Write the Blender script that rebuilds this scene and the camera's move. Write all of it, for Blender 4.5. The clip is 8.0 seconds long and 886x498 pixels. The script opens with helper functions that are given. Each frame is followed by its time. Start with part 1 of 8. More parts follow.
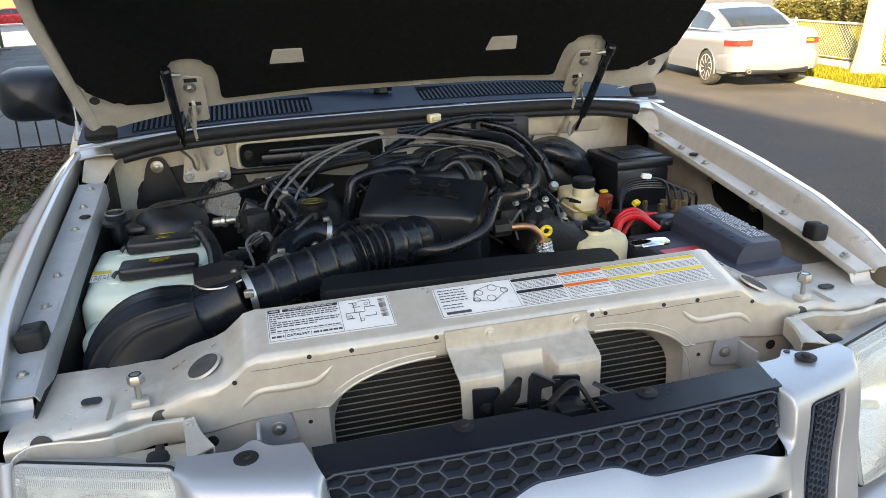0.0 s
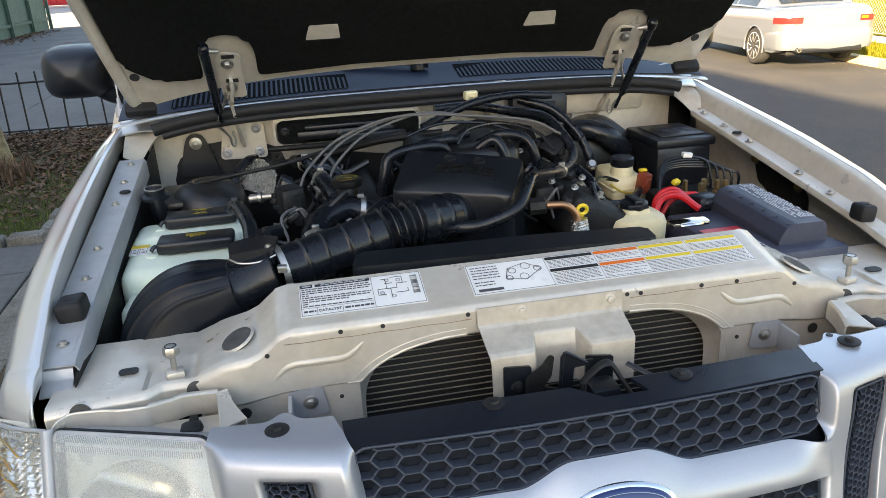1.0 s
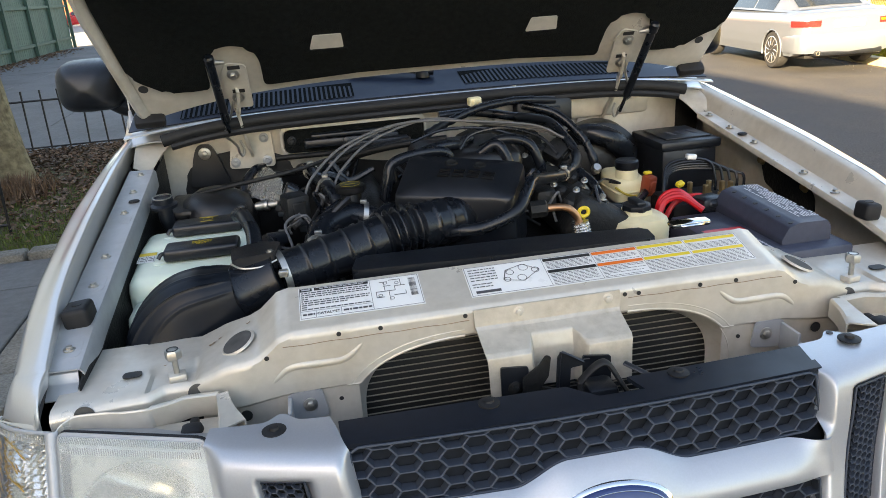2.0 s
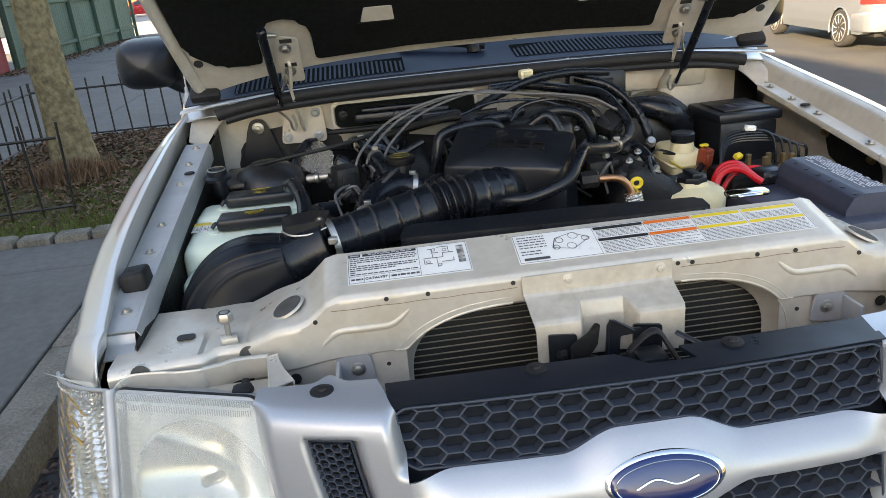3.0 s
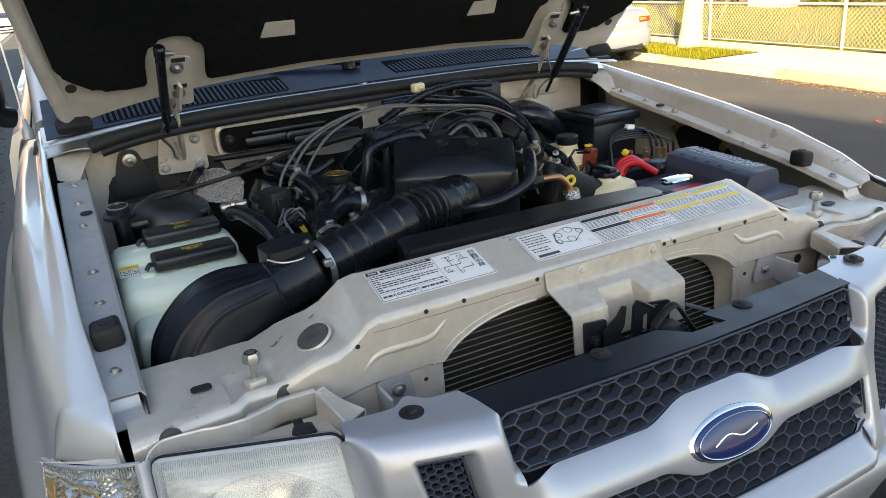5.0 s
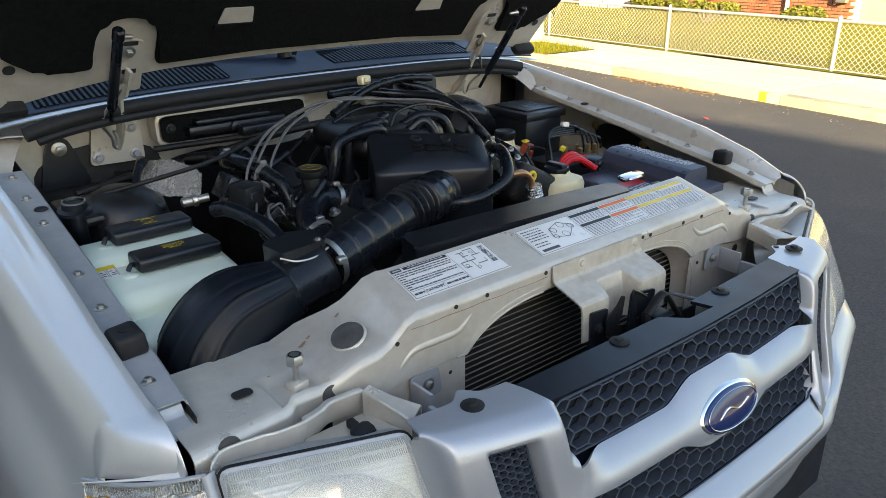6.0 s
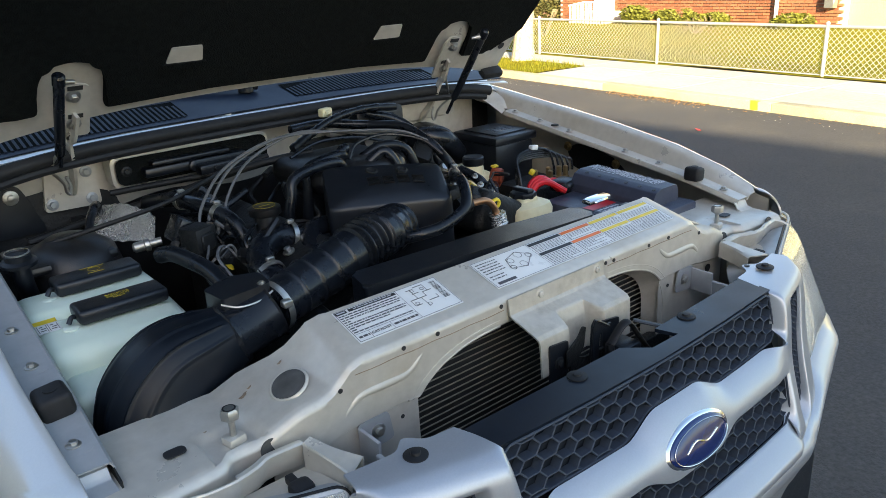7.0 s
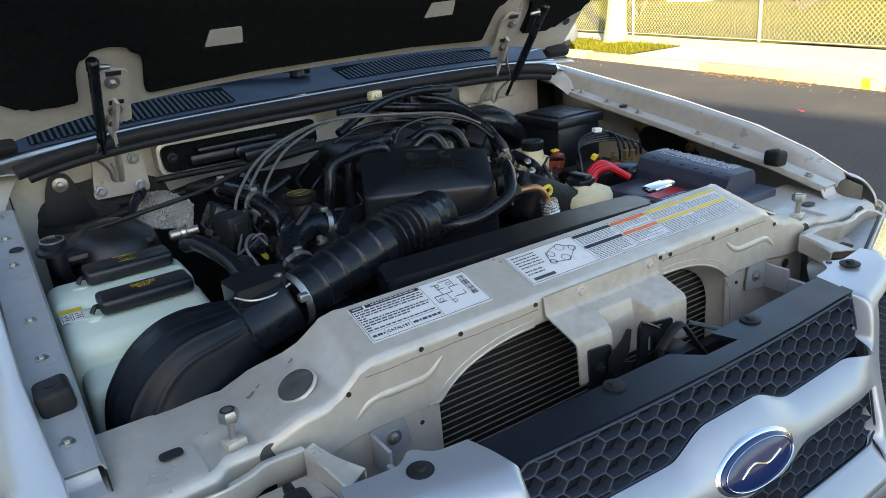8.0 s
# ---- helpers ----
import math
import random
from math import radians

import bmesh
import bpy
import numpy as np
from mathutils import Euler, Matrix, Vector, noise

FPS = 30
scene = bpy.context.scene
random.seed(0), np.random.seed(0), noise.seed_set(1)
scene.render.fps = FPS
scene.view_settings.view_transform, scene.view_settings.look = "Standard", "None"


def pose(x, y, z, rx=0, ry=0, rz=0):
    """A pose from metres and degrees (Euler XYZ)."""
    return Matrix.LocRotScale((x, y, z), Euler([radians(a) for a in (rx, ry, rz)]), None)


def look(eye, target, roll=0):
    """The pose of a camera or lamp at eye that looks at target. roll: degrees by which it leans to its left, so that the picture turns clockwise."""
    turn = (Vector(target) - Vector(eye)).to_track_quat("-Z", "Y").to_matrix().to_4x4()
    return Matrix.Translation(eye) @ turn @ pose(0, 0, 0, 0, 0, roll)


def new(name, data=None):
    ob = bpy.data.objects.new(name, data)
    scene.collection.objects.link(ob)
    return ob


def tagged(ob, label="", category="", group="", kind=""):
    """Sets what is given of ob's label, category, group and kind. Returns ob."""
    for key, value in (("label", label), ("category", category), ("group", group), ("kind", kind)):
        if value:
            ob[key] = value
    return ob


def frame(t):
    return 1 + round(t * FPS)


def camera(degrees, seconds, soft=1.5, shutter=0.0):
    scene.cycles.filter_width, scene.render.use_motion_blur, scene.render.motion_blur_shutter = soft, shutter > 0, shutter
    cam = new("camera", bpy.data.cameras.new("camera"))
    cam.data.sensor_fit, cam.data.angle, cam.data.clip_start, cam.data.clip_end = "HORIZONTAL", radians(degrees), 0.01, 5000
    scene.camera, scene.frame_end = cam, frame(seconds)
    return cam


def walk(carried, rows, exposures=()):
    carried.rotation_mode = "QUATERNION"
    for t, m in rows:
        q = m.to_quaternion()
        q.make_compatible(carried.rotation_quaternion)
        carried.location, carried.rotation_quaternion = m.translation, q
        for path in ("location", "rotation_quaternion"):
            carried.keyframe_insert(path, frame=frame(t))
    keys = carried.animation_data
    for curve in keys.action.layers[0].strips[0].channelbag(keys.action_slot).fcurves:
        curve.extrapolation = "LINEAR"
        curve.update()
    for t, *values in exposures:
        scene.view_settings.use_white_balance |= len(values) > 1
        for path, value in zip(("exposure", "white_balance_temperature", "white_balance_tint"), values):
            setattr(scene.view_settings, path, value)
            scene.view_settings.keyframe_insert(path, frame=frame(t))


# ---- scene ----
cam = camera(61.8, 8.0, soft=0.65)
PATH = [
    (0, (-0.356, -0.888, 1.505), (0.101, 0.942, 0.841), -2.4),
    (0.5, (-0.354, -0.886, 1.504), (0.025, 0.961, 0.838), -2.4),
    (1, (-0.346, -0.884, 1.495), (0.004, 0.953, 0.788), -2.9),
    (1.2, (-0.35, -0.885, 1.485), (0.014, 0.953, 0.785), -2.2),
    (2.3, (-0.289, -0.908, 1.485), (-0.004, 0.96, 0.832), -4.6),
    (2.5, (-0.277, -0.898, 1.443), (-0.054, 0.989, 0.819), -1.5),
    (3, (-0.311, -0.909, 1.454), (-0.154, 0.957, 0.752), -5.3),
    (3.5, (-0.503, -0.958, 1.465), (-0.153, 0.841, 0.665), -4.8),
    (3.8, (-0.626, -0.985, 1.476), (-0.135, 0.762, 0.634), -2.7),
    (4, (-0.664, -0.993, 1.502), (-0.082, 0.751, 0.715), -1.2),
    (4.5, (-0.680, -0.937, 1.466), (0.027, 0.817, 0.814), -1.6),
    (4.7, (-0.676, -0.878, 1.453), (0.061, 0.857, 0.784), -3.0),
    (5.8, (-0.924, -0.642, 1.485), (0.197, 0.845, 0.753), -2.5),
    (6, (-0.949, -0.651, 1.493), (0.222, 0.789, 0.748), -0.6),
    (6.5, (-0.917, -0.674, 1.499), (0.288, 0.761, 0.797), -3.1),
    (7, (-0.851, -0.668, 1.496), (0.325, 0.794, 0.805), -3.3),
    (7.5, (-0.786, -0.652, 1.489), (0.267, 0.903, 0.801), -4.0),
    (8, (-0.723, -0.650, 1.465), (0.247, 0.949, 0.756), -5.4),
]
EXPOSURES = [(0, 2.91, 7490, 13.5), (2.5, 2.89, 7490, 13.5), (3.8, 2.92, 7600, 14), (4.5, 2.73, 7420, 13.5), (6.5, 2.48, 6720, 10), (8, 2.49, 6450, 9)]
walk(cam, [(t, look(eye, target, roll)) for t, eye, target, roll in PATH], EXPOSURES)

# light
SUN_ELEV, SUN_AZ = radians(17.5), radians(219.0)   # azimuth clockwise from +y
world = bpy.data.worlds.new("world")
scene.world = world
world.use_nodes = True
wn = world.node_tree
sky = wn.nodes.new("ShaderNodeTexSky")
sky.sky_type = "NISHITA"
sky.sun_disc = False
sky.sun_elevation = SUN_ELEV
sky.sun_rotation = SUN_AZ
sky.air_density, sky.dust_density, sky.ozone_density = 1.0, 1.2, 1.0
wn.nodes["Background"].inputs[1].default_value = 0.088
wn.links.new(sky.outputs[0], wn.nodes["Background"].inputs[0])
sun_data = bpy.data.lights.new("sun", "SUN")
sun_data.energy, sun_data.angle, sun_data.color = 5.0, radians(0.6), (1.0, 0.82, 0.53)
sun = new("sun", sun_data)
to_sun = Vector((math.sin(SUN_AZ) * math.cos(SUN_ELEV), math.cos(SUN_AZ) * math.cos(SUN_ELEV), math.sin(SUN_ELEV)))
sun.matrix_world = look(to_sun * 60, (0, 0, 0))


# materials
def material(name, color, rough=0.5, metal=0.0, vary=0.12, scale=18.0, bump=0.0, bump_scale=120.0, coat=0.0, second=None, stain=0.0,
             stain_scale=5.0, transmission=0.0, emission=None, subsurface=0.0, per_piece=0.0, spec=0.5, rough_vary=0.12):
    """A surface with fine grain and broad wear: color, a second tint where it is stained, bump, and roughness that follows the wear."""
    m = bpy.data.materials.new(name)
    m.use_nodes = True
    n, l = m.node_tree.nodes, m.node_tree.links
    b = n["Principled BSDF"]
    co = n.new("ShaderNodeTexCoord")
    fine, broad = n.new("ShaderNodeTexNoise"), n.new("ShaderNodeTexNoise")
    fine.inputs["Scale"].default_value, broad.inputs["Scale"].default_value = scale, stain_scale
    fine.inputs["Detail"].default_value, broad.inputs["Detail"].default_value = 6, 8
    broad.inputs["Roughness"].default_value = 0.65
    l.new(co.outputs["Object"], fine.inputs["Vector"])
    l.new(co.outputs["Object"], broad.inputs["Vector"])
    ramp = n.new("ShaderNodeMapRange")
    ramp.inputs[1].default_value, ramp.inputs[2].default_value = 0.3, 0.7
    ramp.inputs[3].default_value, ramp.inputs[4].default_value = 1 - vary, 1 + vary
    l.new(fine.outputs[0], ramp.inputs[0])
    mix = n.new("ShaderNodeMix")
    mix.data_type = "RGBA"
    mix.inputs[6].default_value = (*color, 1)
    mix.inputs[7].default_value = (*(second or [c * 0.6 for c in color]), 1)
    amount = n.new("ShaderNodeMapRange")
    amount.inputs[1].default_value, amount.inputs[2].default_value = 0.46, 0.72
    amount.inputs[4].default_value = stain
    l.new(broad.outputs[0], amount.inputs[0])
    l.new(amount.outputs[0], mix.inputs[0])
    tone = n.new("ShaderNodeVectorMath")
    tone.operation = "SCALE"
    l.new(mix.outputs[2], tone.inputs[0])
    factor = ramp.outputs[0]
    if per_piece:
        info, spread, times = n.new("ShaderNodeObjectInfo"), n.new("ShaderNodeMapRange"), n.new("ShaderNodeMath")
        times.operation = "MULTIPLY"
        spread.inputs[3].default_value, spread.inputs[4].default_value = 1 - per_piece, 1 + per_piece
        geo, both, wrap = n.new("ShaderNodeNewGeometry"), n.new("ShaderNodeMath"), n.new("ShaderNodeMath")
        wrap.operation = "FRACT"
        l.new(info.outputs["Random"], both.inputs[0])
        l.new(geo.outputs["Random Per Island"], both.inputs[1])
        l.new(both.outputs[0], wrap.inputs[0])
        l.new(wrap.outputs[0], spread.inputs[0])
        l.new(spread.outputs[0], times.inputs[0])
        l.new(factor, times.inputs[1])
        factor = times.outputs[0]
    l.new(factor, tone.inputs[3])
    l.new(tone.outputs[0], b.inputs["Base Color"])
    rr = n.new("ShaderNodeMapRange")
    rr.inputs[1].default_value, rr.inputs[2].default_value = 0.3, 0.75
    rr.inputs[3].default_value, rr.inputs[4].default_value = max(0.02, rough - rough_vary * 0.6), min(1, rough + rough_vary)
    l.new(broad.outputs[0], rr.inputs[0])
    l.new(rr.outputs[0], b.inputs["Roughness"])
    b.inputs["Metallic"].default_value = metal
    b.inputs["Coat Weight"].default_value = coat
    b.inputs["Coat Roughness"].default_value = 0.06
    b.inputs["Specular IOR Level"].default_value = spec
    b.inputs["Transmission Weight"].default_value = transmission
    if subsurface:
        b.inputs["Subsurface Weight"].default_value = subsurface
        b.inputs["Subsurface Radius"].default_value = (0.02, 0.02, 0.02)
    if emission:
        b.inputs["Emission Color"].default_value = (*emission[:3], 1)
        b.inputs["Emission Strength"].default_value = emission[3]
    if bump:
        bt, bn = n.new("ShaderNodeTexNoise"), n.new("ShaderNodeBump")
        bt.inputs["Scale"].default_value, bt.inputs["Detail"].default_value = bump_scale, 4
        bn.inputs["Strength"].default_value, bn.inputs["Distance"].default_value = bump, 0.01
        l.new(co.outputs["Object"], bt.inputs["Vector"])
        l.new(bt.outputs[0], bn.inputs["Height"])
        l.new(bn.outputs[0], b.inputs["Normal"])
    return m


PAINT = material("silver_beige_paint", (0.72, 0.71, 0.685), 0.32, 0.60, 0.02, 400, coat=0.9, stain=0.04, stain_scale=2, rough_vary=0.02, second=(0.50, 0.49, 0.46))
PAINT_TRIM = material("satin_silver_trim_paint", (0.45, 0.468, 0.50), 0.36, 0.5, 0.03, 400, coat=0.35, stain=0.08, stain_scale=3, rough_vary=0.04, second=(0.45, 0.42, 0.37))
PAINT_IN = material("dusty_beige_inner_paint", (0.60, 0.56, 0.49), 0.36, 0.30, 0.05, 60, stain=0.45, stain_scale=9, second=(0.40, 0.34, 0.25), rough_vary=0.2)
PAINT_GRIMY = material("grimy_beige_bracket_paint", (0.52, 0.48, 0.41), 0.42, 0.25, 0.08, 60, stain=0.65, stain_scale=22, second=(0.34, 0.295, 0.225), rough_vary=0.2)
RAIL = material("grey_rail", (0.40, 0.41, 0.42), 0.40, 0.3, 0.05, 50, stain=0.35, stain_scale=14, second=(0.28, 0.28, 0.28))
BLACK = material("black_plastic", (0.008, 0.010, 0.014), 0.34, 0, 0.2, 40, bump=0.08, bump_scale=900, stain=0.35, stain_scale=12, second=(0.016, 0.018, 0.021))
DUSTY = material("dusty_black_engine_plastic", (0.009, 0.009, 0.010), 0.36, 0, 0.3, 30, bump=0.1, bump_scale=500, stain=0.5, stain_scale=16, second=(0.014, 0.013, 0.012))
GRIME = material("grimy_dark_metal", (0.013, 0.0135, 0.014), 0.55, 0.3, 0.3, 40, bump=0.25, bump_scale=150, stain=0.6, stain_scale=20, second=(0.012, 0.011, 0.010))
RUBBER = material("black_rubber", (0.016, 0.016, 0.017), 0.55, 0, 0.2, 60, bump=0.06, bump_scale=600, stain=0.3, second=(0.026, 0.026, 0.026), spec=0.28)
HOSE = material("glossy_black_hose", (0.008, 0.0100, 0.014), 0.26, 0, 0.2, 30, stain=0.3, stain_scale=14, second=(0.011, 0.013, 0.017), spec=0.38)
HORN = material("satin_black_horn", (0.006, 0.0085, 0.013), 0.36, 0, 0.2, 30, stain=0.3, stain_scale=14, second=(0.009, 0.012, 0.017), spec=0.26)
# hood felt, and also sheets that blacken slots and recesses in place of shade
FELT_AND_SHADE = material("black_felt_and_slot_shade", (0.0078, 0.0088, 0.0084), 0.95, 0, 0.3, 90, bump=0.5, bump_scale=350, stain=0.4, stain_scale=4, second=(0.012, 0.0135, 0.0125), spec=0.08)
# blue in the base colour stands in for sky mirrored in the cowl
COWL = material("sky_tinted_cowl_plastic", (0.013, 0.021, 0.040), 0.42, 0, 0.15, 40, spec=0.35, stain=0.5, stain_scale=10, second=(0.020, 0.023, 0.032))
TANK = material("milky_translucent_plastic", (0.70, 0.78, 0.66), 0.38, 0, 0.03, 20, subsurface=0.5, stain=0.3, stain_scale=7, second=(0.55, 0.66, 0.55))
TANK_OLD = material("yellowed_translucent_plastic", (0.72, 0.65, 0.42), 0.4, 0, 0.04, 20, subsurface=0.4, stain=0.5, stain_scale=18, second=(0.58, 0.46, 0.25))
CHROME = material("chrome", (0.80, 0.80, 0.80), 0.10, 1.0, 0.02, 60, stain=0.1)
STEEL = material("dull_zinc_steel", (0.50, 0.49, 0.46), 0.36, 0.9, 0.08, 90, stain=0.4, stain_scale=40, second=(0.30, 0.27, 0.22))
BRASS = material("aged_brass", (0.45, 0.32, 0.16), 0.38, 0.9, 0.1, 60, stain=0.4, stain_scale=40, second=(0.25, 0.17, 0.08))
COPPER = material("brown_copper_pipe", (0.45, 0.24, 0.13), 0.34, 0.85, 0.1, 60, stain=0.5, stain_scale=30, second=(0.25, 0.12, 0.06))
# grey put in for the dim space behind open holes
HOLE_GREY = material("dim_cavity_shade", (0.07, 0.068, 0.063), 0.8, 0, 0.3, 60)
RUST = material("rusty_seam", (0.24, 0.17, 0.11), 0.8, 0.0, 0.3, 120)
FOIL = material("crinkled_aluminium_foil", (0.74, 0.73, 0.70), 0.24, 0.95, 0.15, 90, bump=0.6, bump_scale=220, stain=0.4, stain_scale=20, second=(0.40, 0.36, 0.30))
WIRE_GREY = material("grey_plug_wire", (0.115, 0.115, 0.118), 0.45, 0, 0.1, 60, stain=0.4, stain_scale=30, second=(0.12, 0.12, 0.12))
RED = material("red_cable", (0.55, 0.010, 0.016), 0.35, 0, 0.1, 40, stain=0.2, second=(0.35, 0.01, 0.02))
RED_BROWN = material("red_brown_plastic", (0.28, 0.055, 0.025), 0.45, 0, 0.1, 40)
YELLOW = material("yellow_plastic", (0.75, 0.55, 0.03), 0.4, 0, 0.06)
PRINT_Y = material("yellow_print", (0.42, 0.32, 0.03), 0.55, 0, 0.05)
# print, and also patches that paint the shade in holes and gaps
PRINT_AND_SHADE = material("black_print_and_shade", (0.02, 0.02, 0.02), 0.5, 0, 0.05)
PRINT_G = material("grey_print", (0.30, 0.30, 0.32), 0.5, 0, 0.05)
PRINT_W = material("pale_print", (0.55, 0.55, 0.58), 0.5, 0, 0.05)
ORANGE = material("orange_print", (0.75, 0.16, 0.02), 0.45, 0, 0.04)
STICKER = material("white_sticker", (0.78, 0.78, 0.76), 0.30, 0, 0.02, 20, stain=0.12, stain_scale=20, second=(0.65, 0.62, 0.55))
BATTERY = material("blue_grey_battery_plastic", (0.042, 0.049, 0.076), 0.42, 0, 0.12, 60, bump=0.06, bump_scale=700, stain=0.35, stain_scale=18, second=(0.080, 0.085, 0.125))
CONDENSER = material("dusty_condenser_fins", (0.27, 0.245, 0.205), 0.6, 0.2, 0.25, 300, bump=0.3, bump_scale=700, stain=0.5, stain_scale=12, second=(0.26, 0.22, 0.17))
GRILLE_TOP = material("smooth_charcoal_plastic", (0.009, 0.0125, 0.020), 0.34, 0, 0.12, 60, stain=0.35, stain_scale=10, second=(0.013, 0.016, 0.021), spec=0.28)
GRILLE = material("charcoal_grille_plastic", (0.043, 0.054, 0.074), 0.50, 0, 0.12, 60, stain=0.35, stain_scale=10, second=(0.050, 0.058, 0.074), spec=0.30)
# darker than the grille plastic: shade deep in the cells, put into the colour
GRILLE_SHADE = material("dark_blue_cell_shade", (0.011, 0.015, 0.022), 0.7, 0, 0.2, 40, stain=0.3, stain_scale=9, second=(0.016, 0.018, 0.020), spec=0.15)
BLUE = material("blue_emblem_enamel", (0.008, 0.022, 0.11), 0.15, 0.1, 0.05, coat=0.8)
MIRRORED = material("chrome_facets", (0.90, 0.87, 0.83), 0.20, 1.0, 0.02, 60, rough_vary=0.04)
CLEAR = material("clear_lamp_lens", (0.97, 0.97, 0.95), 0.04, 0, 0.0, 30, transmission=0.96, rough_vary=0.02)
PRINT_F = material("fine_dark_print", (0.07, 0.07, 0.075), 0.5, 0, 0.05)
REFLECTOR = material("silvered_reflector", (0.98, 0.98, 0.95), 0.13, 0.78, 0.03, 30, stain=0.3, stain_scale=12, second=(0.62, 0.62, 0.55))
SURROUND = material("ridged_lamp_surround", (0.88, 0.90, 0.84), 0.30, 0.2, 0.05, 60, stain=0.3, stain_scale=14, second=(0.66, 0.68, 0.60))
# part of the lens's white stands in for sky glare off the lamp
LENS = material("hazed_lens_glare_white", (0.99, 1.0, 0.97), 0.06, 0, 0.02, 30, transmission=0.78, bump=0.05, bump_scale=60)
LENS_HAZE = material("yellowed_lens_haze", (0.92, 0.93, 0.89), 0.20, 0, 0.06, 20, transmission=0.8, stain=0.5, stain_scale=10, second=(0.80, 0.80, 0.72))
AMBER = material("amber_reflector", (0.95, 0.52, 0.02), 0.20, 0.3, 0.05, 40)
DARKGLASS = material("dark_car_glass", (0.02, 0.025, 0.03), 0.05, 0, 0.05, coat=0.5, rough_vary=0.02)
TAIL = material("red_tail_lens", (0.62, 0.02, 0.02), 0.15, 0, 0.05, coat=0.6)
TYRE = material("tyre_rubber", (0.022, 0.022, 0.023), 0.7, 0, 0.2, 60, bump=0.2, bump_scale=200)
ALLOY = material("alloy_wheel", (0.55, 0.55, 0.55), 0.3, 0.85, 0.04)
CAR_SILVER = material("silver_car_paint", (0.185, 0.210, 0.255), 0.28, 0.45, 0.02, 300, coat=0.8, rough_vary=0.01)
CAR_RED = material("red_car_paint", (0.52, 0.02, 0.025), 0.25, 0.1, 0.02, 300, coat=0.8)
CAR_WHITE = material("white_car_paint", (0.75, 0.75, 0.74), 0.25, 0, 0.02, 300, coat=0.8)
ASPHALT = material("worn_asphalt", (0.055, 0.0537, 0.055), 0.85, 0, 0.25, 60, bump=0.6, bump_scale=160, stain=0.5, stain_scale=0.6, second=(0.120, 0.108, 0.090), spec=0.3)
# pale concrete for the sunlit side; the copy below is darkened for shade
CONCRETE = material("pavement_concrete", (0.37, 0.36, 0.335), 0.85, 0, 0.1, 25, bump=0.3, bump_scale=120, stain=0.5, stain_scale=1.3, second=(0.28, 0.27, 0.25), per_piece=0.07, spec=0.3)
CONCRETE_L = material("shaded_pavement_concrete", (0.135, 0.133, 0.128), 0.85, 0, 0.12, 25, bump=0.3, bump_scale=120, stain=0.6, stain_scale=1.1, second=(0.090, 0.088, 0.084), per_piece=0.05, spec=0.3)
PALE_WALL = material("cream_stucco", (0.62, 0.58, 0.50), 0.85, 0, 0.08, 30, bump=0.2, stain=0.4, stain_scale=1, second=(0.52, 0.47, 0.39))
KERB = material("granite_kerb", (0.195, 0.182, 0.155), 0.8, 0, 0.30, 90, bump=0.9, bump_scale=45, stain=0.9, stain_scale=5, second=(0.095, 0.086, 0.070), per_piece=0.12, spec=0.3)
KERB_SUN = material("yellow_painted_kerb", (0.40, 0.36, 0.22), 0.8, 0, 0.18, 80, bump=0.4, bump_scale=60, stain=0.8, stain_scale=3, second=(0.22, 0.205, 0.16), per_piece=0.1)
SOIL = material("leafy_soil", (0.10, 0.078, 0.045), 0.95, 0, 0.4, 30, bump=1.0, bump_scale=40, stain=0.9, stain_scale=2.0, second=(0.055, 0.075, 0.020), spec=0.2)
LAWN = material("dry_lawn", (0.13, 0.125, 0.006), 0.95, 0, 0.35, 20, bump=1.0, bump_scale=30, stain=0.7, stain_scale=1.2, second=(0.19, 0.150, 0.012), spec=0.05)
BARK = material("furrowed_olive_bark", (0.17, 0.145, 0.085), 0.9, 0, 0.4, 22, bump=1.0, bump_scale=45, stain=0.6, stain_scale=9, second=(0.085, 0.068, 0.042), spec=0.2)
BARK_PALE = material("pale_grey_bark", (0.34, 0.29, 0.21), 0.9, 0, 0.3, 22, bump=0.8, bump_scale=45, stain=0.6, stain_scale=7, second=(0.20, 0.16, 0.11), spec=0.2)
IRON = material("black_painted_iron", (0.018, 0.018, 0.018), 0.5, 0.3, 0.2, 60, stain=0.3, second=(0.05, 0.04, 0.03))
GALV = material("galvanised_wire", (0.42, 0.42, 0.41), 0.45, 0.5, 0.1, 80)
BRICK = material("red_brick", (0.25, 0.088, 0.040), 0.85, 0, 0.15, 60, bump=0.3, bump_scale=120, stain=0.5, stain_scale=6, second=(0.16, 0.050, 0.028), per_piece=0.30)
MORTAR = material("mortar", (0.50, 0.45, 0.37), 0.9, 0, 0.1, 60, bump=0.2)
RED_WALL = material("red_painted_wall", (0.20, 0.028, 0.030), 0.75, 0, 0.1, 30, stain=0.5, stain_scale=2, second=(0.13, 0.02, 0.022))
GREEN = material("green_painted_wood", (0.035, 0.075, 0.055), 0.7, 0, 0.15, 30, stain=0.6, stain_scale=3, second=(0.055, 0.085, 0.07), per_piece=0.15)
WALL_TAN = material("tan_stucco", (0.42, 0.36, 0.28), 0.85, 0, 0.08, 30, bump=0.2, stain=0.4, stain_scale=1, second=(0.34, 0.28, 0.21))
WHITE = material("white_painted_wood", (0.78, 0.77, 0.73), 0.6, 0, 0.05, 30, stain=0.2)
ROOFING = material("dark_shingles", (0.07, 0.065, 0.06), 0.9, 0, 0.3, 30, bump=0.4, bump_scale=60)
LEAF_DRY = material("dry_brown_leaves", (0.13, 0.08, 0.045), 0.8, 0, 0.5, 9, stain=0.9, stain_scale=14, second=(0.075, 0.032, 0.020))
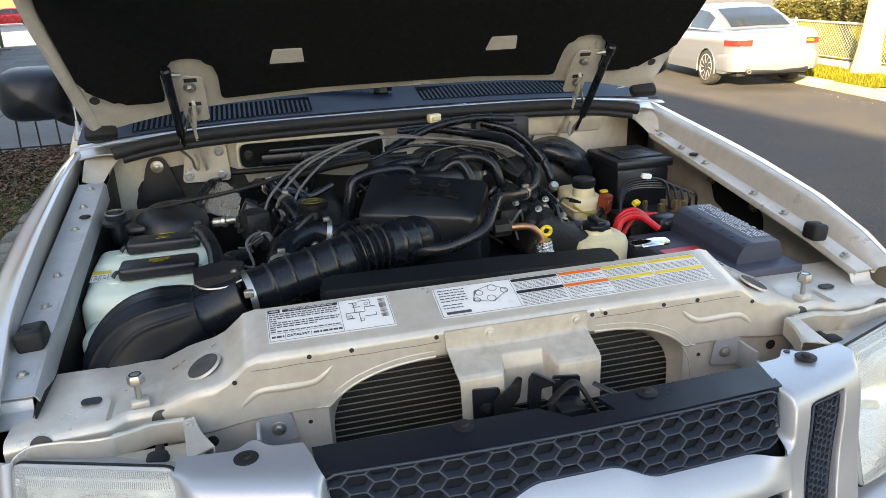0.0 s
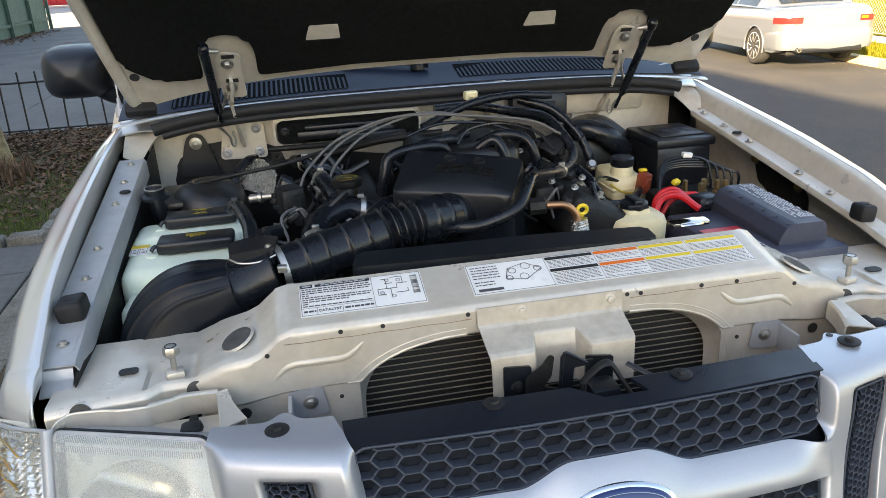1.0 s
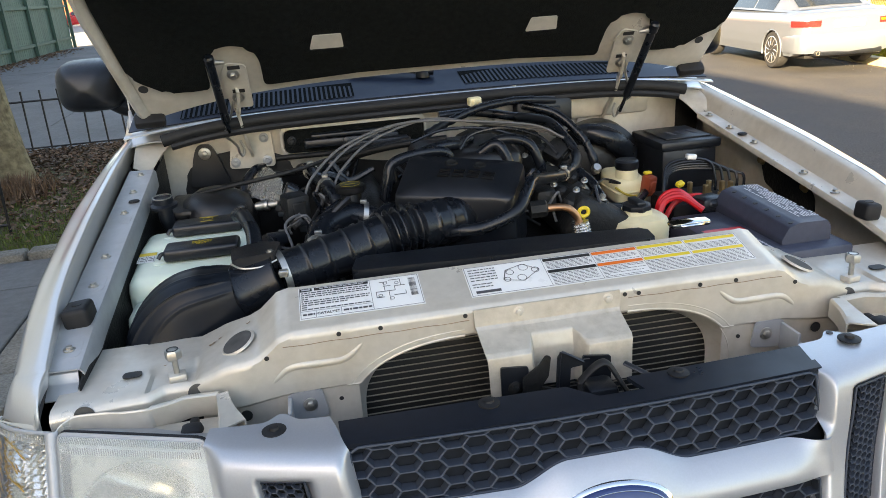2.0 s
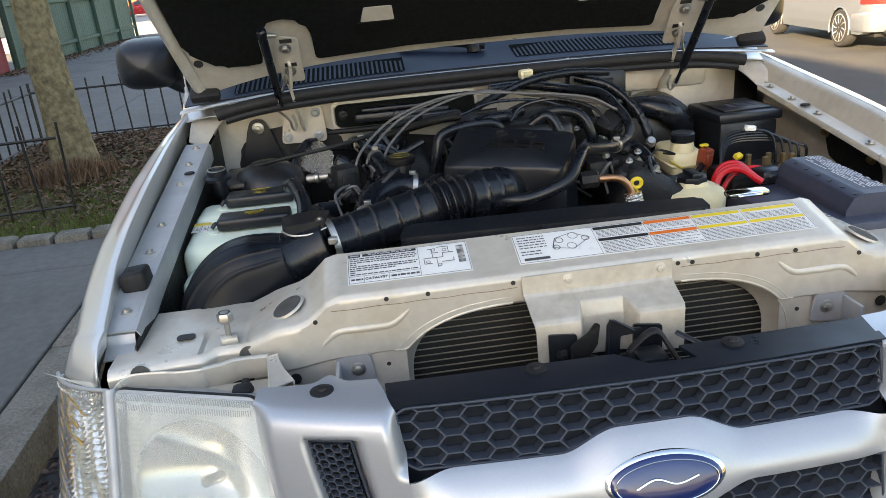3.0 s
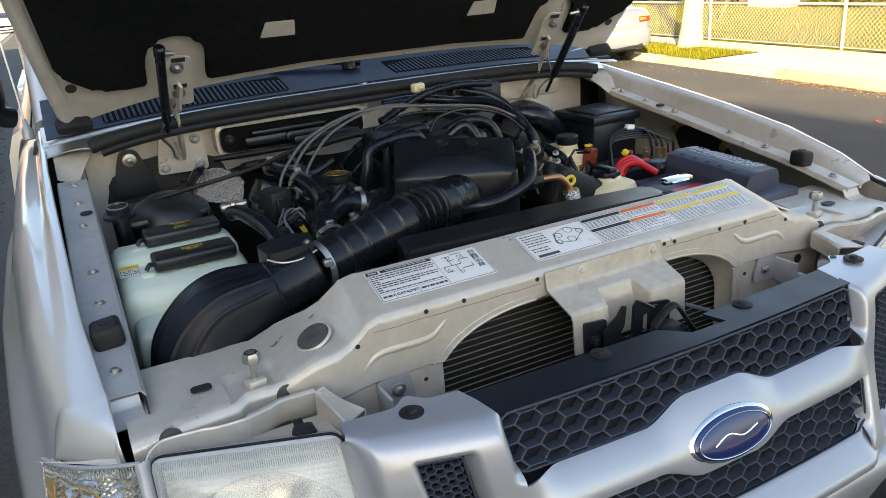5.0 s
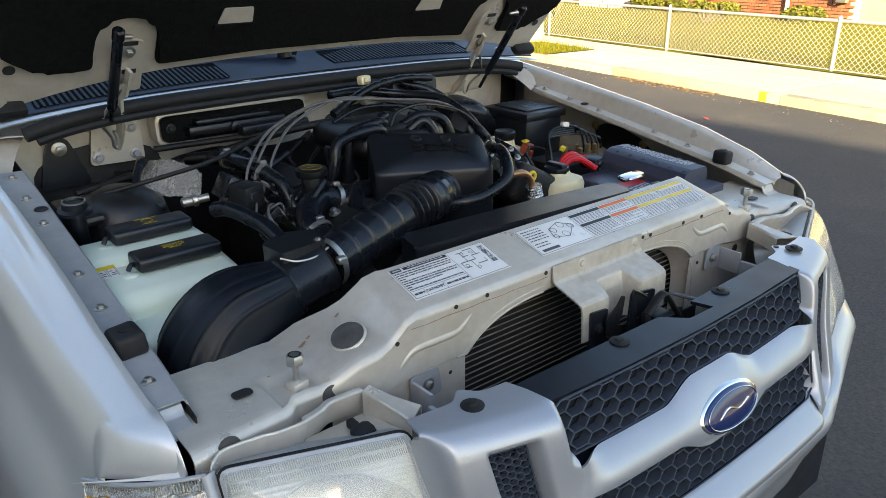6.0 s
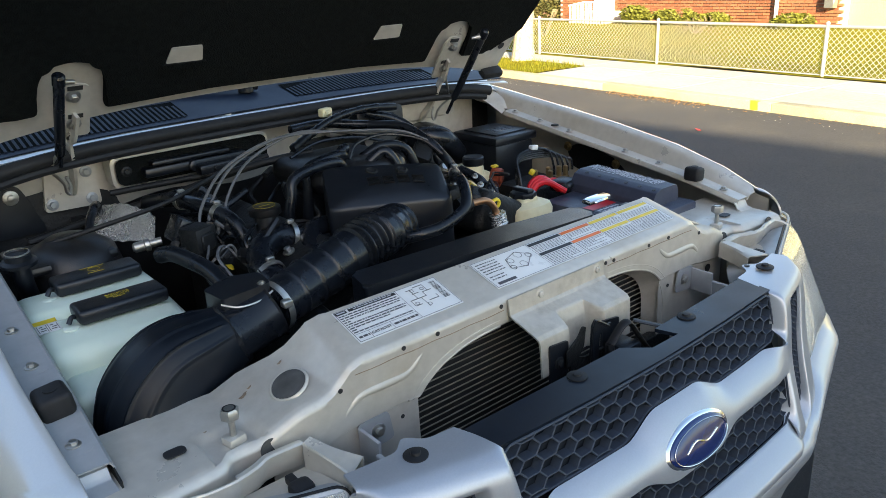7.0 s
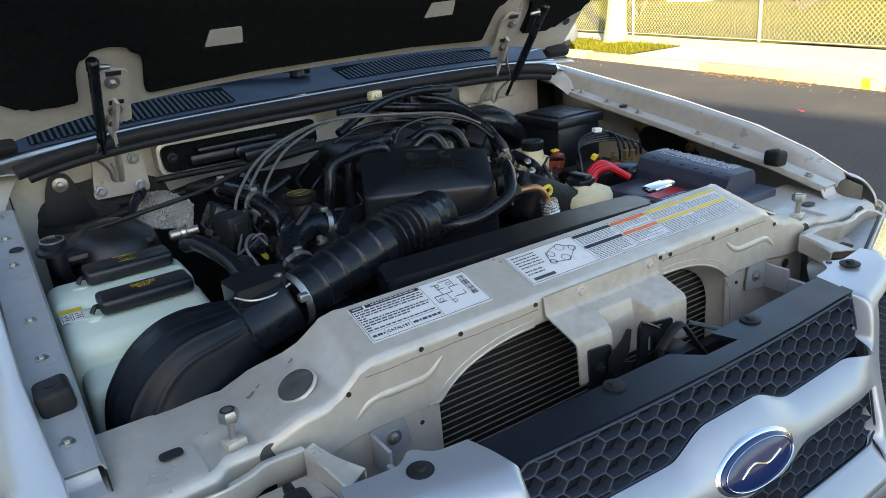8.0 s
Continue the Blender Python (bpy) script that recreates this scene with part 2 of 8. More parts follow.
# gutter leaves: darker than the dry ones, tone varied leaf by leaf
LEAF_GUTTER = material("dark_gutter_leaves", (0.085, 0.055, 0.045), 0.7, 0, 0.6, 9, stain=0.9, stain_scale=16, second=(0.040, 0.022, 0.020), per_piece=0.6)
LEAF_RED = material("red_leaf", (0.45, 0.04, 0.03), 0.6, 0, 0.2, 60)
LEAF_GREEN = material("olive_hedge_leaves", (0.095, 0.100, 0.007), 0.7, 0, 0.4, 12, stain=0.8, stain_scale=3, second=(0.17, 0.13, 0.010), spec=0.15)
LEAF_OLIVE = material("olive_hedge", (0.075, 0.078, 0.022), 0.7, 0, 0.5, 10, stain=0.8, stain_scale=2.5, second=(0.14, 0.11, 0.03))
LEAF_SUN = material("yellow_green_leaves", (0.14, 0.15, 0.018), 0.7, 0, 0.45, 12, stain=0.7, stain_scale=3, second=(0.075, 0.085, 0.012))
WALL_YELLOW = material("yellow_painted_brick", (0.50, 0.46, 0.20), 0.85, 0, 0.1, 30, bump=0.3, stain=0.4, stain_scale=2, second=(0.40, 0.36, 0.17))
MOSS = material("green_weeds", (0.10, 0.13, 0.022), 0.8, 0, 0.4, 20)
CUP_MAT = material("clear_cup_plastic", (0.80, 0.78, 0.82), 0.15, 0, 0.02, transmission=0.35)
LEAF_AMBER = material("amber_leaf", (0.36, 0.15, 0.03), 0.7, 0, 0.3, 60)
LEAF_TAN = material("tan_dry_leaves", (0.22, 0.135, 0.06), 0.8, 0, 0.5, 9, stain=0.9, stain_scale=14, second=(0.12, 0.055, 0.025))
PAPER = material("white_litter", (0.66, 0.62, 0.52), 0.6, 0, 0.05)


# builders
ORIGIN = {}


def finish(bm, name, mat, smooth=38.0):
    bmesh.ops.recalc_face_normals(bm, faces=bm.faces)
    if smooth:
        limit = radians(smooth)
        for fc in bm.faces:
            fc.smooth = True
        for e in bm.edges:
            e.smooth = len(e.link_faces) == 2 and e.calc_face_angle(4.0) < limit
    me = bpy.data.meshes.new(name)
    bm.to_mesh(me)
    bm.free()
    for mt in (mat if isinstance(mat, (list, tuple)) else (mat,)):
        me.materials.append(mt)
    return me


def thing(name, at, label, category, group="", kind=""):
    ob = new(name)
    ob.location = at
    ob.empty_display_size = 0.1
    ORIGIN[ob] = Vector(at)
    return tagged(ob, label, category, group, kind)


def part(name, bm, mat, parent, label="", smooth=38.0):
    """One mesh object under a thing or a part; bm is laid out in world coordinates."""
    bmesh.ops.translate(bm, vec=-ORIGIN[parent], verts=bm.verts)
    ob = new(name, finish(bm, name, mat, smooth))
    ob.parent = parent
    ORIGIN[ob] = ORIGIN[parent]
    return tagged(ob, label)


def solo(name, bm, mat, label, category, group="", kind="", smooth=38.0):
    """A thing of one mesh; its origin goes to its base."""
    lo = [min(v.co[i] for v in bm.verts) for i in range(3)]
    hi = [max(v.co[i] for v in bm.verts) for i in range(3)]
    base = Vector(((lo[0] + hi[0]) / 2, (lo[1] + hi[1]) / 2, lo[2]))
    bmesh.ops.translate(bm, vec=-base, verts=bm.verts)
    ob = new(name, finish(bm, name, mat, smooth))
    ob.location = base
    ORIGIN[ob] = base
    return tagged(ob, label, category, group, kind)


def B():
    return bmesh.new()


def box(bm, x0, x1, y0, y1, z0, z1, bevel=0.0, seg=2, m=None):
    r = bmesh.ops.create_cube(bm, size=1.0)
    vs = r["verts"]
    for v in vs:
        v.co = Vector(((x0 + x1) / 2 + v.co.x * (x1 - x0), (y0 + y1) / 2 + v.co.y * (y1 - y0), (z0 + z1) / 2 + v.co.z * (z1 - z0)))
    if bevel:
        es = list({e for v in vs for e in v.link_edges})
        r = bmesh.ops.bevel(bm, geom=es, offset=bevel, segments=seg, profile=0.5, affect="EDGES")
        vs = list({v for fc in r["faces"] for v in fc.verts} | {v for v in vs if v.is_valid})
    if m is not None:
        bmesh.ops.transform(bm, matrix=m, verts=vs)
    return bm


def loft(bm, rings, closed=True, caps=True, ends_join=False):
    vv = [[bm.verts.new(p) for p in ring] for ring in rings]
    n = len(rings[0])
    for a, b in list(zip(vv, vv[1:])) + ([(vv[-1], vv[0])] if ends_join else []):
        for i in range(n if closed else n - 1):
            j = (i + 1) % n
            bm.faces.new((a[i], a[j], b[j], b[i]))
    if caps and closed and not ends_join:
        bm.faces.new(vv[0][::-1])
        bm.faces.new(vv[-1])
    return bm


def smooth_path(pts, steps=6):
    """Points along a Catmull-Rom curve through pts."""
    p = [Vector(q) for q in pts]
    p = [2 * p[0] - p[1]] + p + [2 * p[-1] - p[-2]]
    out = []
    for a, b, c, d in zip(p, p[1:], p[2:], p[3:]):
        for i in range(steps):
            t = i / steps
            out.append(0.5 * ((2 * b) + (c - a) * t + (2 * a - 5 * b + 4 * c - d) * t * t + (3 * b - 3 * c + d - a) * t ** 3))
    out.append(p[-2])
    return out


def tube(bm, pts, r, n=10, steps=6, caps=True, squash=1.0, profile=None):
    """A tube through pts. r: a radius, or a function of the share of the length run."""
    path = smooth_path(pts, steps) if len(pts) > 2 and steps > 1 else [Vector(q) for q in pts]
    if len(pts) == 2 and callable(r):
        a, b = path
        path = [a.lerp(b, i / 24) for i in range(25)]
    run = [0.0]
    for a, b in zip(path, path[1:]):
        run.append(run[-1] + (b - a).length)
    tang = [(path[min(i + 1, len(path) - 1)] - path[max(i - 1, 0)]).normalized() for i in range(len(path))]
    side = tang[0].orthogonal().normalized()
    if abs(tang[0].z) < 0.95:
        side = tang[0].cross(Vector((0, 0, 1))).normalized()
    rings = []
    for p, t, s in zip(path, tang, run):
        side = (side - t * side.dot(t)).normalized()
        up = t.cross(side)
        rad = r(s / run[-1]) if callable(r) else r
        if profile:
            rings.append([p + (side * a + up * b) for a, b in profile])
        else:
            rings.append([p + (side * math.cos(2 * math.pi * k / n) + up * squash * math.sin(2 * math.pi * k / n)) * rad for k in range(n)])
    return loft(bm, rings, True, caps)


def lathe(bm, rows, at, axis=(0, 0, 1), n=20, caps=True):
    """Turned rows of (radius, height) along axis from at."""
    q = Vector((0, 0, 1)).rotation_difference(Vector(axis).normalized()).to_matrix()
    at = Vector(at)
    rings = [[at + q @ Vector((r * math.cos(2 * math.pi * k / n), r * math.sin(2 * math.pi * k / n), h)) for k in range(n)] for r, h in rows]
    return loft(bm, rings, True, caps)


def prism(bm, poly, frame_of, depth):
    """A plate: poly in 2D, laid out by frame_of(u, v, w), from w = 0 to w = depth."""
    a = [bm.verts.new(frame_of(u, v, 0.0)) for u, v in poly]
    b = [bm.verts.new(frame_of(u, v, depth)) for u, v in poly]
    bm.faces.new(a[::-1])
    bm.faces.new(b)
    for i in range(len(poly)):
        j = (i + 1) % len(poly)
        bm.faces.new((a[i], a[j], b[j], b[i]))
    return bm


def rounded(poly, r, seg=4):
    """A 2D outline with its corners rounded."""
    out, n = [], len(poly)
    for i in range(n):
        p, a, b = Vector(poly[i]), Vector(poly[i - 1]), Vector(poly[(i + 1) % n])
        rr = min(r, (a - p).length * 0.45, (b - p).length * 0.45)
        s, e = p + (a - p).normalized() * rr, p + (b - p).normalized() * rr
        for k in range(seg + 1):
            t = k / seg
            q = s * (1 - t) ** 2 + p * 2 * t * (1 - t) + e * t * t
            out.append((q.x, q.y))
    return out


def thicken(bm, depth, faces=None):
    bm.normal_update()
    bmesh.ops.solidify(bm, geom=faces or bm.faces[:], thickness=depth)
    return bm


def sheet(bm, fn, us, vs, thick=0.0, keep=None):
    """A surface fn(u, v) over a net of us and vs, given thickness."""
    grid = [[bm.verts.new(fn(u, v)) for v in vs] for u in us]
    faces = []
    for i in range(len(us) - 1):
        for j in range(len(vs) - 1):
            if keep and not keep((us[i] + us[i + 1]) / 2, (vs[j] + vs[j + 1]) / 2):
                continue
            faces.append(bm.faces.new((grid[i][j], grid[i + 1][j], grid[i + 1][j + 1], grid[i][j + 1])))
    lone = [v for v in bm.verts if not v.link_faces]
    if lone:
        bmesh.ops.delete(bm, geom=lone, context="VERTS")
    if thick:
        thicken(bm, thick, faces)
    return bm


def span(a, b, n):
    return [a + (b - a) * i / n for i in range(n + 1)]


def blend(x, xs, ys):
    return float(np.interp(x, xs, ys))


def curve(x, xs, ys):
    """Like blend, but rounded through the points."""
    if x <= xs[0] or x >= xs[-1]:
        return float(ys[0] if x <= xs[0] else ys[-1])
    i = max(k for k in range(len(xs) - 1) if xs[k] <= x)
    d = [(ys[k + 1] - ys[k]) / (xs[k + 1] - xs[k]) for k in range(len(xs) - 1)]

    def slope(k):
        if k == 0 or k == len(xs) - 1:
            return d[min(k, len(d) - 1)]
        return 0.0 if d[k - 1] * d[k] <= 0 else 2 * d[k - 1] * d[k] / (d[k - 1] + d[k])

    h = xs[i + 1] - xs[i]
    t = (x - xs[i]) / h
    return ((2 * t ** 3 - 3 * t ** 2 + 1) * ys[i] + (t ** 3 - 2 * t ** 2 + t) * h * slope(i) + (3 * t ** 2 - 2 * t ** 3) * ys[i + 1] + (t ** 3 - t ** 2) * h * slope(i + 1))


def step(a, b, x):
    t = min(1.0, max(0.0, (x - a) / (b - a)))
    return t * t * (3 - 2 * t)


def hexbolt(bm, at, r, h, axis=(0, 0, 1), washer=1.7):
    at, axis = Vector(at), Vector(axis).normalized()
    lathe(bm, [(r * washer, 0), (r * washer, h * 0.25), (r * washer * 0.9, h * 0.32)], at, axis, 14)
    lathe(bm, [(r, h * 0.3), (r, h * 0.92), (r * 0.85, h)], at, axis, 6)
    return bm


def writing(name, text, size, m, mat, parent, label=""):
    cu = bpy.data.curves.new(name, "FONT")
    cu.body, cu.size, cu.align_x, cu.align_y, cu.extrude = text, size, "CENTER", "CENTER", 0.0003
    cu.materials.append(mat)
    ob = new(name, cu)
    ob.parent = parent
    ob.matrix_local = Matrix.Translation(-ORIGIN[parent]) @ m
    return tagged(ob, label)


# ---- the pickup: body ----
truck = thing("pickup_truck", (0, 0.6, 0), "silver-beige pickup truck with its hood open, parked by the kerb", "pickup truck")


def rail_z(y):
    return blend(y, [0.05, 0.16, 0.30, 0.55, 0.76, 0.93, 1.2], [0.950, 0.972, 1.004, 1.045, 1.078, 1.105, 1.140])


def crown_z(y):
    return blend(y, [0.06, 0.11, 0.17, 0.26, 0.4, 0.6, 0.8, 1.08, 1.3, 1.6], [0.930, 0.952, 0.982, 1.021, 1.060, 1.095, 1.123, 1.160, 1.175, 1.18])


def edge_z(y):
    """The fender's inner edge beside the bay, which stands proud of the rail."""
    return curve(y, [0.06, 0.12, 0.20, 0.25, 0.30, 0.40, 0.50, 0.60, 0.75, 0.90, 1.08, 1.4], [0.950, 0.981, 1.009, 1.027, 1.045, 1.072, 1.091, 1.108, 1.128, 1.146, 1.163, 1.178])


def fender_at(side, y, v):
    """Across a front fender: v = 0 at the inner channel, 1 at the crown, on to 6 at the sill."""
    zc, zr = crown_z(y), rail_z(y)
    out = blend(y, [0.06, 0.2, 0.4, 0.7, 1.0, 1.4], [-0.035, -0.015, 0.0, 0.012, 0.008, 0.0])
    flare = step(1.12, 0.98, y) * step(0.10, 0.25, y)
    if side < 0:
        ez, ex = edge_z(y), blend(y, [0.10, 0.16, 0.3, 0.9], [0.729, 0.743, 0.754, 0.767])
        inner = [ex + 0.006, ex + 0.001, ex + 0.003, ex + 0.012, 0.790]
        rise = [zr - 0.006, ez - 0.006, ez - 0.0005, ez - 0.001, ez - 0.016]
        zc = ez - 0.018
    else:
        inner = [0.735, 0.742, 0.753, 0.768, 0.783]
        rise = [zr - 0.004, zr - 0.008, zr + 0.25 * (zc - zr), zc - 0.004, zc]
    xs = inner + [0.810 + out * 0.6, 0.833 + out, 0.851 + out, 0.866 + 0.026 * flare + out, 0.872 + 0.034 * flare + out, 0.866 + 0.030 * flare + out]
    zs = rise + [zc - 0.009, zc - 0.040, zc - 0.10, zc - 0.20, zc - 0.34, zc - 0.50]
    k = v * 10
    return Vector((side * curve(k, range(11), xs), y, curve(k, range(11), zs)))


def wheel_arch(y, z):
    return (y - 0.62) ** 2 + (z - 0.40) ** 2 < 0.40 ** 2


for side in (-1, 1):
    def nose(v):
        """Where the fender ends over the corner lamp."""
        return curve(v, [0.33, 0.38, 0.45, 0.52, 0.58, 0.65, 0.70, 0.80, 0.90, 1.0], [0.150, 0.160, 0.176, 0.184, 0.180, 0.163, 0.150, 0.126, 0.104, 0.120])

    def fender_net(s, v):
        """s from 0 back along the fender; below 0 it rolls over the nose down to the corner lamp."""
        top = fender_at(side, nose(v) + ((1.36 if v > 0.33 else 1.34) - nose(v)) * max(0.0, s) ** 1.3, v)
        if s >= 0:
            return top
        u = min(1.0, max(0.0, (abs(top.x) - 0.722) / 0.106))
        low = Vector((side * (0.722 + 0.106 * u), 0.062 + 0.104 * u - 0.014 * math.sin(math.pi * min(1, u * 0.86 + 0.04)), 0.9375 - 0.011 * u))
        a = -s * math.pi / 2
        return Vector((top.x + (low.x - top.x) * math.sin(a), top.y + (low.y - top.y) * math.sin(a), top.z + (low.z - top.z) * (1 - math.cos(a))))

    bm = sheet(B(), fender_net, span(-1, -0.06, 16) + span(0, 1, 72), (span(0, 0.33, 15) + [0.35, 0.37, 0.385] if side < 0 else [0.395]) + span(0.40, 1, 38), 0.0,
               keep=lambda s, v: not (s < 0 and v > 0.66) and not wheel_arch(fender_net(s, v).y, fender_net(s, v).z))
    thicken(bm, 0.004)
    part("fender", bm, PAINT, truck)
    if side > 0:
        part("fender_flange", sheet(B(), fender_net, span(0.04, 1, 48), span(0, 0.40, 15), 0.003), PAINT_IN, truck)
    # inner rail, grey left and beige right, with its bolts and the rubber stop
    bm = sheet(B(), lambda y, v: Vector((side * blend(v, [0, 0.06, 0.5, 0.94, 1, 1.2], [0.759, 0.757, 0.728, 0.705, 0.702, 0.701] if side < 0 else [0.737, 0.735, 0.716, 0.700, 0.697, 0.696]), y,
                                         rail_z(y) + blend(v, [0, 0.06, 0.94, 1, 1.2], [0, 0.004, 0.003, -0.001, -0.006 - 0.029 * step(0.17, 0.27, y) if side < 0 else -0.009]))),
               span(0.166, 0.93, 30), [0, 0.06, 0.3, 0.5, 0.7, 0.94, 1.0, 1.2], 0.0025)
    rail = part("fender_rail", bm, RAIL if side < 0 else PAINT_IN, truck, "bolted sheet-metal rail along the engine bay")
    bm = sheet(B(), lambda u, v: Vector((side * ((0.752 if side < 0 else 0.733) - 0.044 * u - 0.004 * v), 0.172 - 0.044 * v, 0.972 - 0.011 * step(0.05, 0.25, v) - 0.012 * v)), span(0, 1, 8), span(0, 1, 14), 0.0025)
    part("rail_foot", bm, RAIL if side < 0 else PAINT_IN, rail)
    for y in (0.22, 0.40, 0.66) if side < 0 else ():
        bm = B()
        prism(bm, rounded([(0.710, y - 0.026), (0.742, y - 0.026), (0.742, y + 0.026), (0.710, y + 0.026)], 0.012), lambda u, v, w: Vector((side * u, v, rail_z(v) + 0.0062 - w)), 0.003)
        part("boss", bm, RAIL if side < 0 else PAINT_IN, rail)
    for y in (0.215, 0.395, 0.50, 0.69, 0.80, 0.90):
        part("bolt", hexbolt(B(), (side * (0.729 if side < 0 else 0.716), y, rail_z(y) + 0.005), 0.0055, 0.007), STEEL, rail)
    bm = B()
    lathe(bm, [(0.010, 0), (0.012, 0.001), (0.010, 0.004), (0.004, 0.005)], (side * 0.718, 0.745, rail_z(0.745) + 0.0055), n=12)
    part("plug", bm, RUBBER, rail)
    bm = B()
    a = pose(-0.728 if side < 0 else 0.708, 0.29, 1.018, 0, side * 6, 0)
    box(bm, -0.021 + 0.004 * (side > 0), 0.021 - 0.004 * (side > 0), -0.026 + 0.006 * (side > 0), 0.026 - 0.006 * (side > 0), -0.018, 0.016, 0.008, 3, a)
    lathe(bm, [(0.009, 0.016), (0.009, 0.0175), (0.005, 0.0178)], a.translation, (0, 0, 1), 12)
    part("rubber_stop", bm, RUBBER, rail, "black rubber hood stop")
    # apron below the rail, near-black on the left and beige on the right
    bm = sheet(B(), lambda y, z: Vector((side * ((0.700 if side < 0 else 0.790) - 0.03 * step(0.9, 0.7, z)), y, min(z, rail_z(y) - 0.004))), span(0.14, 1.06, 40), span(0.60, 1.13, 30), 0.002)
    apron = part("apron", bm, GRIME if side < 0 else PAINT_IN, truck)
    if side > 0:
        bm = B()
        prism(bm, rounded([(0.755, 1.000), (0.720, 1.022), (0.655, 1.017), (0.585, 0.996), (0.545, 0.965), (0.535, 0.88), (0.560, 0.86), (0.640, 0.90), (0.700, 0.945), (0.735, 0.955)], 0.012), lambda u, v, w: Vector((0.786 - w, u, v)), 0.004)
        part("brace", bm, GRIME, apron, "black painted inner brace")
        for y, z in ((0.751, 1.010), (0.578, 0.982)):
            part("bolt", hexbolt(B(), (0.783, y, z), 0.008, 0.012, (-1, 0, 0)), BRASS, apron)

# radiator support: a folded beam, high in the middle, with low wings
def sup_top(x):
    return blend(abs(x), [0, 0.385, 0.405, 0.435, 0.455, 0.485, 0.51, 0.54, 0.76], [1.046, 1.046, 1.039, 1.008, 0.995, 0.982, 0.970, 0.957, 0.953])


def sup_rear(x):
    return blend(abs(x), [0, 0.375, 0.41, 0.50, 0.55, 0.72], [0.205, 0.205, 0.215, 0.262, 0.268, 0.275])


def sup_front(x):
    return curve(abs(x), [0, 0.36, 0.42, 0.46, 0.51, 0.565, 0.577, 0.598, 0.65, 0.73], [0.108, 0.108, 0.108, 0.106, 0.110, 0.119, 0.119, 0.103, 0.099, 0.090])


def arch(t, grow=0.0):
    """The opening before the condenser: from the middle of its top (t = 0) round to its side (t = 1)."""
    a = t * math.pi / 2
    return 0.128 + (0.184 + grow) * math.sin(a) ** 0.9, 0.846 + (0.126 + grow) * math.cos(a) ** 0.75


def sup_low(x):
    a = abs(x + (-0.008 if x > 0 else 0))
    if a < 0.128:
        return 0.972
    s = min(1.0, (a - 0.128) / 0.184) ** (1 / 0.9)
    low = blend(a, [0.3, 0.40, 0.50, 0.73], [0.918, 0.917, 0.905, 0.88])
    return max(low, 0.846 + 0.126 * math.cos(math.asin(s)) ** 0.75)


def support_at(x, v):
    zt, yr, yf, zl = sup_top(x), sup_rear(x), sup_front(x), sup_low(x)
    mid = 1 - step(0.40, 0.50, abs(x))
    zf = zt - 0.024 * mid - 0.004
    face = yf - 0.008
    pts = [(yr + 0.003, zt - 0.040), (yr + 0.001, zt - 0.006), (yr - 0.004, zt), (yf + 0.004, zf + 0.0015), (yf - 0.003, zf - 0.001), (face, zf - 0.007), (face, zl + 0.5 * (zf - zl)), (face, zl + 0.006), (face + 0.007, zl)]
    k = v * 8
    y, z = blend(k, range(9), [p[0] for p in pts]), blend(k, range(9), [p[1] for p in pts])
    if 2 < k < 3.6:
        z -= 0.006 * step(0.526, 0.533, abs(x)) * step(0.606, 0.599, abs(x)) * step(0.176, 0.168, y)
    return Vector((x, y, z))


vs = [0, 0.06, 0.12, 0.19] + span(0.25, 0.375, 14) + [ 0.42, 0.46, 0.5, 0.54, 0.58, 0.62] + span(0.64, 0.94, 24) + [0.97, 1.0]
support = part("radiator_support", sheet(B(), support_at, span(-0.73, 0.73, 292), vs, 0.0025), PAINT_IN, truck, "beige painted radiator support with stickers")
# opaque dark discs and patches stand for the shade inside the holes
for side in (-1, 1):
    bm = B()
    lathe(bm, [(0.0285, -0.002), (0.0275, 0.0006), (0.0262, 0.0014), (0.0248, 0.0010), (0.0245, -0.003)], (side * 0.470, 0.155, 0.9905), (side * 0.40, -0.12, 0.90), 28, False)
    part("ring", bm, PAINT_IN, support)
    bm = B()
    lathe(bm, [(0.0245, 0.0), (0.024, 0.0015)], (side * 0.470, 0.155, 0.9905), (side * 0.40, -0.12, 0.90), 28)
    part("hole_shade", bm, HOLE_GREY, support)
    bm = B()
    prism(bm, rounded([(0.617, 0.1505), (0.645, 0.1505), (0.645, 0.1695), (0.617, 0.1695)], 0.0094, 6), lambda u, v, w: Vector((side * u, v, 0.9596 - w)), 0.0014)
    part("hole_shade", bm, PRINT_AND_SHADE, support)
    bm = B()
    lathe(bm, [(0.0045, -0.008), (0.0045, 0.036)], (side * 0.562, 0.139, 0.956), n=10)
    lathe(bm, [(0.0105, 0.030), (0.0125, 0.032), (0.0125, 0.042), (0.0105, 0.045), (0.008, 0.0452)], (side * 0.562, 0.139, 0.956), n=6)
    bolt = part("adjusting_bolt", bm, STEEL, support, "tall zinc adjusting bolt for the hood stop")
    part("bolt_mark", lathe(B(), [(0.0068, 0), (0.0088, 0), (0.0088, 0.0007), (0.0068, 0.0007)], (side * 0.562, 0.139, 1.0010), (0, 0, 1), 16, False), PRINT_AND_SHADE, bolt)
    part("adjusting_nut", box(B(), -0.013, 0.013, -0.011, 0.011, 0, 0.012, 0.003, 2, pose(side * 0.562, 0.139, 0.950, 0, 0, 12)), PAINT_IN, support)
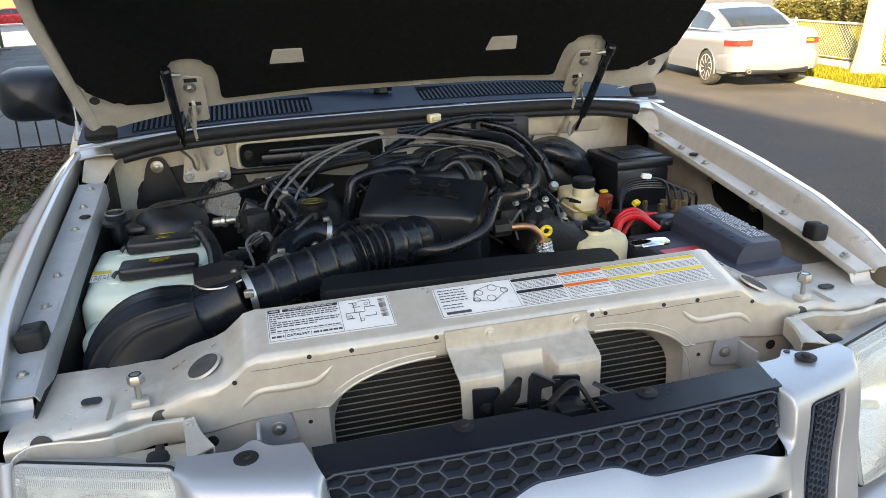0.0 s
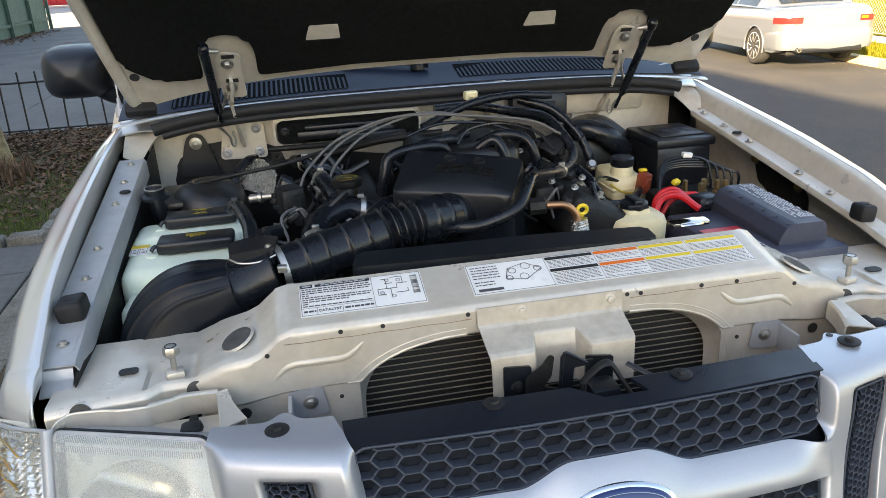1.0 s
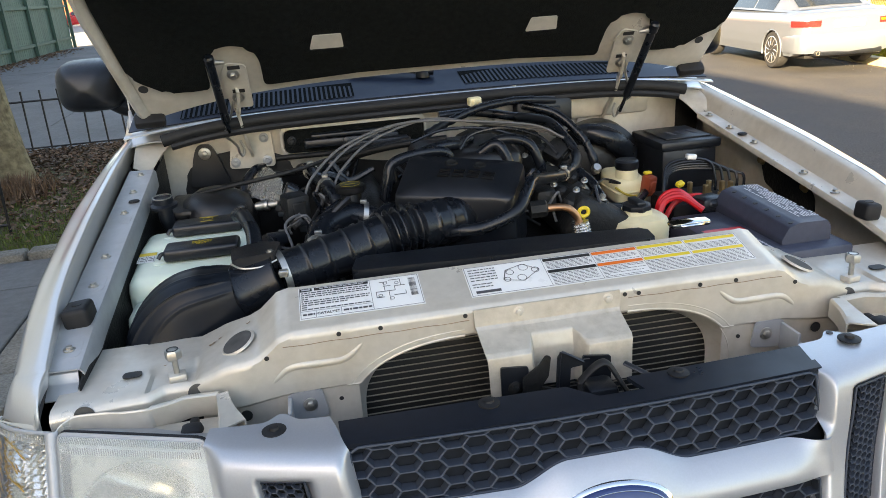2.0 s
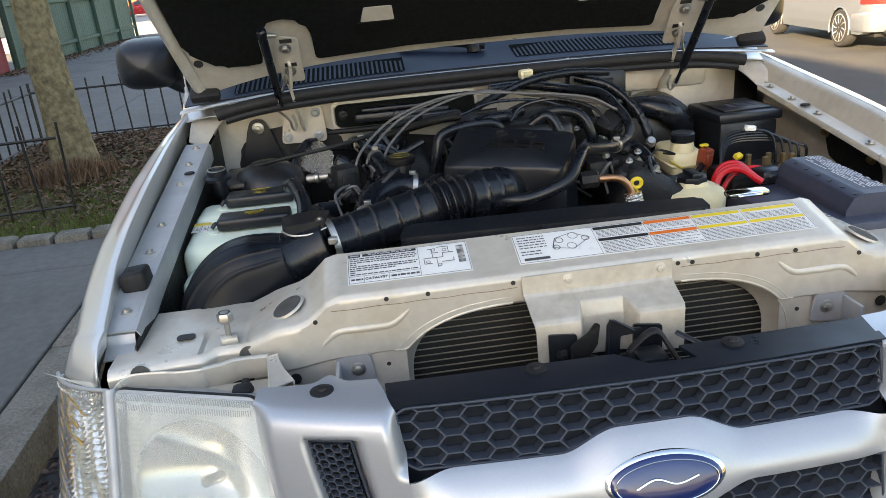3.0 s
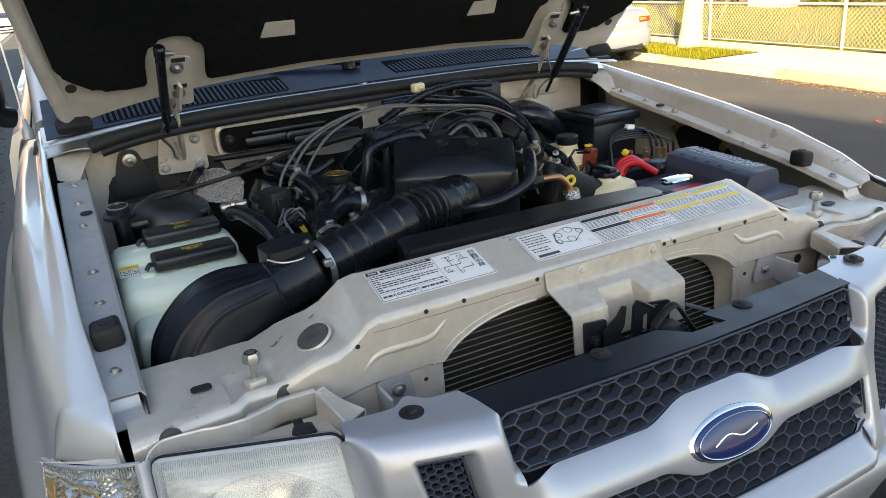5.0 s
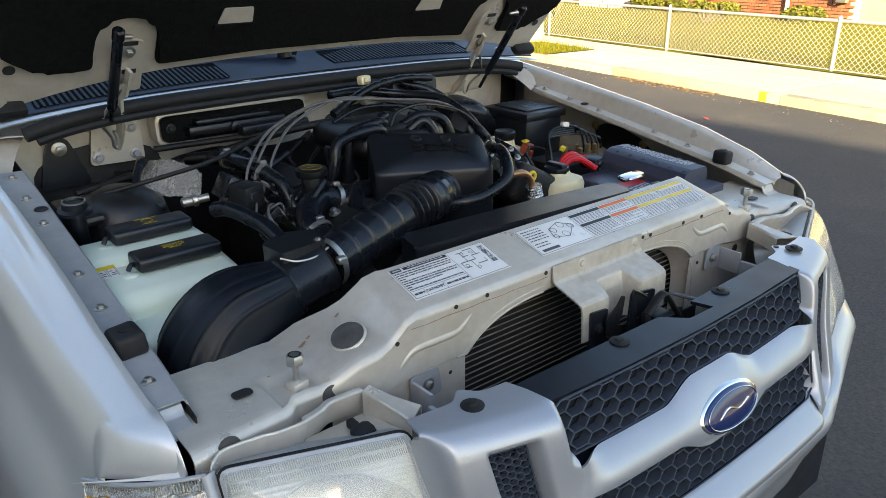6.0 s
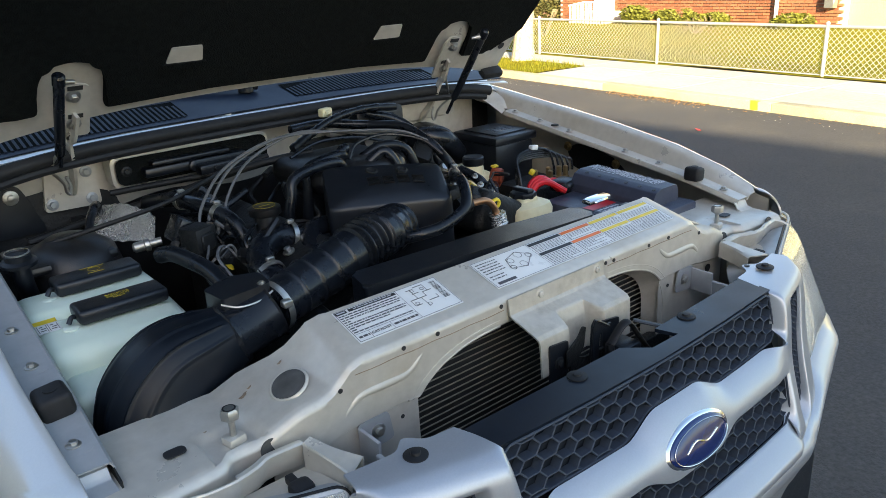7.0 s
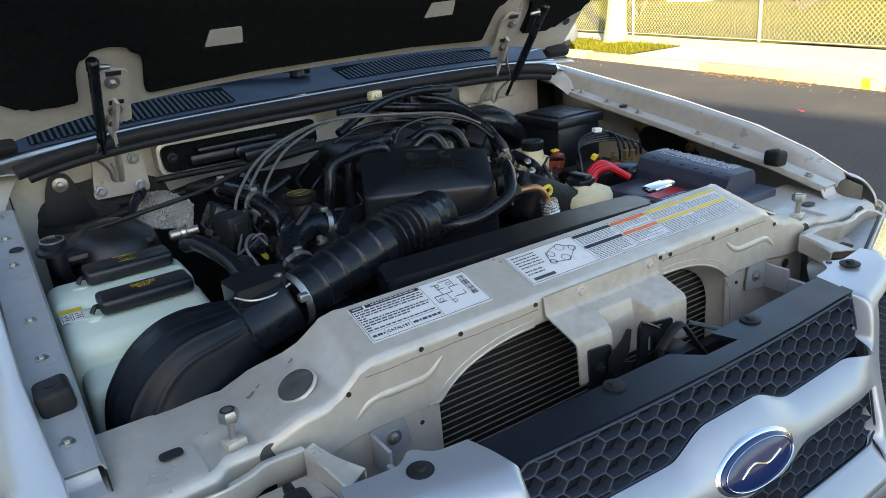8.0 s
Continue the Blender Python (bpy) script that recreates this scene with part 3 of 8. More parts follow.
for x, z in ((-0.317, 1.008), (-0.255, 1.008), (-0.126, 1.008), (0.130, 1.006), (0.153, 1.005), (0.257, 1.004), (0.319, 1.003), (-0.425, 0.985), (0.425, 0.985)):
    bm = B()
    lathe(bm, [(0.0036, 0.0), (0.0036, 0.0012)], Vector((x, sup_front(x) - 0.0108, z)), (0, -1, 0), 12)
    part("hole_shade", bm, PRINT_AND_SHADE, support)

for side in (-1, 1):
    off = 0.008 * (side > 0)
    for grow, back, r in ((0.003, 0.0075, 0.0034), (0.0125, 0.0085, 0.0024)):
        rim = [Vector((side * arch(t, grow)[0] + off, sup_front(0.3) - back, max(arch(t, grow)[1], 0.921))) for t in span(0, 0.78, 26)]
        part("arch_bead", tube(B(), rim, r, 8, 1), PAINT_IN, support)
    ridge = smooth_path([Vector((0.424, 0, 0.938)), Vector((0.412, 0, 0.951)), Vector((0.392, 0, 0.9635)), Vector((0.355, 0, 0.9640)), Vector((0.318, 0, 0.9645)), Vector((0.300, 0, 0.973)), Vector((0.280, 0, 0.991))], 5)
    bm = tube(B(), [Vector((side * p.x + off, sup_front(p.x) - 0.0065, p.z)) for p in ridge], lambda t: 0.0076 * math.sin(math.pi * min(1, max(0, t * 0.94 + 0.03))) ** 0.35, 10, 1)
    part("pressed_ridge", bm, PAINT_IN, support)
    # panel lapped under the support's lower edge
    bm = sheet(B(), lambda u, z: Vector((side * u + off, blend(u, [0.30, 0.40, 0.53], [0.103, 0.105, 0.108]), z)), [0.296, 0.302, 0.34, 0.42, 0.53], span(0.70, 0.93, 8), 0.002)
    panel = part("lower_panel", bm, PAINT_IN, support)
    for x, z in ((0.325, 0.898), (0.468, 0.893)):
        part("hole_shade", lathe(B(), [(0.0035 if x < 0.4 else 0.009, 0), (0.0035 if x < 0.4 else 0.009, 0.0012)], (side * x + off, 0.1025, z), (0, -1, 0), 12), PRINT_AND_SHADE, panel)
    bm = B()
    prism(bm, rounded([(0.345, 0.876), (0.398, 0.870), (0.405, 0.917), (0.395, 0.921), (0.352, 0.922)], 0.008), lambda u, v, w: Vector((side * u + off, 0.0995 - w, v)), 0.003)
    box(bm, min(side * 0.398, side * 0.404) + off, max(side * 0.398, side * 0.404) + off, 0.050, 0.100, 0.868, 0.915, 0.002)
    prism(bm, rounded([(0.402, 0.845), (0.414, 0.850), (0.408, 0.898), (0.400, 0.898)], 0.003), lambda u, v, w: Vector((side * u + off, 0.052 - 0.05 * w / 0.01, v)), 0.010)
    tag = part("bolt_plate", bm, RAIL, support, "grey steel bracket under the radiator support")
    part("bolt", hexbolt(B(), (side * 0.372 + off, 0.0965, 0.899), 0.0065, 0.008, (0, -1, 0)), STEEL, tag)
for x0, x1 in ((-0.40, -0.12), (0.135, 0.40)):
    bm = B()
    tube(bm, [(x, sup_front(x) - 0.0108, 0.9995 - 0.003 * abs(x) + 0.0006 * math.sin(x * 90)) for x in span(x0, x1, 20)], 0.0006, 5, 1)
    part("seam", bm, RUST, support, "thin rusty seam")
# hood latch bracket and latch
def bracket_at(x, v):
    u = x - 0.006
    dip = step(-0.052, -0.040, u) * (1 - step(0.028, 0.044, u))
    out = [(0.0965, 1.016), (0.0935, 0.988), (0.088, 0.983), (0.040, 0.966), (0.035, 0.962), (0.0335, 0.954), (0.031, 0.900)]
    inn = [(0.0965, 1.016), (0.0935, 0.988), (0.088, 0.982), (0.070, 0.975), (0.064, 0.955), (0.062, 0.935), (0.058, 0.895)]
    k = v * 6
    y = blend(k, range(7), [a[0] * (1 - dip) + b[0] * dip for a, b in zip(out, inn)])
    z = blend(k, range(7), [a[1] * (1 - dip) + b[1] * dip for a, b in zip(out, inn)])
    return Vector((x * (1 - 0.06 * v), y, z))


bracket = part("latch_bracket", sheet(B(), bracket_at, span(-0.114, 0.120, 110), span(0, 0.16, 3) + span(0.17, 0.82, 40) + span(0.85, 1, 5), 0.003), PAINT_GRIMY, truck, "grimy beige stamped steel latch bracket")
for x in (-0.043, 0.100):
    part("bolt", hexbolt(B(), (x, 0.094, 1.004), 0.0055, 0.006, (0, -1, 0)), PAINT_IN, bracket)
def latch_plate(poly, y, depth=0.004, r=0.004):
    return prism(B(), rounded(poly, r, 3), lambda u, v, w: Vector((u, y - w, v)), depth)


bm = latch_plate([(-0.092, 0.880), (-0.050, 0.880), (-0.050, 0.946), (-0.092, 0.950)], 0.0295)
latch = part("hood_latch", bm, BLACK, truck, "grimy black hood latch mechanism")
part("latch_plate", latch_plate([(0.034, 0.875), (0.078, 0.875), (0.078, 0.944), (0.034, 0.950)], 0.0295), BLACK, latch)
part("latch_plate", latch_plate([(-0.050, 0.870), (0.036, 0.870), (0.036, 0.905), (-0.012, 0.905), (-0.050, 0.918)], 0.024), GRIME, latch)
part("catch", latch_plate([(-0.062, 0.932), (-0.036, 0.950), (-0.026, 0.964), (-0.018, 0.962), (-0.022, 0.930), (-0.040, 0.905), (-0.062, 0.905)], 0.020, 0.003, 0.003), GRIME, latch)
bm = latch_plate([(-0.014, 0.890), (-0.010, 0.962), (-0.002, 0.971), (0.028, 0.952), (0.040, 0.952), (0.040, 0.944), (0.010, 0.942), (0.007, 0.890)], 0.014, 0.003, 0.003)
tube(bm, [(-0.012, 0.009, 0.892), (-0.008, 0.008, 0.962), (-0.001, 0.008, 0.969), (0.028, 0.008, 0.950)], 0.0024, 6, 2)
part("catch", bm, BLACK, latch)
bm = B()
tube(bm, [(0.018, -0.004, 0.925), (0.036, -0.006, 0.945), (0.050, -0.008, 0.954), (0.060, -0.010, 0.950), (0.074, -0.018, 0.925), (0.092, -0.030, 0.892)], 0.0085, 10, 4, squash=0.45)
tube(bm, [(0.018, -0.004, 0.925), (0.020, -0.008, 0.905), (0.032, -0.010, 0.890)], 0.0055, 8, 4)
part("hook", bm, RUBBER, latch)
part("housing", box(B(), 0.024, 0.070, -0.030, 0.016, 0.885, 0.922, 0.008), BLACK, latch)
part("pivot", hexbolt(B(), (-0.072, 0.0255, 0.915), 0.006, 0.007, (0, -1, 0)), GRIME, latch)
tube(bm := B(), [(0.09, 0.005, 0.940), (0.12, -0.03, 0.930), (0.14, -0.05, 0.922)], 0.0055, 8, squash=0.5)
part("lever", bm, BLACK, latch)

# condenser behind the opening, tube by tube
# black core paints the dark gaps between the tubes
bm = B()
box(bm, -0.325, 0.345, 0.146, 0.165, 0.62, 0.985)
condenser = part("condenser", bm, PRINT_AND_SHADE, truck, "dusty condenser with thin horizontal tubes")
row = None
for i in range(30):
    if row is None:
        bm = B()
        box(bm, -0.322, 0.342, 0.140, 0.1425, 0.646, 0.6472)
        row = part("condenser_tube", bm, CONDENSER, condenser)
    else:
        ob = new("condenser_tube", row.data)
        ob.parent = condenser
        ob.location = (0, 0, i * 0.0112)
ORIGIN[condenser] = ORIGIN[truck]
for side in (-1, 1):
    off = 0.008 * (side > 0)
    bm = sheet(B(), lambda t, v: Vector((side * (arch(min(t, 1), 0.002)[0] - 0.026 * v * math.sin(min(t, 1) * math.pi / 2)) + off, 0.104 + 0.032 * v, arch(min(t, 1), 0.002)[1] - 0.012 * v * math.cos(min(t, 1) * math.pi / 2) - 0.15 * max(0, t - 1))),
               span(0, 2, 50), span(0, 1, 5), 0.003)
    part("air_guide", bm, PAINT_IN, truck)
bm = B()
box(bm, -0.33, 0.35, 0.10, 0.125, 0.60, 0.80, 0.004)
part("lower_crossmember", bm, GRIME, truck)

# radiator cover behind the support
bm = B()
prism(bm, rounded([(-0.285, 0.232), (0.232, 0.200), (0.240, 0.262), (0.05, 0.285), (-0.27, 0.300)], 0.012), lambda u, v, w: Vector((u, v, 1.052 - w)), 0.05)
bmesh.ops.bevel(bm, geom=[e for e in bm.edges if all(v.co.z > 1.05 for v in e.verts)], offset=0.005, segments=2, affect="EDGES")
part("radiator_cover", bm, BLACK, truck, "long black plastic radiator cover")

# stickers on the support
def on_top(x, y):
    return 1.0222 + (y - 0.120) * (1.046 - 1.022) / (0.201 - 0.120) + 0.0034


def sticker(name, x0, x1, y0, y1, label, mat=STICKER, lift=0.0, parent=None):
    bm = B()
    vv = [bm.verts.new((x, y, on_top(x, y) + lift)) for x, y in ((x0, y0), (x1, y0), (x1, y1), (x0, y1))]
    bm.faces.new(vv)
    thicken(bm, -0.0004)
    return part(name, bm, mat, parent or support, label, 0)


def rule(bm, x0, x1, y0, y1, lift):
    a = [bm.verts.new((x, y, on_top(x, y) + lift)) for x, y in ((x0, y0), (x1, y0), (x1, y1), (x0, y1))]
    bm.faces.new(a)


def frame_rule(bm, x0, x1, y0, y1, lift, w=0.0008):
    """The thin printed border of a sticker."""
    for a, b, c, d in ((x0, x1, y0, y0 + w), (x0, x1, y1 - w, y1), (x0, x0 + w, y0, y1), (x1 - w, x1, y0, y1)):
        rule(bm, a, b, c, d, lift)


def lines_of_text(bm, x0, x1, y0, y1, n, rng, lift, gap=0.66):
    h = (y1 - y0) / n
    for i in range(n):
        x = x0
        while x < x1 - 0.002:
            w = min(rng.uniform(0.0022, 0.0085), x1 - x)
            rule(bm, x, x + w, y1 - (i + 1) * h + h * gap * 0.5, y1 - i * h - h * gap * 0.5, lift)
            x += w + 0.0014
            if rng.random() < 0.02:
                break


rng = random.Random(4)
lab = sticker("sticker", -0.371, -0.181, 0.1215, 0.194, "white emission-control sticker with a hose diagram")
bm = B()
frame_rule(bm, -0.3695, -0.1825, 0.1230, 0.1925, 0.0012)
lines_of_text(bm, -0.367, -0.262, 0.1405, 0.183, 9, rng, 0.0012, 0.5)
for x0, x1 in ((-0.366, -0.348), (-0.305, -0.262)):
    lines_of_text(bm, x0, x1, 0.1275, 0.1355, 1, rng, 0.0012, 0.5)
for x in (-0.3465, -0.3085, -0.2600):
    rule(bm, x, x + 0.0006, 0.124, 0.138, 0.0012)
rule(bm, -0.369, -0.2600, 0.1385, 0.1391, 0.0012)
rule(bm, -0.2600, -0.2594, 0.1385, 0.192, 0.0012)
for i in range(18):
    rule(bm, -0.199, -0.188, 0.144 + i * 0.0024, 0.144 + i * 0.0024 + rng.choice((0.0008, 0.0015)), 0.0012)
for x0, x1, y in ((-0.252, -0.222, 0.161), (-0.222, -0.205, 0.171), (-0.245, -0.232, 0.183), (-0.230, -0.212, 0.186), (-0.252, -0.240, 0.148), (-0.225, -0.206, 0.150), (-0.240, -0.228, 0.173)):
    rule(bm, x0, x1, y - 0.0007, y + 0.0007, 0.0012)
for x, y0, y1 in ((-0.222, 0.161, 0.171), (-0.238, 0.161, 0.183), (-0.252, 0.148, 0.161), (-0.212, 0.171, 0.186), (-0.232, 0.138, 0.161), (-0.206, 0.150, 0.158)):
    rule(bm, x - 0.0005, x + 0.0005, y0, y1, 0.0012)
for cx, cy in ((-0.246, 0.152), (-0.218, 0.178), (-0.236, 0.180), (-0.229, 0.143)):
    for k in range(12):
        t0 = k * math.pi / 6
        rule(bm, cx + 0.0030 * math.cos(t0) - 0.0006, cx + 0.0030 * math.cos(t0) + 0.0006, cy + 0.0030 * math.sin(t0) - 0.0006, cy + 0.0030 * math.sin(t0) + 0.0006, 0.0013)
part("sticker_print", bm, PRINT_F, lab, smooth=0)
bm = B()
rule(bm, -0.3465, -0.262, 0.1845, 0.1905, 0.0013)
rule(bm, -0.3685, -0.350, 0.1840, 0.1910, 0.0013)
part("heading", bm, PRINT_AND_SHADE, lab, smooth=0)
bm = B()
lines_of_text(bm, -0.338, -0.268, 0.1855, 0.1895, 1, rng, 0.0016, 0.5)
rule(bm, -0.366, -0.3525, 0.1862, 0.1888, 0.0016)
part("heading_print", bm, PRINT_W, lab, smooth=0)
writing("sticker_word", "CATALYST", 0.0072, Matrix.Translation((-0.3275, 0.1312, on_top(0, 0.1312) + 0.0014)) @ pose(0, 0, 0, 16.5, 0, 0), PRINT_AND_SHADE, lab)

lab = sticker("sticker", -0.109, 0.3675, 0.1195, 0.191, "long white warning sticker with yellow and orange headings")
bm = B()
frame_rule(bm, -0.1075, 0.366, 0.121, 0.1895, 0.0012)
for x in (0.0215, 0.1065, 0.1865, 0.2705):
    rule(bm, x, x + 0.0006, 0.1215, 0.1895, 0.0012)
lines_of_text(bm, -0.102, -0.058, 0.153, 0.185, 5, rng, 0.0012)
lines_of_text(bm, -0.102, -0.070, 0.137, 0.150, 2, rng, 0.0012)
rule(bm, -0.1, -0.060, 0.1255, 0.1315, 0.0012)
for x0, x1 in ((0.026, 0.103), (0.110, 0.183), (0.188, 0.268), (0.273, 0.362)):
    lines_of_text(bm, x0, x1, 0.160, 0.179, 6, rng, 0.0012)
    lines_of_text(bm, x0, x1, 0.123, 0.150, 8, rng, 0.0012)
for i in range(22):
    t0 = i / 22 * 2 * math.pi
    for cx, cy, r in ((-0.012, 0.174, 0.0075), (0.006, 0.165, 0.006), (-0.036, 0.166, 0.006), (-0.02, 0.150, 0.007), (-0.044, 0.15, 0.005)):
        rule(bm, cx + r * math.cos(t0) - 0.0007, cx + r * math.cos(t0) + 0.0007, cy + r * math.sin(t0) - 0.0007, cy + r * math.sin(t0) + 0.0007, 0.0012)
for k in range(24):
    t = k / 23
    for (ax, ay), (bx, by) in (((-0.042, 0.172), (-0.012, 0.182)), ((-0.012, 0.182), (0.012, 0.165)), ((0.012, 0.165), (-0.018, 0.142)), ((-0.018, 0.142), (-0.05, 0.150)), ((-0.05, 0.15), (-0.042, 0.172))):
        rule(bm, ax + (bx - ax) * t - 0.0008, ax + (bx - ax) * t + 0.0008, ay + (by - ay) * t - 0.0005, ay + (by - ay) * t + 0.0005, 0.0012)
part("sticker_print", bm, PRINT_F, lab, smooth=0)
bm = B()
rule(bm, 0.024, 0.105, 0.180, 0.187, 0.0013)
rule(bm, 0.024, 0.105, 0.151, 0.158, 0.0013)
part("heading", bm, PRINT_AND_SHADE, lab, smooth=0)
bm = B()
for x0, x1 in ((0.188, 0.268), (0.273, 0.363)):
    rule(bm, x0, x1, 0.180, 0.187, 0.0014)
    rule(bm, x0, x1, 0.151, 0.158, 0.0014)
part("heading", bm, YELLOW, lab, smooth=0)
bm = B()
rule(bm, 0.108, 0.185, 0.180, 0.187, 0.0014)
rule(bm, 0.108, 0.185, 0.151, 0.158, 0.0014)
part("heading", bm, ORANGE, lab, smooth=0)

# ---- grille, lamps, bumper ----
def grille_y(x, z):
    a = blend(z, [0.66, 0.74, 0.82, 0.86, 0.948, 0.97], [-0.186, -0.176, -0.158, -0.128, -0.104, -0.098])
    return a - 0.012 * (1 - min(1.0, (x / 0.33) ** 2))


def hump(x):
    return 0.034 * (1 - step(0.045, 0.122, abs(x)))


grille = part("grille", prism(B(), [(-0.332, -0.045), (-0.02, -0.050), (0.015, -0.085), (0.080, -0.086), (0.070, -0.050), (0.345, -0.040), (0.332, -0.103), (0.17, -0.112), (0, -0.116), (-0.17, -0.112), (-0.330, -0.103)],
                              lambda u, v, w: Vector((u, v, 0.950 - w)), 0.006), GRILLE_TOP, truck, "charcoal honeycomb grille with a smooth top cover")
for x in (-0.131, 0.141):
    bm = B()
    lathe(bm, [(0.015, 0), (0.015, 0.002), (0.010, 0.003), (0.007, 0.0035), (0.006, 0.006), (0.002, 0.0065)], (x, -0.061, 0.950), n=18)
    part("push_pin", bm, RUBBER, grille)


def honeycomb(bm, w, h, x0, x1, inside, at, wall=0.0009, depth=0.0150):
    """Flat-topped cells, w from middle to tip and h to the flat; at(x, z) gives the front, inside(x) the lowest and highest z."""
    for i in range(int((x1 - x0) / (w * 1.5)) + 2):
        cx = x0 + i * w * 1.5 + w * 0.35
        for j in range(-1, 16):
            cz = inside(x0)[1] - (j + 0.5 * (i % 2)) * h * 2
            lo, hi = inside(min(max(cx, x0), x1))
            if cz < lo - h * 0.85 or cz > hi + h * 0.85:
                continue
            rings = []
            for grow, back, sink in ((1.0, 0.0, 0.0), (1 - wall / h, 0.0003, 0.0), (0.90, depth, 0.0)):
                ring = []
                for k in range(6):
                    x = min(max(cx + w * grow * math.cos(math.pi / 3 * k), x0), x1)
                    lo2, hi2 = inside(x)
                    z = min(max(cz + h * grow * (0, 1, 1, 0, -1, -1)[k], lo2), hi2)
                    ring.append(at(x, z) + Vector((0, back, -sink)))
                rings.append(ring)
            c = sum(rings[0], Vector()) / 6
            if max((p - c).length for p in rings[0]) < w * 0.3:
                continue
            vv = [[bm.verts.new(p) for p in r] for r in rings]
            for p, q in zip(vv, vv[1:]):
                for k in range(6):
                    m = (k + 1) % 6
                    bm.faces.new((p[k], p[m], q[m], q[k]))
    return bm


GX = 0.322
def upper_field(x):
    top = 0.946 - 0.006 * step(0.306, 0.322, abs(x)) ** 2
    return 0.8685 + hump(x) * 0.75 + 0.014 * step(0.296, 0.322, abs(x)) ** 2, top


def lower_field(x):
    return 0.735 + 0.016 * step(0.270, 0.300, abs(x)) ** 2, 0.817 - hump(x) * 0.7 - 0.006 * step(0.292, 0.307, abs(x)) ** 2


bm = honeycomb(B(), 0.0206, 0.0112, -GX, GX, upper_field, lambda x, z: Vector((x, grille_y(x, z), z)))
part("honeycomb", bm, GRILLE, grille, smooth=0)
bm = honeycomb(B(), 0.0206, 0.0112, -0.302, 0.302, lower_field, lambda x, z: Vector((x, grille_y(x, z) + 0.003, z)))
part("honeycomb", bm, GRILLE, grille, smooth=0)
for field, wide in ((upper_field, GX), (lower_field, 0.302)):
    bm = B()
    for pick in (0, 1):
        tube(bm, [Vector((x, grille_y(x, field(x)[pick]) - 0.0005, field(x)[pick])) for x in span(-wide, wide, 60)], 0.0019, 6, 1)
    for s in (-1, 1):
        lo, hi = field(s * wide)
        tube(bm, [Vector((s * wide, grille_y(wide, z) - 0.0005, z)) for z in span(lo, hi, 6)], 0.0019, 6, 1)
    part("field_rim", bm, GRILLE, grille)
# dark sheet close behind the cells, in place of the shade inside them
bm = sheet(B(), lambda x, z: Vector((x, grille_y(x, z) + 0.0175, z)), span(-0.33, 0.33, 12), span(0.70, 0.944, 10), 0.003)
part("backing", bm, GRILLE_SHADE, grille, smooth=0)
# silver bar with the swell round the badge
def bar_at(x, v):
    up, dn = 0.8665 + hump(x) * 0.75, 0.8195 - hump(x) * 0.7
    z = up + (dn - up) * v
    bulge = math.sin(math.pi * v) ** 0.6 * (1 - 0.75 * step(0.285, 0.332, abs(x)))
    y = blend(v, [0, 1], [grille_y(x, up) - 0.003, grille_y(x, dn) - 0.003]) - 0.011 * bulge - 0.008 * bulge * hump(x) / 0.034
    k = step(0.255, 0.313, abs(x))
    flush = blend(z, [0.80, 0.8234, 0.8469, 0.871], [-0.1685, -0.1597, -0.153, -0.1481]) - 0.0004
    return Vector((x, y * (1 - k) + flush * k + 0.020 * step(0.314, 0.338, abs(x)), z))


shell = part("grille_bar", sheet(B(), bar_at, span(-0.338, 0.338, 110), span(0, 1, 20), 0.004), PAINT_TRIM, truck, "satin silver grille bar")


def lip_front(x, v):
    """The ledge under the lower honeycomb, rolled under at its front."""
    k = 1 - min(1.0, (x / 0.36) ** 2)
    y = curve(v, [0, 0.12, 0.3, 0.7, 0.86, 0.95, 1.0, 1.15], [-0.1735, -0.178, -0.183, -0.203, -0.210, -0.209, -0.204, -0.185])
    z = curve(v, [0, 0.12, 0.3, 0.7, 0.86, 0.95, 1.0, 1.15], [0.7335, 0.7325, 0.729, 0.712, 0.703, 0.695, 0.689, 0.684])
    return Vector((x, y - 0.014 * k + 0.013 * step(0.272, 0.306, abs(x)), z + 0.014 * step(0.270, 0.300, abs(x)) ** 2 * step(0.35, 0.0, v)))


part("grille_lip", sheet(B(), lip_front, span(-0.302, 0.302, 60), span(0, 1.15, 30), 0.003), PAINT_TRIM, truck, "satin silver ledge below the honeycomb")
# badge: a plain oval in its colours
def oval(bm, rx, rz, y0, bulge, at):
    rings = []
    for k, (s, d) in enumerate(((1.0, 0.0), (1.0, -0.004), (0.97, -0.0055), (0.9, -0.0065 - bulge * 0.3), (0.6, -0.0075 - bulge * 0.8), (0.25, -0.008 - bulge))):
        rings.append([Vector((at[0] + rx * s * math.cos(t), at[1] + y0 + d + 0.42 * rz * s * math.sin(t), at[2] + rz * s * math.sin(t))) for t in span(0, 2 * math.pi, 40)[:-1]])
    return loft(bm, rings)


EMB = (0.001, -0.1745, 0.840)
badge = part("badge", oval(B(), 0.078, 0.0325, 0.0, 0.0, EMB), CHROME, shell, "chrome-rimmed blue oval badge")
part("badge_field", oval(B(), 0.072, 0.0285, -0.0035, 0.001, EMB), BLUE, badge)
bm = B()
for rx, rz, r in ((0.066, 0.0245, 0.0008),):
    tube(bm, [Vector((EMB[0] + rx * math.cos(t), EMB[1] - 0.0112 + 0.42 * rz * math.sin(t), EMB[2] + rz * math.sin(t))) for t in span(0, 2 * math.pi, 32)], r, 6, 1)
tube(bm, [(EMB[0] - 0.040, EMB[1] - 0.0125, EMB[2] - 0.004), (EMB[0] - 0.015, EMB[1] - 0.0105, EMB[2] + 0.006), (EMB[0] + 0.012, EMB[1] - 0.0125, EMB[2] - 0.003), (EMB[0] + 0.040, EMB[1] - 0.0105, EMB[2] + 0.004)], 0.0018, 6)
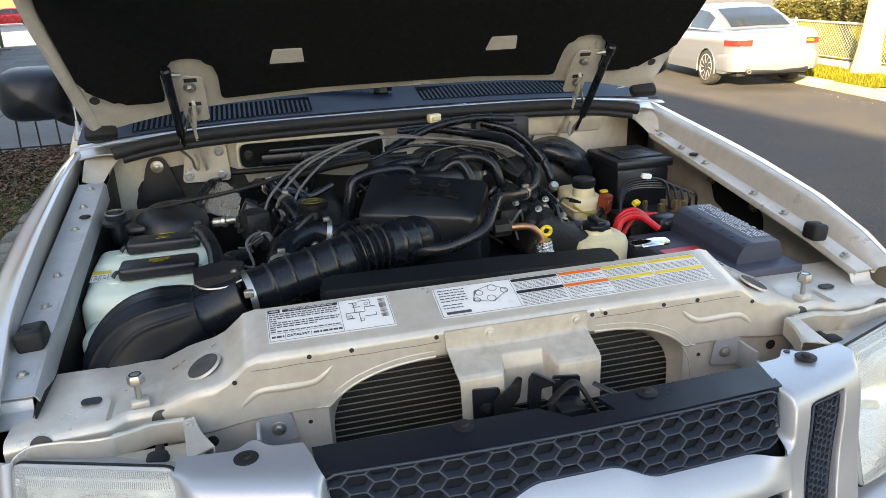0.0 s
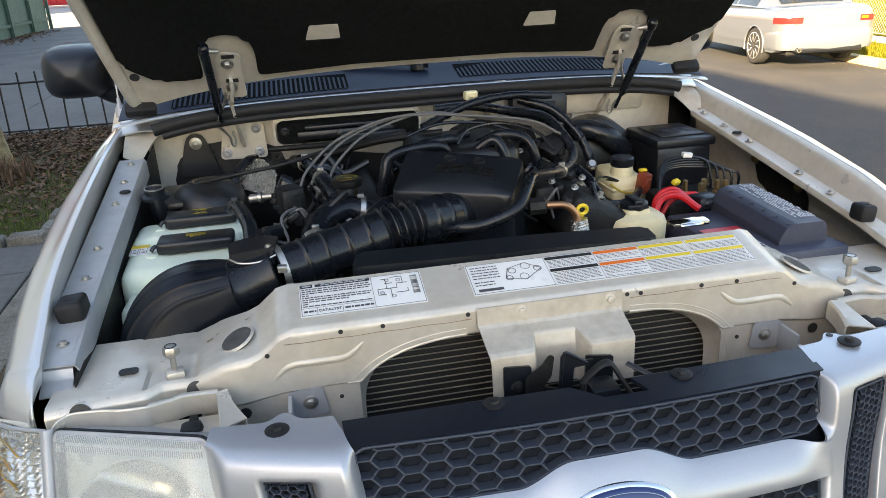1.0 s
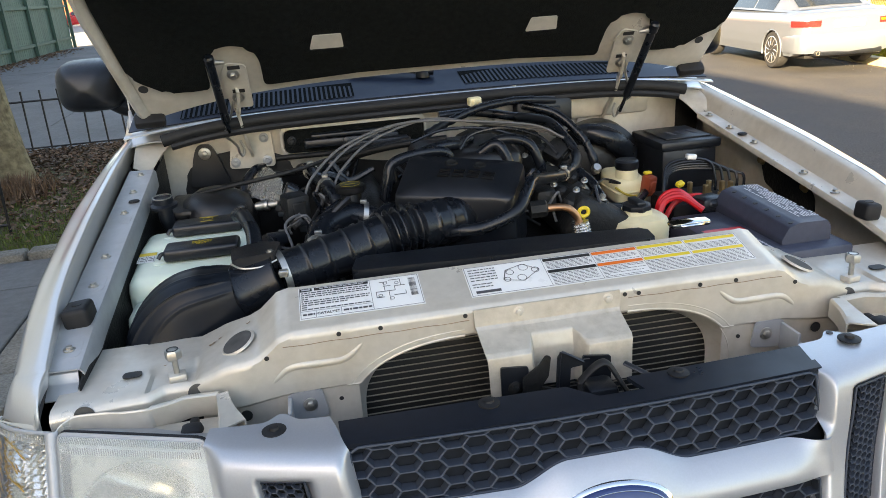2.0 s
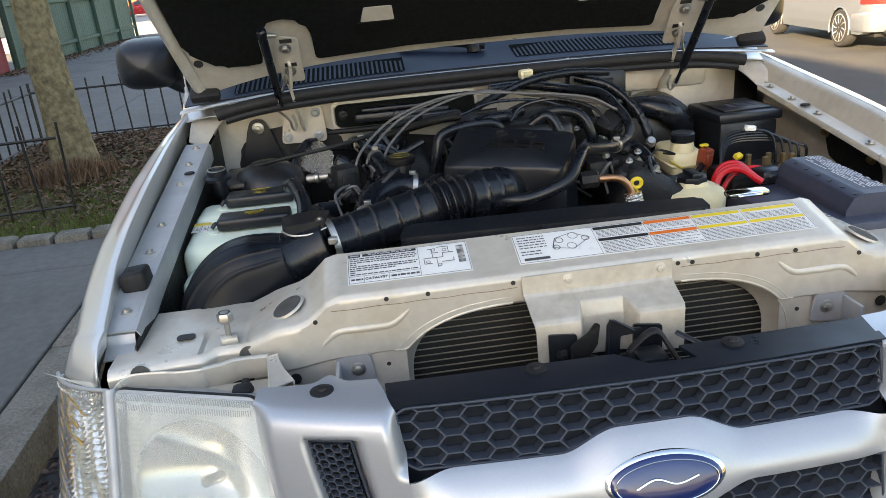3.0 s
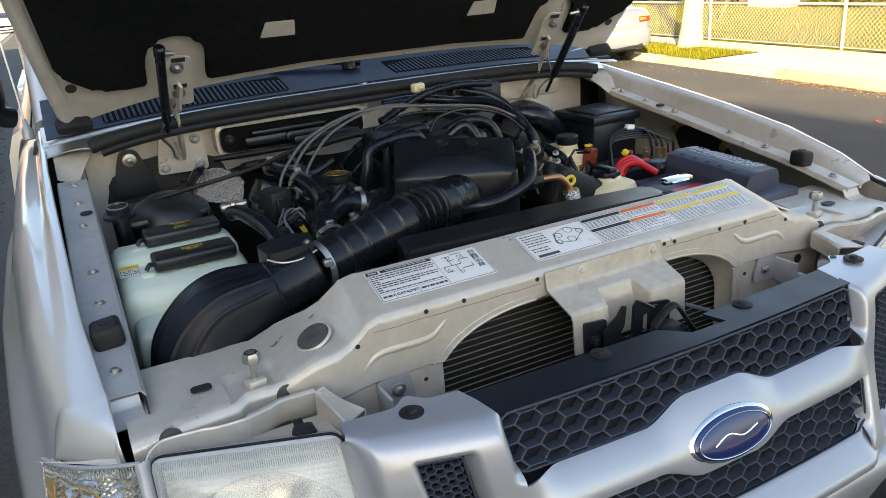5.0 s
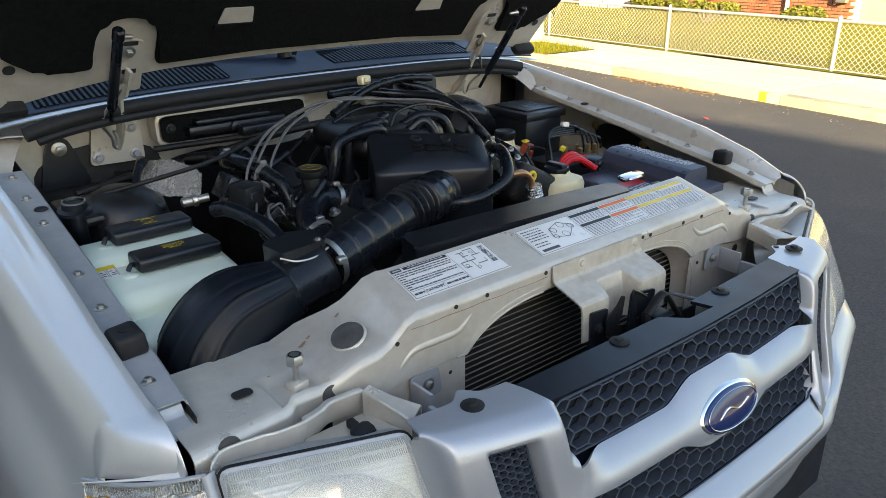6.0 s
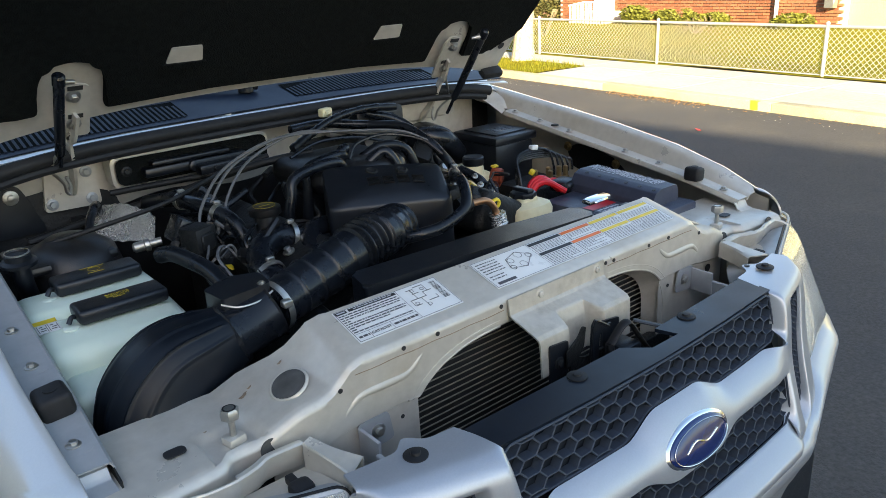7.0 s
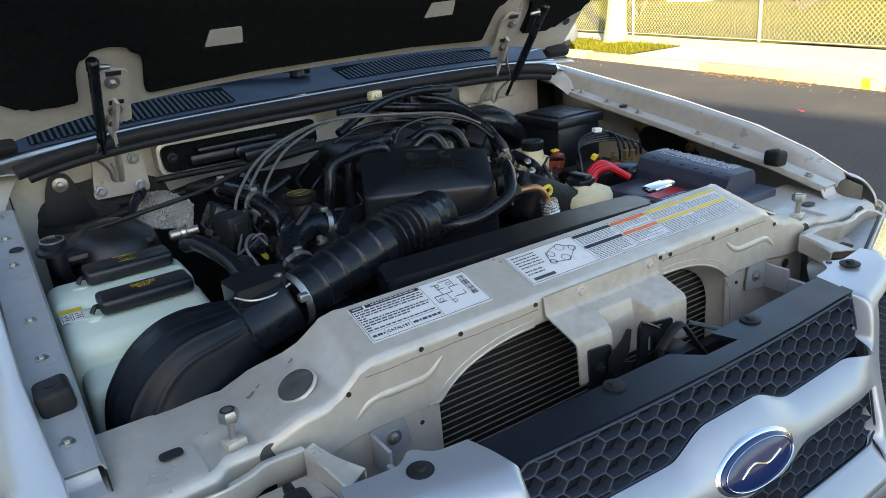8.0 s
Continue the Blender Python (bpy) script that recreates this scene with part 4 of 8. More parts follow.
part("badge_line", bm, CHROME, badge)

# uprights either side of the honeycomb, each with a slot of small cells
def slot_centre(w):
    return blend(w, [0.18, 1.0], [0.555, 0.640]), blend(w, [0.18, 0.9], [0.250, 0.205])


def slot(across, along):
    """How deep in the slot a place on the upright lies, from 0 to 1: a narrow outer wall, a broad inner one, a scooped foot."""
    a, b = across, along
    foot = math.hypot(max(0.0, abs(a + 0.05) - 0.15) / 0.85, max(0.0, b - 0.55) / 0.45)
    head = math.hypot(max(0.0, abs(a) - 0.82) / 0.18, max(0.0, -0.90 - b) / 0.10)
    return step(-1.02, -0.80, a) * step(1.02, 0.46, a) * step(-1.01, -0.92, b) * step(1.02, 0.62, foot) * step(1.1, 0.6, head)


def slot_place(across, along):
    """Slot coordinates, -1 to 1 over the slot and out to 2 at the upright's rim, as u and w."""
    w = blend(along, [-2, -1, 1, 2], [0.0, 0.205, 0.975, 1.0])
    cu, hw = slot_centre(w)
    return blend(across, [-2, -1, 1, 2], [-0.02, cu - hw, cu + hw, 1.02]), w


def upright_at(side, u, w, across=9.0, along=9.0):
    """u from the headlight edge to the honeycomb edge, w from the rear of the top round to the foot."""
    ws = [0, 0.05, 0.10, 0.14, 0.18, 0.23, 0.5, 0.8, 0.95, 1]
    xo = curve(w, [0, 0.1, 0.2, 0.86, 0.95, 1], [0.496, 0.499, 0.499, 0.484, 0.484, 0.486])
    xi = curve(w, [0, 0.12, 0.2, 0.5, 0.85, 1], [0.345, 0.330, 0.327, 0.313, 0.294, 0.288])
    x = xo + (xi - xo) * u
    yo = curve(w, ws, [-0.020, -0.040, -0.060, -0.072, -0.080, -0.087, -0.106, -0.130, -0.140, -0.138])
    yi = curve(w, ws, [-0.036, -0.065, -0.098, -0.120, -0.131, -0.138, -0.156, -0.190, -0.207, -0.205])
    z = curve(w, ws, [0.950, 0.9505, 0.949, 0.944, 0.935, 0.918, 0.835, 0.750, 0.703, 0.688])
    y = yo + (yi - yo) * max(0.0, u) ** 0.85
    y += 0.034 * max(0.0, (0.13 - u) / 0.13) ** 2 * step(0.06, 0.2, w) + 0.030 * max(0.0, (u - 0.93) / 0.09) ** 2 * step(0.08, 0.2, w) * (1 - step(0.812, 0.821, z) * step(0.888, 0.870, z)) * step(0.722, 0.760, z)
    if w < 0.06:
        y += 0.020 * math.exp(-((u - 0.60) / 0.10) ** 2) * (1 - w / 0.06)
    if across < 8:
        y += (0.020 + 0.012 * w) * slot(across, along)
    return Vector((side * x, y, z))


def mesh_at(side, across, along):
    """The mesh lies just above the bottom of the slot."""
    u, w = slot_place(across, along)
    return upright_at(side, u, w) + Vector((0, 0.0095 + 0.012 * w, 0))


for side in (-1, 1):
    rows = span(-2, -1.1, 24) + [-1.05, -1.02] + span(-1.0, -0.86, 8) + span(-0.8, 0.5, 44) + span(0.53, 1.06, 24) + span(1.2, 2, 6)
    cols = span(-2, -1.15, 14) + span(-1.08, -0.76, 12) + span(-0.7, 0.4, 8) + span(0.46, 1.06, 16) + span(1.15, 2, 16)
    bm = sheet(B(), lambda a, b: upright_at(side, *slot_place(a, b), a, b), cols, rows, 0.004)
    up = part("grille_upright", bm, PAINT_TRIM, truck, "satin silver upright with a dark mesh slot", smooth=70)

    def in_mesh(a, b):
        return -0.80 < a < 0.47 and b > -0.915 and math.hypot(max(0.0, abs(a + 0.165) - 0.10) / 0.54, max(0.0, b - 0.46) / 0.22) < 1.0

    # black sheet behind the mesh, for the shade inside the slot
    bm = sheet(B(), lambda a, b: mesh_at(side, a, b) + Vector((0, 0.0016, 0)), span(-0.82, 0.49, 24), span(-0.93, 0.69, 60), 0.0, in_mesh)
    part("slot_shade", bm, FELT_AND_SHADE, up)
    rim = [(-0.80, -0.915), (0.47, -0.915)] + [(-0.165 + 0.10 + 0.54 * math.cos(t), 0.46 + 0.22 * math.sin(t)) for t in span(0, math.pi / 2, 8)]
    rim += [(-0.165 - 0.10 - 0.54 * math.sin(t), 0.46 + 0.22 * math.cos(t)) for t in span(0, math.pi / 2, 8)]
    bm = B()
    for p, q in zip(rim, rim[1:] + rim[:1]):
        tube(bm, [mesh_at(side, p[0] + (q[0] - p[0]) * t, p[1] + (q[1] - p[1]) * t) - Vector((0, 0.002, 0)) for t in span(0, 1, 5)], 0.0021, 6, 1)
    part("mesh_rim", bm, GRILLE, up)
    bm = B()
    for i in range(6):
        for j in range(20):
            ca, cb = -0.745 + i * 0.245, -0.895 + (j + 0.5 * (i % 2)) * 0.0860
            if not in_mesh(ca, cb + 0.01):
                continue
            rings = []
            for rad, back in ((1.0, -0.0065), (0.86, -0.0062), (0.80, 0.0010)):
                ring = []
                for k in range(6):
                    sa = min(max(ca + 0.163 * rad * math.cos(math.pi / 3 * k), -0.80), 0.47)
                    sb = max(cb + 0.0430 * rad * (0, 1, 1, 0, -1, -1)[k], -0.915)
                    ring.append(mesh_at(side, sa, sb) + Vector((0, back, 0)))
                rings.append(ring)
            vv = [[bm.verts.new(p) for p in r] for r in rings]
            for p, q in zip(vv, vv[1:]):
                for k in range(6):
                    m = (k + 1) % 6
                    bm.faces.new((p[k], p[m], q[m], q[k]))
    part("mesh_slot", bm, GRILLE, up, "small-celled black mesh in the slot", smooth=0)
    bm = B()
    lathe(bm, [(0.005, 0), (0.005, 0.0012)], upright_at(side, 0.60, 0.004) + Vector((0, -0.006, 0.0005)), (0, 0, 1), 14)
    part("hole_shade", bm, PRINT_AND_SHADE, up)
    bm = B()
    lathe(bm, [(0.016, 0), (0.016, 0.002), (0.011, 0.003), (0.007, 0.0035), (0.006, 0.007), (0.002, 0.0075)], (side * 0.4145, -0.050, 0.9535), n=18)
    part("push_pin", bm, RUBBER, up)

    # headlight
    TL, TR, BL, BR = Vector((side * 0.713, 0.058, 0.940)), Vector((side * 0.502, -0.028, 0.945)), Vector((side * 0.715, -0.044, 0.740)), Vector((side * 0.484, -0.116, 0.748))
    nrm = (TR - TL).cross(BL - TL).normalized()
    if nrm.y > 0:
        nrm = -nrm

    def lamp(u, v, w=0.0):
        """u across from the outside, v down, w out of the face."""
        return (TL * (1 - u) + TR * u) * (1 - v) + (BL * (1 - u) + BR * u) * v + nrm * w

    ring = rounded([(0, 0), (1, 0), (1, 1), (0, 1)], 0.07, 5)
    ring_in = [(0.5 + (u - 0.5) * 0.955, 0.5 + (v - 0.5) * 0.95) for u, v in ring]
    bm = loft(B(), [[lamp(u, v, -0.10) for u, v in ring], [lamp(u, v, 0.004) for u, v in ring], [lamp(u, v, 0.006) for u, v in ring_in], [lamp(u, v, -0.02) for u, v in ring_in]], True, False)
    head = part("headlight", bm, RAIL, truck, "hazy clear headlight with a round reflector, whitened for glare")
    bm = B()

    def dome(u, v):
        e = max(abs(u - 0.5), abs(v - 0.5)) * 2
        return lamp(0.02 + 0.96 * u, 0.02 + 0.96 * v, 0.006 + 0.018 * (1 - e ** 4))

    def on_lens(u, v, w):
        return dome((u - 0.02) / 0.96, (v - 0.02) / 0.96) + nrm * w

    sheet(bm, dome, span(0, 1, 24), span(0, 1, 24), -0.0025)
    lens = part("lens", bm, LENS, head, "hazy clear lens, whitened for sky glare")
    lens.visible_shadow = False

    def bowl_r(u, v):
        return math.hypot((u - 0.515) / 0.480, (v - 0.590) / 0.445)

    def bowl(u, v):
        d = bowl_r(u, v)
        deep = -0.004 - 0.070 * (1 - d * d) if d < 1 else 0.0
        rib = 0.0006 * abs(math.sin(v * 88)) * (1 if d >= 1 else 0)
        return lamp(0.03 + 0.94 * u, 0.03 + 0.94 * v, -0.012 + deep + rib)

    def in_bowl(u, v):
        return bowl_r(u, v) < 1

    bm = sheet(B(), bowl, span(0, 1, 90), span(0, 1, 90), 0, in_bowl)
    part("reflector", bm, REFLECTOR, head, "silvered reflector bowl")
    bm = sheet(B(), bowl, span(0, 1, 90), span(0, 1, 180), 0, lambda u, v: not in_bowl(u, v))
    part("lamp_surround", bm, SURROUND, head, "ridged lamp surround")
    bm = tube(B(), [lamp(0.03 + 0.94 * (0.515 + 0.480 * math.cos(t)), 0.03 + 0.94 * min(1.0, 0.590 + 0.445 * math.sin(t)), -0.010) for t in span(0, 2 * math.pi, 64)], 0.0018, 6, 1)
    part("bowl_rim", bm, SURROUND, head)
    bulb = lathe(B(), [(0.009, -0.058), (0.009, -0.030), (0.0085, -0.022), (0.005, -0.018)], lamp(0.50, 0.57), nrm, 16)
    part("bulb", bulb, STEEL, head, "bulb with a metal cap")
    # notched skirt along the foot of the bowl
    bm = B()
    for k in range(9):
        t = 0.75 + 0.205 * k
        c = (0.515 + 0.45 * math.cos(t), 0.590 + 0.405 * math.sin(t))
        e = (0.515 + 0.38 * math.cos(t), 0.590 + 0.335 * math.sin(t))
        tube(bm, [lamp(0.03 + 0.94 * c[0], 0.03 + 0.94 * c[1], -0.018), lamp(0.03 + 0.94 * e[0], 0.03 + 0.94 * e[1], -0.036)], 0.0030, 6, 1)
    part("bowl_notch", bm, REFLECTOR, head)
    # dark gasket round the lamp
    bm = tube(B(), [lamp(u, v, -0.002) for u, v in ring + ring[:1]], 0.0032, 6, 1)
    part("gasket", bm, RUBBER, head)
    # strip of fine ribs along the top of the lens
    bm = B()
    for k in range(80):
        u = 0.04 + k * 0.01165
        tube(bm, [on_lens(u, v, 0.0008) for v in (0.026, 0.038, 0.050, 0.062)], 0.0009, 5, 1, False)
        tube(bm, [on_lens(u, v, 0.0008) for v in (0.080, 0.100, 0.118)], 0.0007, 5, 1, False)
    ribs = part("lens_rib", bm, LENS_HAZE, head)
    ribs.visible_shadow = False

    # header lip above the headlight: a thin flange that rises from the lamp's outer corner
    def lip_at(u, v):
        y0 = curve(u, [0, 0.04, 0.12, 0.33, 0.42, 0.55, 0.70, 0.80, 1], [0.056, 0.068, 0.077, 0.071, 0.065, 0.063, 0.069, 0.078, 0.075])
        z0 = curve(u, [0, 0.05, 0.14, 0.4, 1], [0.934, 0.944, 0.949, 0.950, 0.951])
        broad = 1.0 + 1.2 * step(0.575, 0.585, u)
        drop = blend(v, [0, 0.5, 0.6, 0.7, 0.85, 1], [-0.042, -0.007, -0.002, 0.0, -0.001, -0.004])
        back = blend(v, [0, 0.5, 0.6, 0.7, 0.85, 1], [0.007, 0.001, 0.0, 0.0015, 0.005, 0.007]) * broad
        return Vector((side * (0.722 - 0.224 * u), y0 + back, z0 + drop))

    part("header_lip", sheet(B(), lip_at, span(0, 1, 90), [0, 0.25, 0.5, 0.55, 0.6, 0.65, 0.7, 0.78, 0.85, 1.0], 0.0022), PAINT_IN, truck)

    def plate_at(u, v):
        """Folded plate from the lip's inner end down to the upright."""
        left = Vector((curve(u, [0, 0.5, 1], [0.501, 0.494, 0.489]), curve(u, [0, 0.5, 1], [0.074, 0.028, -0.020]), 0.951 - 0.003 * u))
        right = Vector((curve(u, [0, 0.4, 1], [0.484, 0.475, 0.455]), curve(u, [0, 0.4, 1], [0.082, 0.048, 0.004]), 0.951 - 0.004 * u))
        p = left.lerp(right, min(1.0, max(0.0, (v - 0.3) / 0.4)))
        return Vector((side * p.x, p.y, p.z - blend(v, [0, 0.27, 0.33, 0.67, 0.73, 1], [0.060, 0.004, 0.0, 0.0, 0.004, 0.030])))

    part("header_plate", sheet(B(), plate_at, span(0, 1, 20), [0, 0.14, 0.27, 0.30, 0.33, 0.45, 0.56, 0.67, 0.70, 0.73, 1.0], 0.0025), PAINT_IN, truck)
    # floor of the gap between lamp and lip
    bm = sheet(B(), lambda u, v: lamp(u, 0.02, -0.018) * (1 - v) + Vector((side * (0.720 - 0.224 * u), 0.080, 0.912)) * v, span(0, 1, 12), span(0, 1, 4), 0.002)
    part("lamp_tray", bm, PAINT_IN, truck)
    for x in (0.530, 0.684):
        bm = lathe(B(), [(0.0145, 0), (0.0145, 0.0015)], (side * x, sup_front(x) - 0.0098, 0.9425), (0, -1, 0.1), 20)
        part("hole_shade", bm, HOLE_GREY, support)
    # old rust
    for x, y, r in ((0.515, 0.205, 0.006), (0.503, 0.210, 0.0035), (0.455, 0.206, 0.004), (0.585, 0.175, 0.0025)):
        bm = B()
        z = sup_top(x) + 0.0032
        bm.faces.new([bm.verts.new((side * (x + r * (1 + 0.35 * math.sin(k * 3.1)) * math.cos(k)), y + 0.6 * r * (1 + 0.35 * math.cos(k * 2.3)) * math.sin(k), z - (0.55 if x < 0.52 else 0.1) * r * math.cos(k))) for k in span(0, 2 * math.pi, 14)[:-1]])
        part("rust_spot", bm, RUST, support, smooth=0)
    bm = B()
    box(bm, side * 0.532 - 0.015, side * 0.532 + 0.015, 0.012, 0.040, 0.90, 0.936, 0.008)
    box(bm, side * 0.532 - 0.006, side * 0.532 + 0.006, 0.030, 0.060, 0.918, 0.930, 0.003)
    part("lamp_adjuster", bm, RUBBER, truck)
    bm = sheet(B(), lambda u, v: Vector((side * (0.735 - 0.245 * u), 0.135 - 0.13 * u + 0.0 * v, 0.70 + 0.20 * v)), span(0, 1, 6), span(0, 1, 4), 0.003)
    part("lamp_pocket", bm, GRIME, truck)

    # corner marker lamp
    MT, MO, MB, MC = Vector((side * 0.722, 0.064, 0.936)), Vector((side * 0.828, 0.168, 0.924)), Vector((side * 0.724, -0.040, 0.735)), Vector((side * 0.850, 0.098, 0.724))

    def marker(u, v, w=0.0):
        p = (MT * (1 - u) + MO * u) * (1 - v) + (MB * (1 - u) + MC * u) * v
        out = Vector((side * 0.62, -0.75, 0.2)).normalized()
        return p + out * (w + 0.024 * math.sin(math.pi * min(1, u * 0.86 + 0.04)))

    bm = sheet(B(), lambda u, v: marker(u, v, 0.0006 * math.sin(v * 62)), span(0, 1, 18), span(0, 1, 90), -0.002)
    mk = part("marker_lamp", bm, CLEAR, truck, "clear ribbed corner lamp with amber edges")
    mk.visible_shadow = False

    def facet(u, v):
        """Rows of small pillows, waved across."""
        row = v * 27 - 5.5 * u + 0.9 * math.sin(u * 7 + v * 5) + 0.5 * math.sin(u * 23)
        return marker(u, v, -0.019 + 0.0052 * (row % 1.0) + 0.0016 * math.sin(u * 31 + v * 11) - 0.012 * step(0.22, 0.05, v) * step(0.1, 0.3, u) * step(0.95, 0.8, u))

    part("reflector", sheet(B(), facet, span(0.02, 0.98, 48), span(0.07, 0.98, 220), -0.002), MIRRORED, mk)
    bm = B()
    sheet(bm, lambda u, v: marker(0.875 + 0.125 * u, v, -0.004), span(0, 1, 6), span(0.10, 0.98, 20), -0.002)
    part("amber_insert", bm, AMBER, mk, "amber lamp edge")
    # thin amber strips paint the glints that show among the facets
    bm = B()
    for v0, u0, u1 in ((0.18, 0.36, 0.84), (0.29, 0.48, 0.84), (0.40, 0.40, 0.84)):
        sheet(bm, lambda u, v: marker(u0 + (u1 - u0) * u, v0 + 0.009 * v + 0.011 * math.sin(u * 8 + v0 * 9) - 0.10 * u, -0.0085), span(0, 1, 16), span(0, 1, 2), -0.0015)
    part("amber_glint", bm, AMBER, mk, "amber strips painted as glints in the facets")
    bm = B()
    for k in range(44):
        u = 0.02 + k * 0.0222
        tube(bm, [marker(u, 0.012, 0.0015), marker(u, 0.062, 0.0020)], 0.0010, 5, 1, False)
    edge_ribs = part("lens_rib", bm, LENS_HAZE, mk)
    edge_ribs.visible_shadow = False
    bm = B()
    sheet(bm, lambda u, v: lamp(-0.022, v, -0.004 + 0.004 * math.sin(math.pi * u)) * (1 - u) + marker(0.025, v, 0.003 + 0.003 * math.sin(math.pi * u)) * u, span(0, 1, 8), span(0, 1, 24), -0.003)
    tube(bm, [marker(u, 0, 0.001) for u in (0, 0.25, 0.5, 0.75, 1)], 0.003, 8)
    part("lamp_rim", bm, RAIL, mk)

# bumper wrapped round the front
def bumper_at(u, v):
    """u from one side round the nose to the other, v down."""
    a = abs(u)
    x = math.copysign(blend(a, [0, 0.35, 0.5, 0.7, 0.8, 0.87, 0.93, 1.0], [0, 0.345, 0.482, 0.723, 0.815, 0.865, 0.895, 0.912]), u)
    y = blend(a, [0, 0.35, 0.5, 0.7, 0.8, 0.87, 0.93, 1.0], [-0.222, -0.210, -0.165, -0.085, -0.022, 0.055, 0.17, 0.30])
    z = blend(v, [0, 0.08, 0.2, 0.42, 0.5, 0.56, 1], [0.689 + 0.042 * step(0.40, 0.52, a), 0.683 + 0.042 * step(0.40, 0.52, a), 0.668 + 0.028 * step(0.40, 0.52, a), 0.61, 0.585, 0.57, 0.42])
    inn = curve(v, [0, 0.08, 0.2, 0.42, 0.56, 0.75, 1], [0.030 + 0.050 * step(0.38, 0.5, a), 0.014 + 0.018 * step(0.38, 0.5, a), 0.006, 0.026, 0.042, 0.060, 0.090])
    d = Vector((math.copysign(step(0.45, 1.0, a), u), -1 + step(0.45, 1.0, a), 0)).normalized()
    return Vector((x, y, z)) - d * inn


# trim paint, darker than the body silver, puts the front's shade into its colour
part("bumper", sheet(B(), bumper_at, span(-1, 1, 110), span(0, 1, 40), 0.004), PAINT_TRIM, truck, "silver-beige bumper")
bm = B()
box(bm, -0.52, 0.52, -0.15, -0.10, 0.40, 0.56, 0.02)
part("lower_valance", bm, BLACK, truck)
bm = B()
box(bm, -0.09, 0.09, -0.225, -0.205, 0.44, 0.53, 0.01)
part("tow_cover", bm, BLACK, truck)

# ---- firewall, cowl, hood ----
bm = sheet(B(), lambda x, z: Vector((x, 1.097 + 0.012 * math.sin(x * 9) * step(1.15, 1.0, z), z)), span(-0.72, 0.72, 40), span(0.60, 1.20, 16), 0.004)
fire = part("firewall", bm, PAINT_IN, truck, "dusty beige firewall")
bm = sheet(B(), lambda x, z: Vector((x, 1.080 + 0.006 * noise.noise(Vector((x * 14, z * 14, 0))), z + 0.012 * math.sin(x * 17) * step(1.0, 1.06, z))), span(-0.50, 0.40, 40), span(0.62, 1.045, 20), 0.004)
part("firewall_pad", bm, DUSTY, fire, "black insulation pad on the firewall")
bm = B()
out = rounded([(-0.405, 1.085), (-0.02, 1.083), (-0.02, 1.160), (-0.405, 1.160)], 0.022, 6)
inn = [(-0.2125 + (x + 0.2125) * 0.965, 1.122 + (z - 1.122) * 0.80) for x, z in out]
loft(bm, [[Vector((x, 1.095, z)) for x, z in out], [Vector((x, 1.045, z)) for x, z in out], [Vector((x, 1.043, z)) for x, z in inn], [Vector((x, 1.060, z)) for x, z in inn]])
part("recess_lip", bm, PAINT_IN, fire)
# matte black sheet across the recess mouth, in place of its inner shade
bm = B()
prism(bm, rounded([(-0.395, 1.093), (-0.03, 1.091), (-0.03, 1.152), (-0.395, 1.152)], 0.018), lambda u, v, w: Vector((u, 1.040 - w, v)), 0.006)
plate = part("recess_shade", bm, FELT_AND_SHADE, fire, "matte black sheet for the shaded wiper recess")
bm = B()
box(bm, -0.345, -0.10, 1.000, 1.036, 1.106, 1.128, 0.006)
box(bm, -0.325, -0.14, 1.004, 1.034, 1.130, 1.140, 0.003)
lathe(bm, [(0.012, 0), (0.012, 0.010), (0.007, 0.012)], (-0.235, 1.000, 1.117), (0, -1, 0), 14)
part("motor_body", bm, BLACK, plate)
part("bolt", hexbolt(B(), (-0.375, 1.034, 1.125), 0.007, 0.010, (0, -1, 0)), GRIME, plate)
bm = B()
box(bm, 0.17, 0.62, 1.060, 1.096, 1.10, 1.16, 0.012)
part("pressed_panel", bm, PAINT_IN, fire)
# cowl corners
for side in (-1, 1):
    bm = sheet(B(), lambda u, v: Vector((side * (0.770 - 0.13 * u), 1.03 + 0.07 * v - 0.03 * u, 1.150 + 0.012 * math.sin(u * 3) + 0.055 * v ** 2)), span(0, 1, 10), span(0, 1, 8), 0.003)
    part("cowl_corner", bm, PAINT, truck)
    bm = sheet(B(), lambda u, v: Vector((side * (0.757 - (0.036 + 0.052 * v) * u), 0.965 + 0.085 * v, 1.112 - 0.020 * u * (1 - v) + 0.041 * v + 0.006 * math.sin(math.pi * v))), span(0, 1, 8), span(0, 1, 8), 0.003)
    part("corner_gusset", bm, PAINT_IN, truck)


def cowl_y(x):
    return 1.035 - 0.045 * (abs(x) / 0.7) ** 2


bm = B()
tube(bm, [(x, cowl_y(x) - 0.022, 1.196 - 0.028 * (abs(x) / 0.68) ** 6) for x in span(-0.68, 0.68, 24)], 0.013, 10, 2, squash=1.15)
tube(bm, [(x, cowl_y(x) - 0.028, 1.176 - 0.028 * (abs(x) / 0.68) ** 6) for x in span(-0.66, 0.66, 24)], 0.009, 8, 2)
part("cowl_seal", bm, RUBBER, truck, "black rubber cowl seal")
bm = sheet(B(), lambda x, v: Vector((x, cowl_y(x) + 0.003 + 0.016 * v, 1.204 + 0.004 * v - 0.022 * (abs(x) / 0.75) ** 4)), span(-0.77, 0.77, 40), span(0, 1, 3), 0.003)
part("cowl_edge", bm, PAINT, truck)


def cowl_at(x, v):
    return Vector((x, cowl_y(x) + 0.022 + 0.27 * v + 0.06 * v * (1 - (x / 0.75) ** 2), 1.213 + 0.060 * v - 0.02 * (abs(x) / 0.75) ** 3 + 0.006 * math.sin(v * 3)))


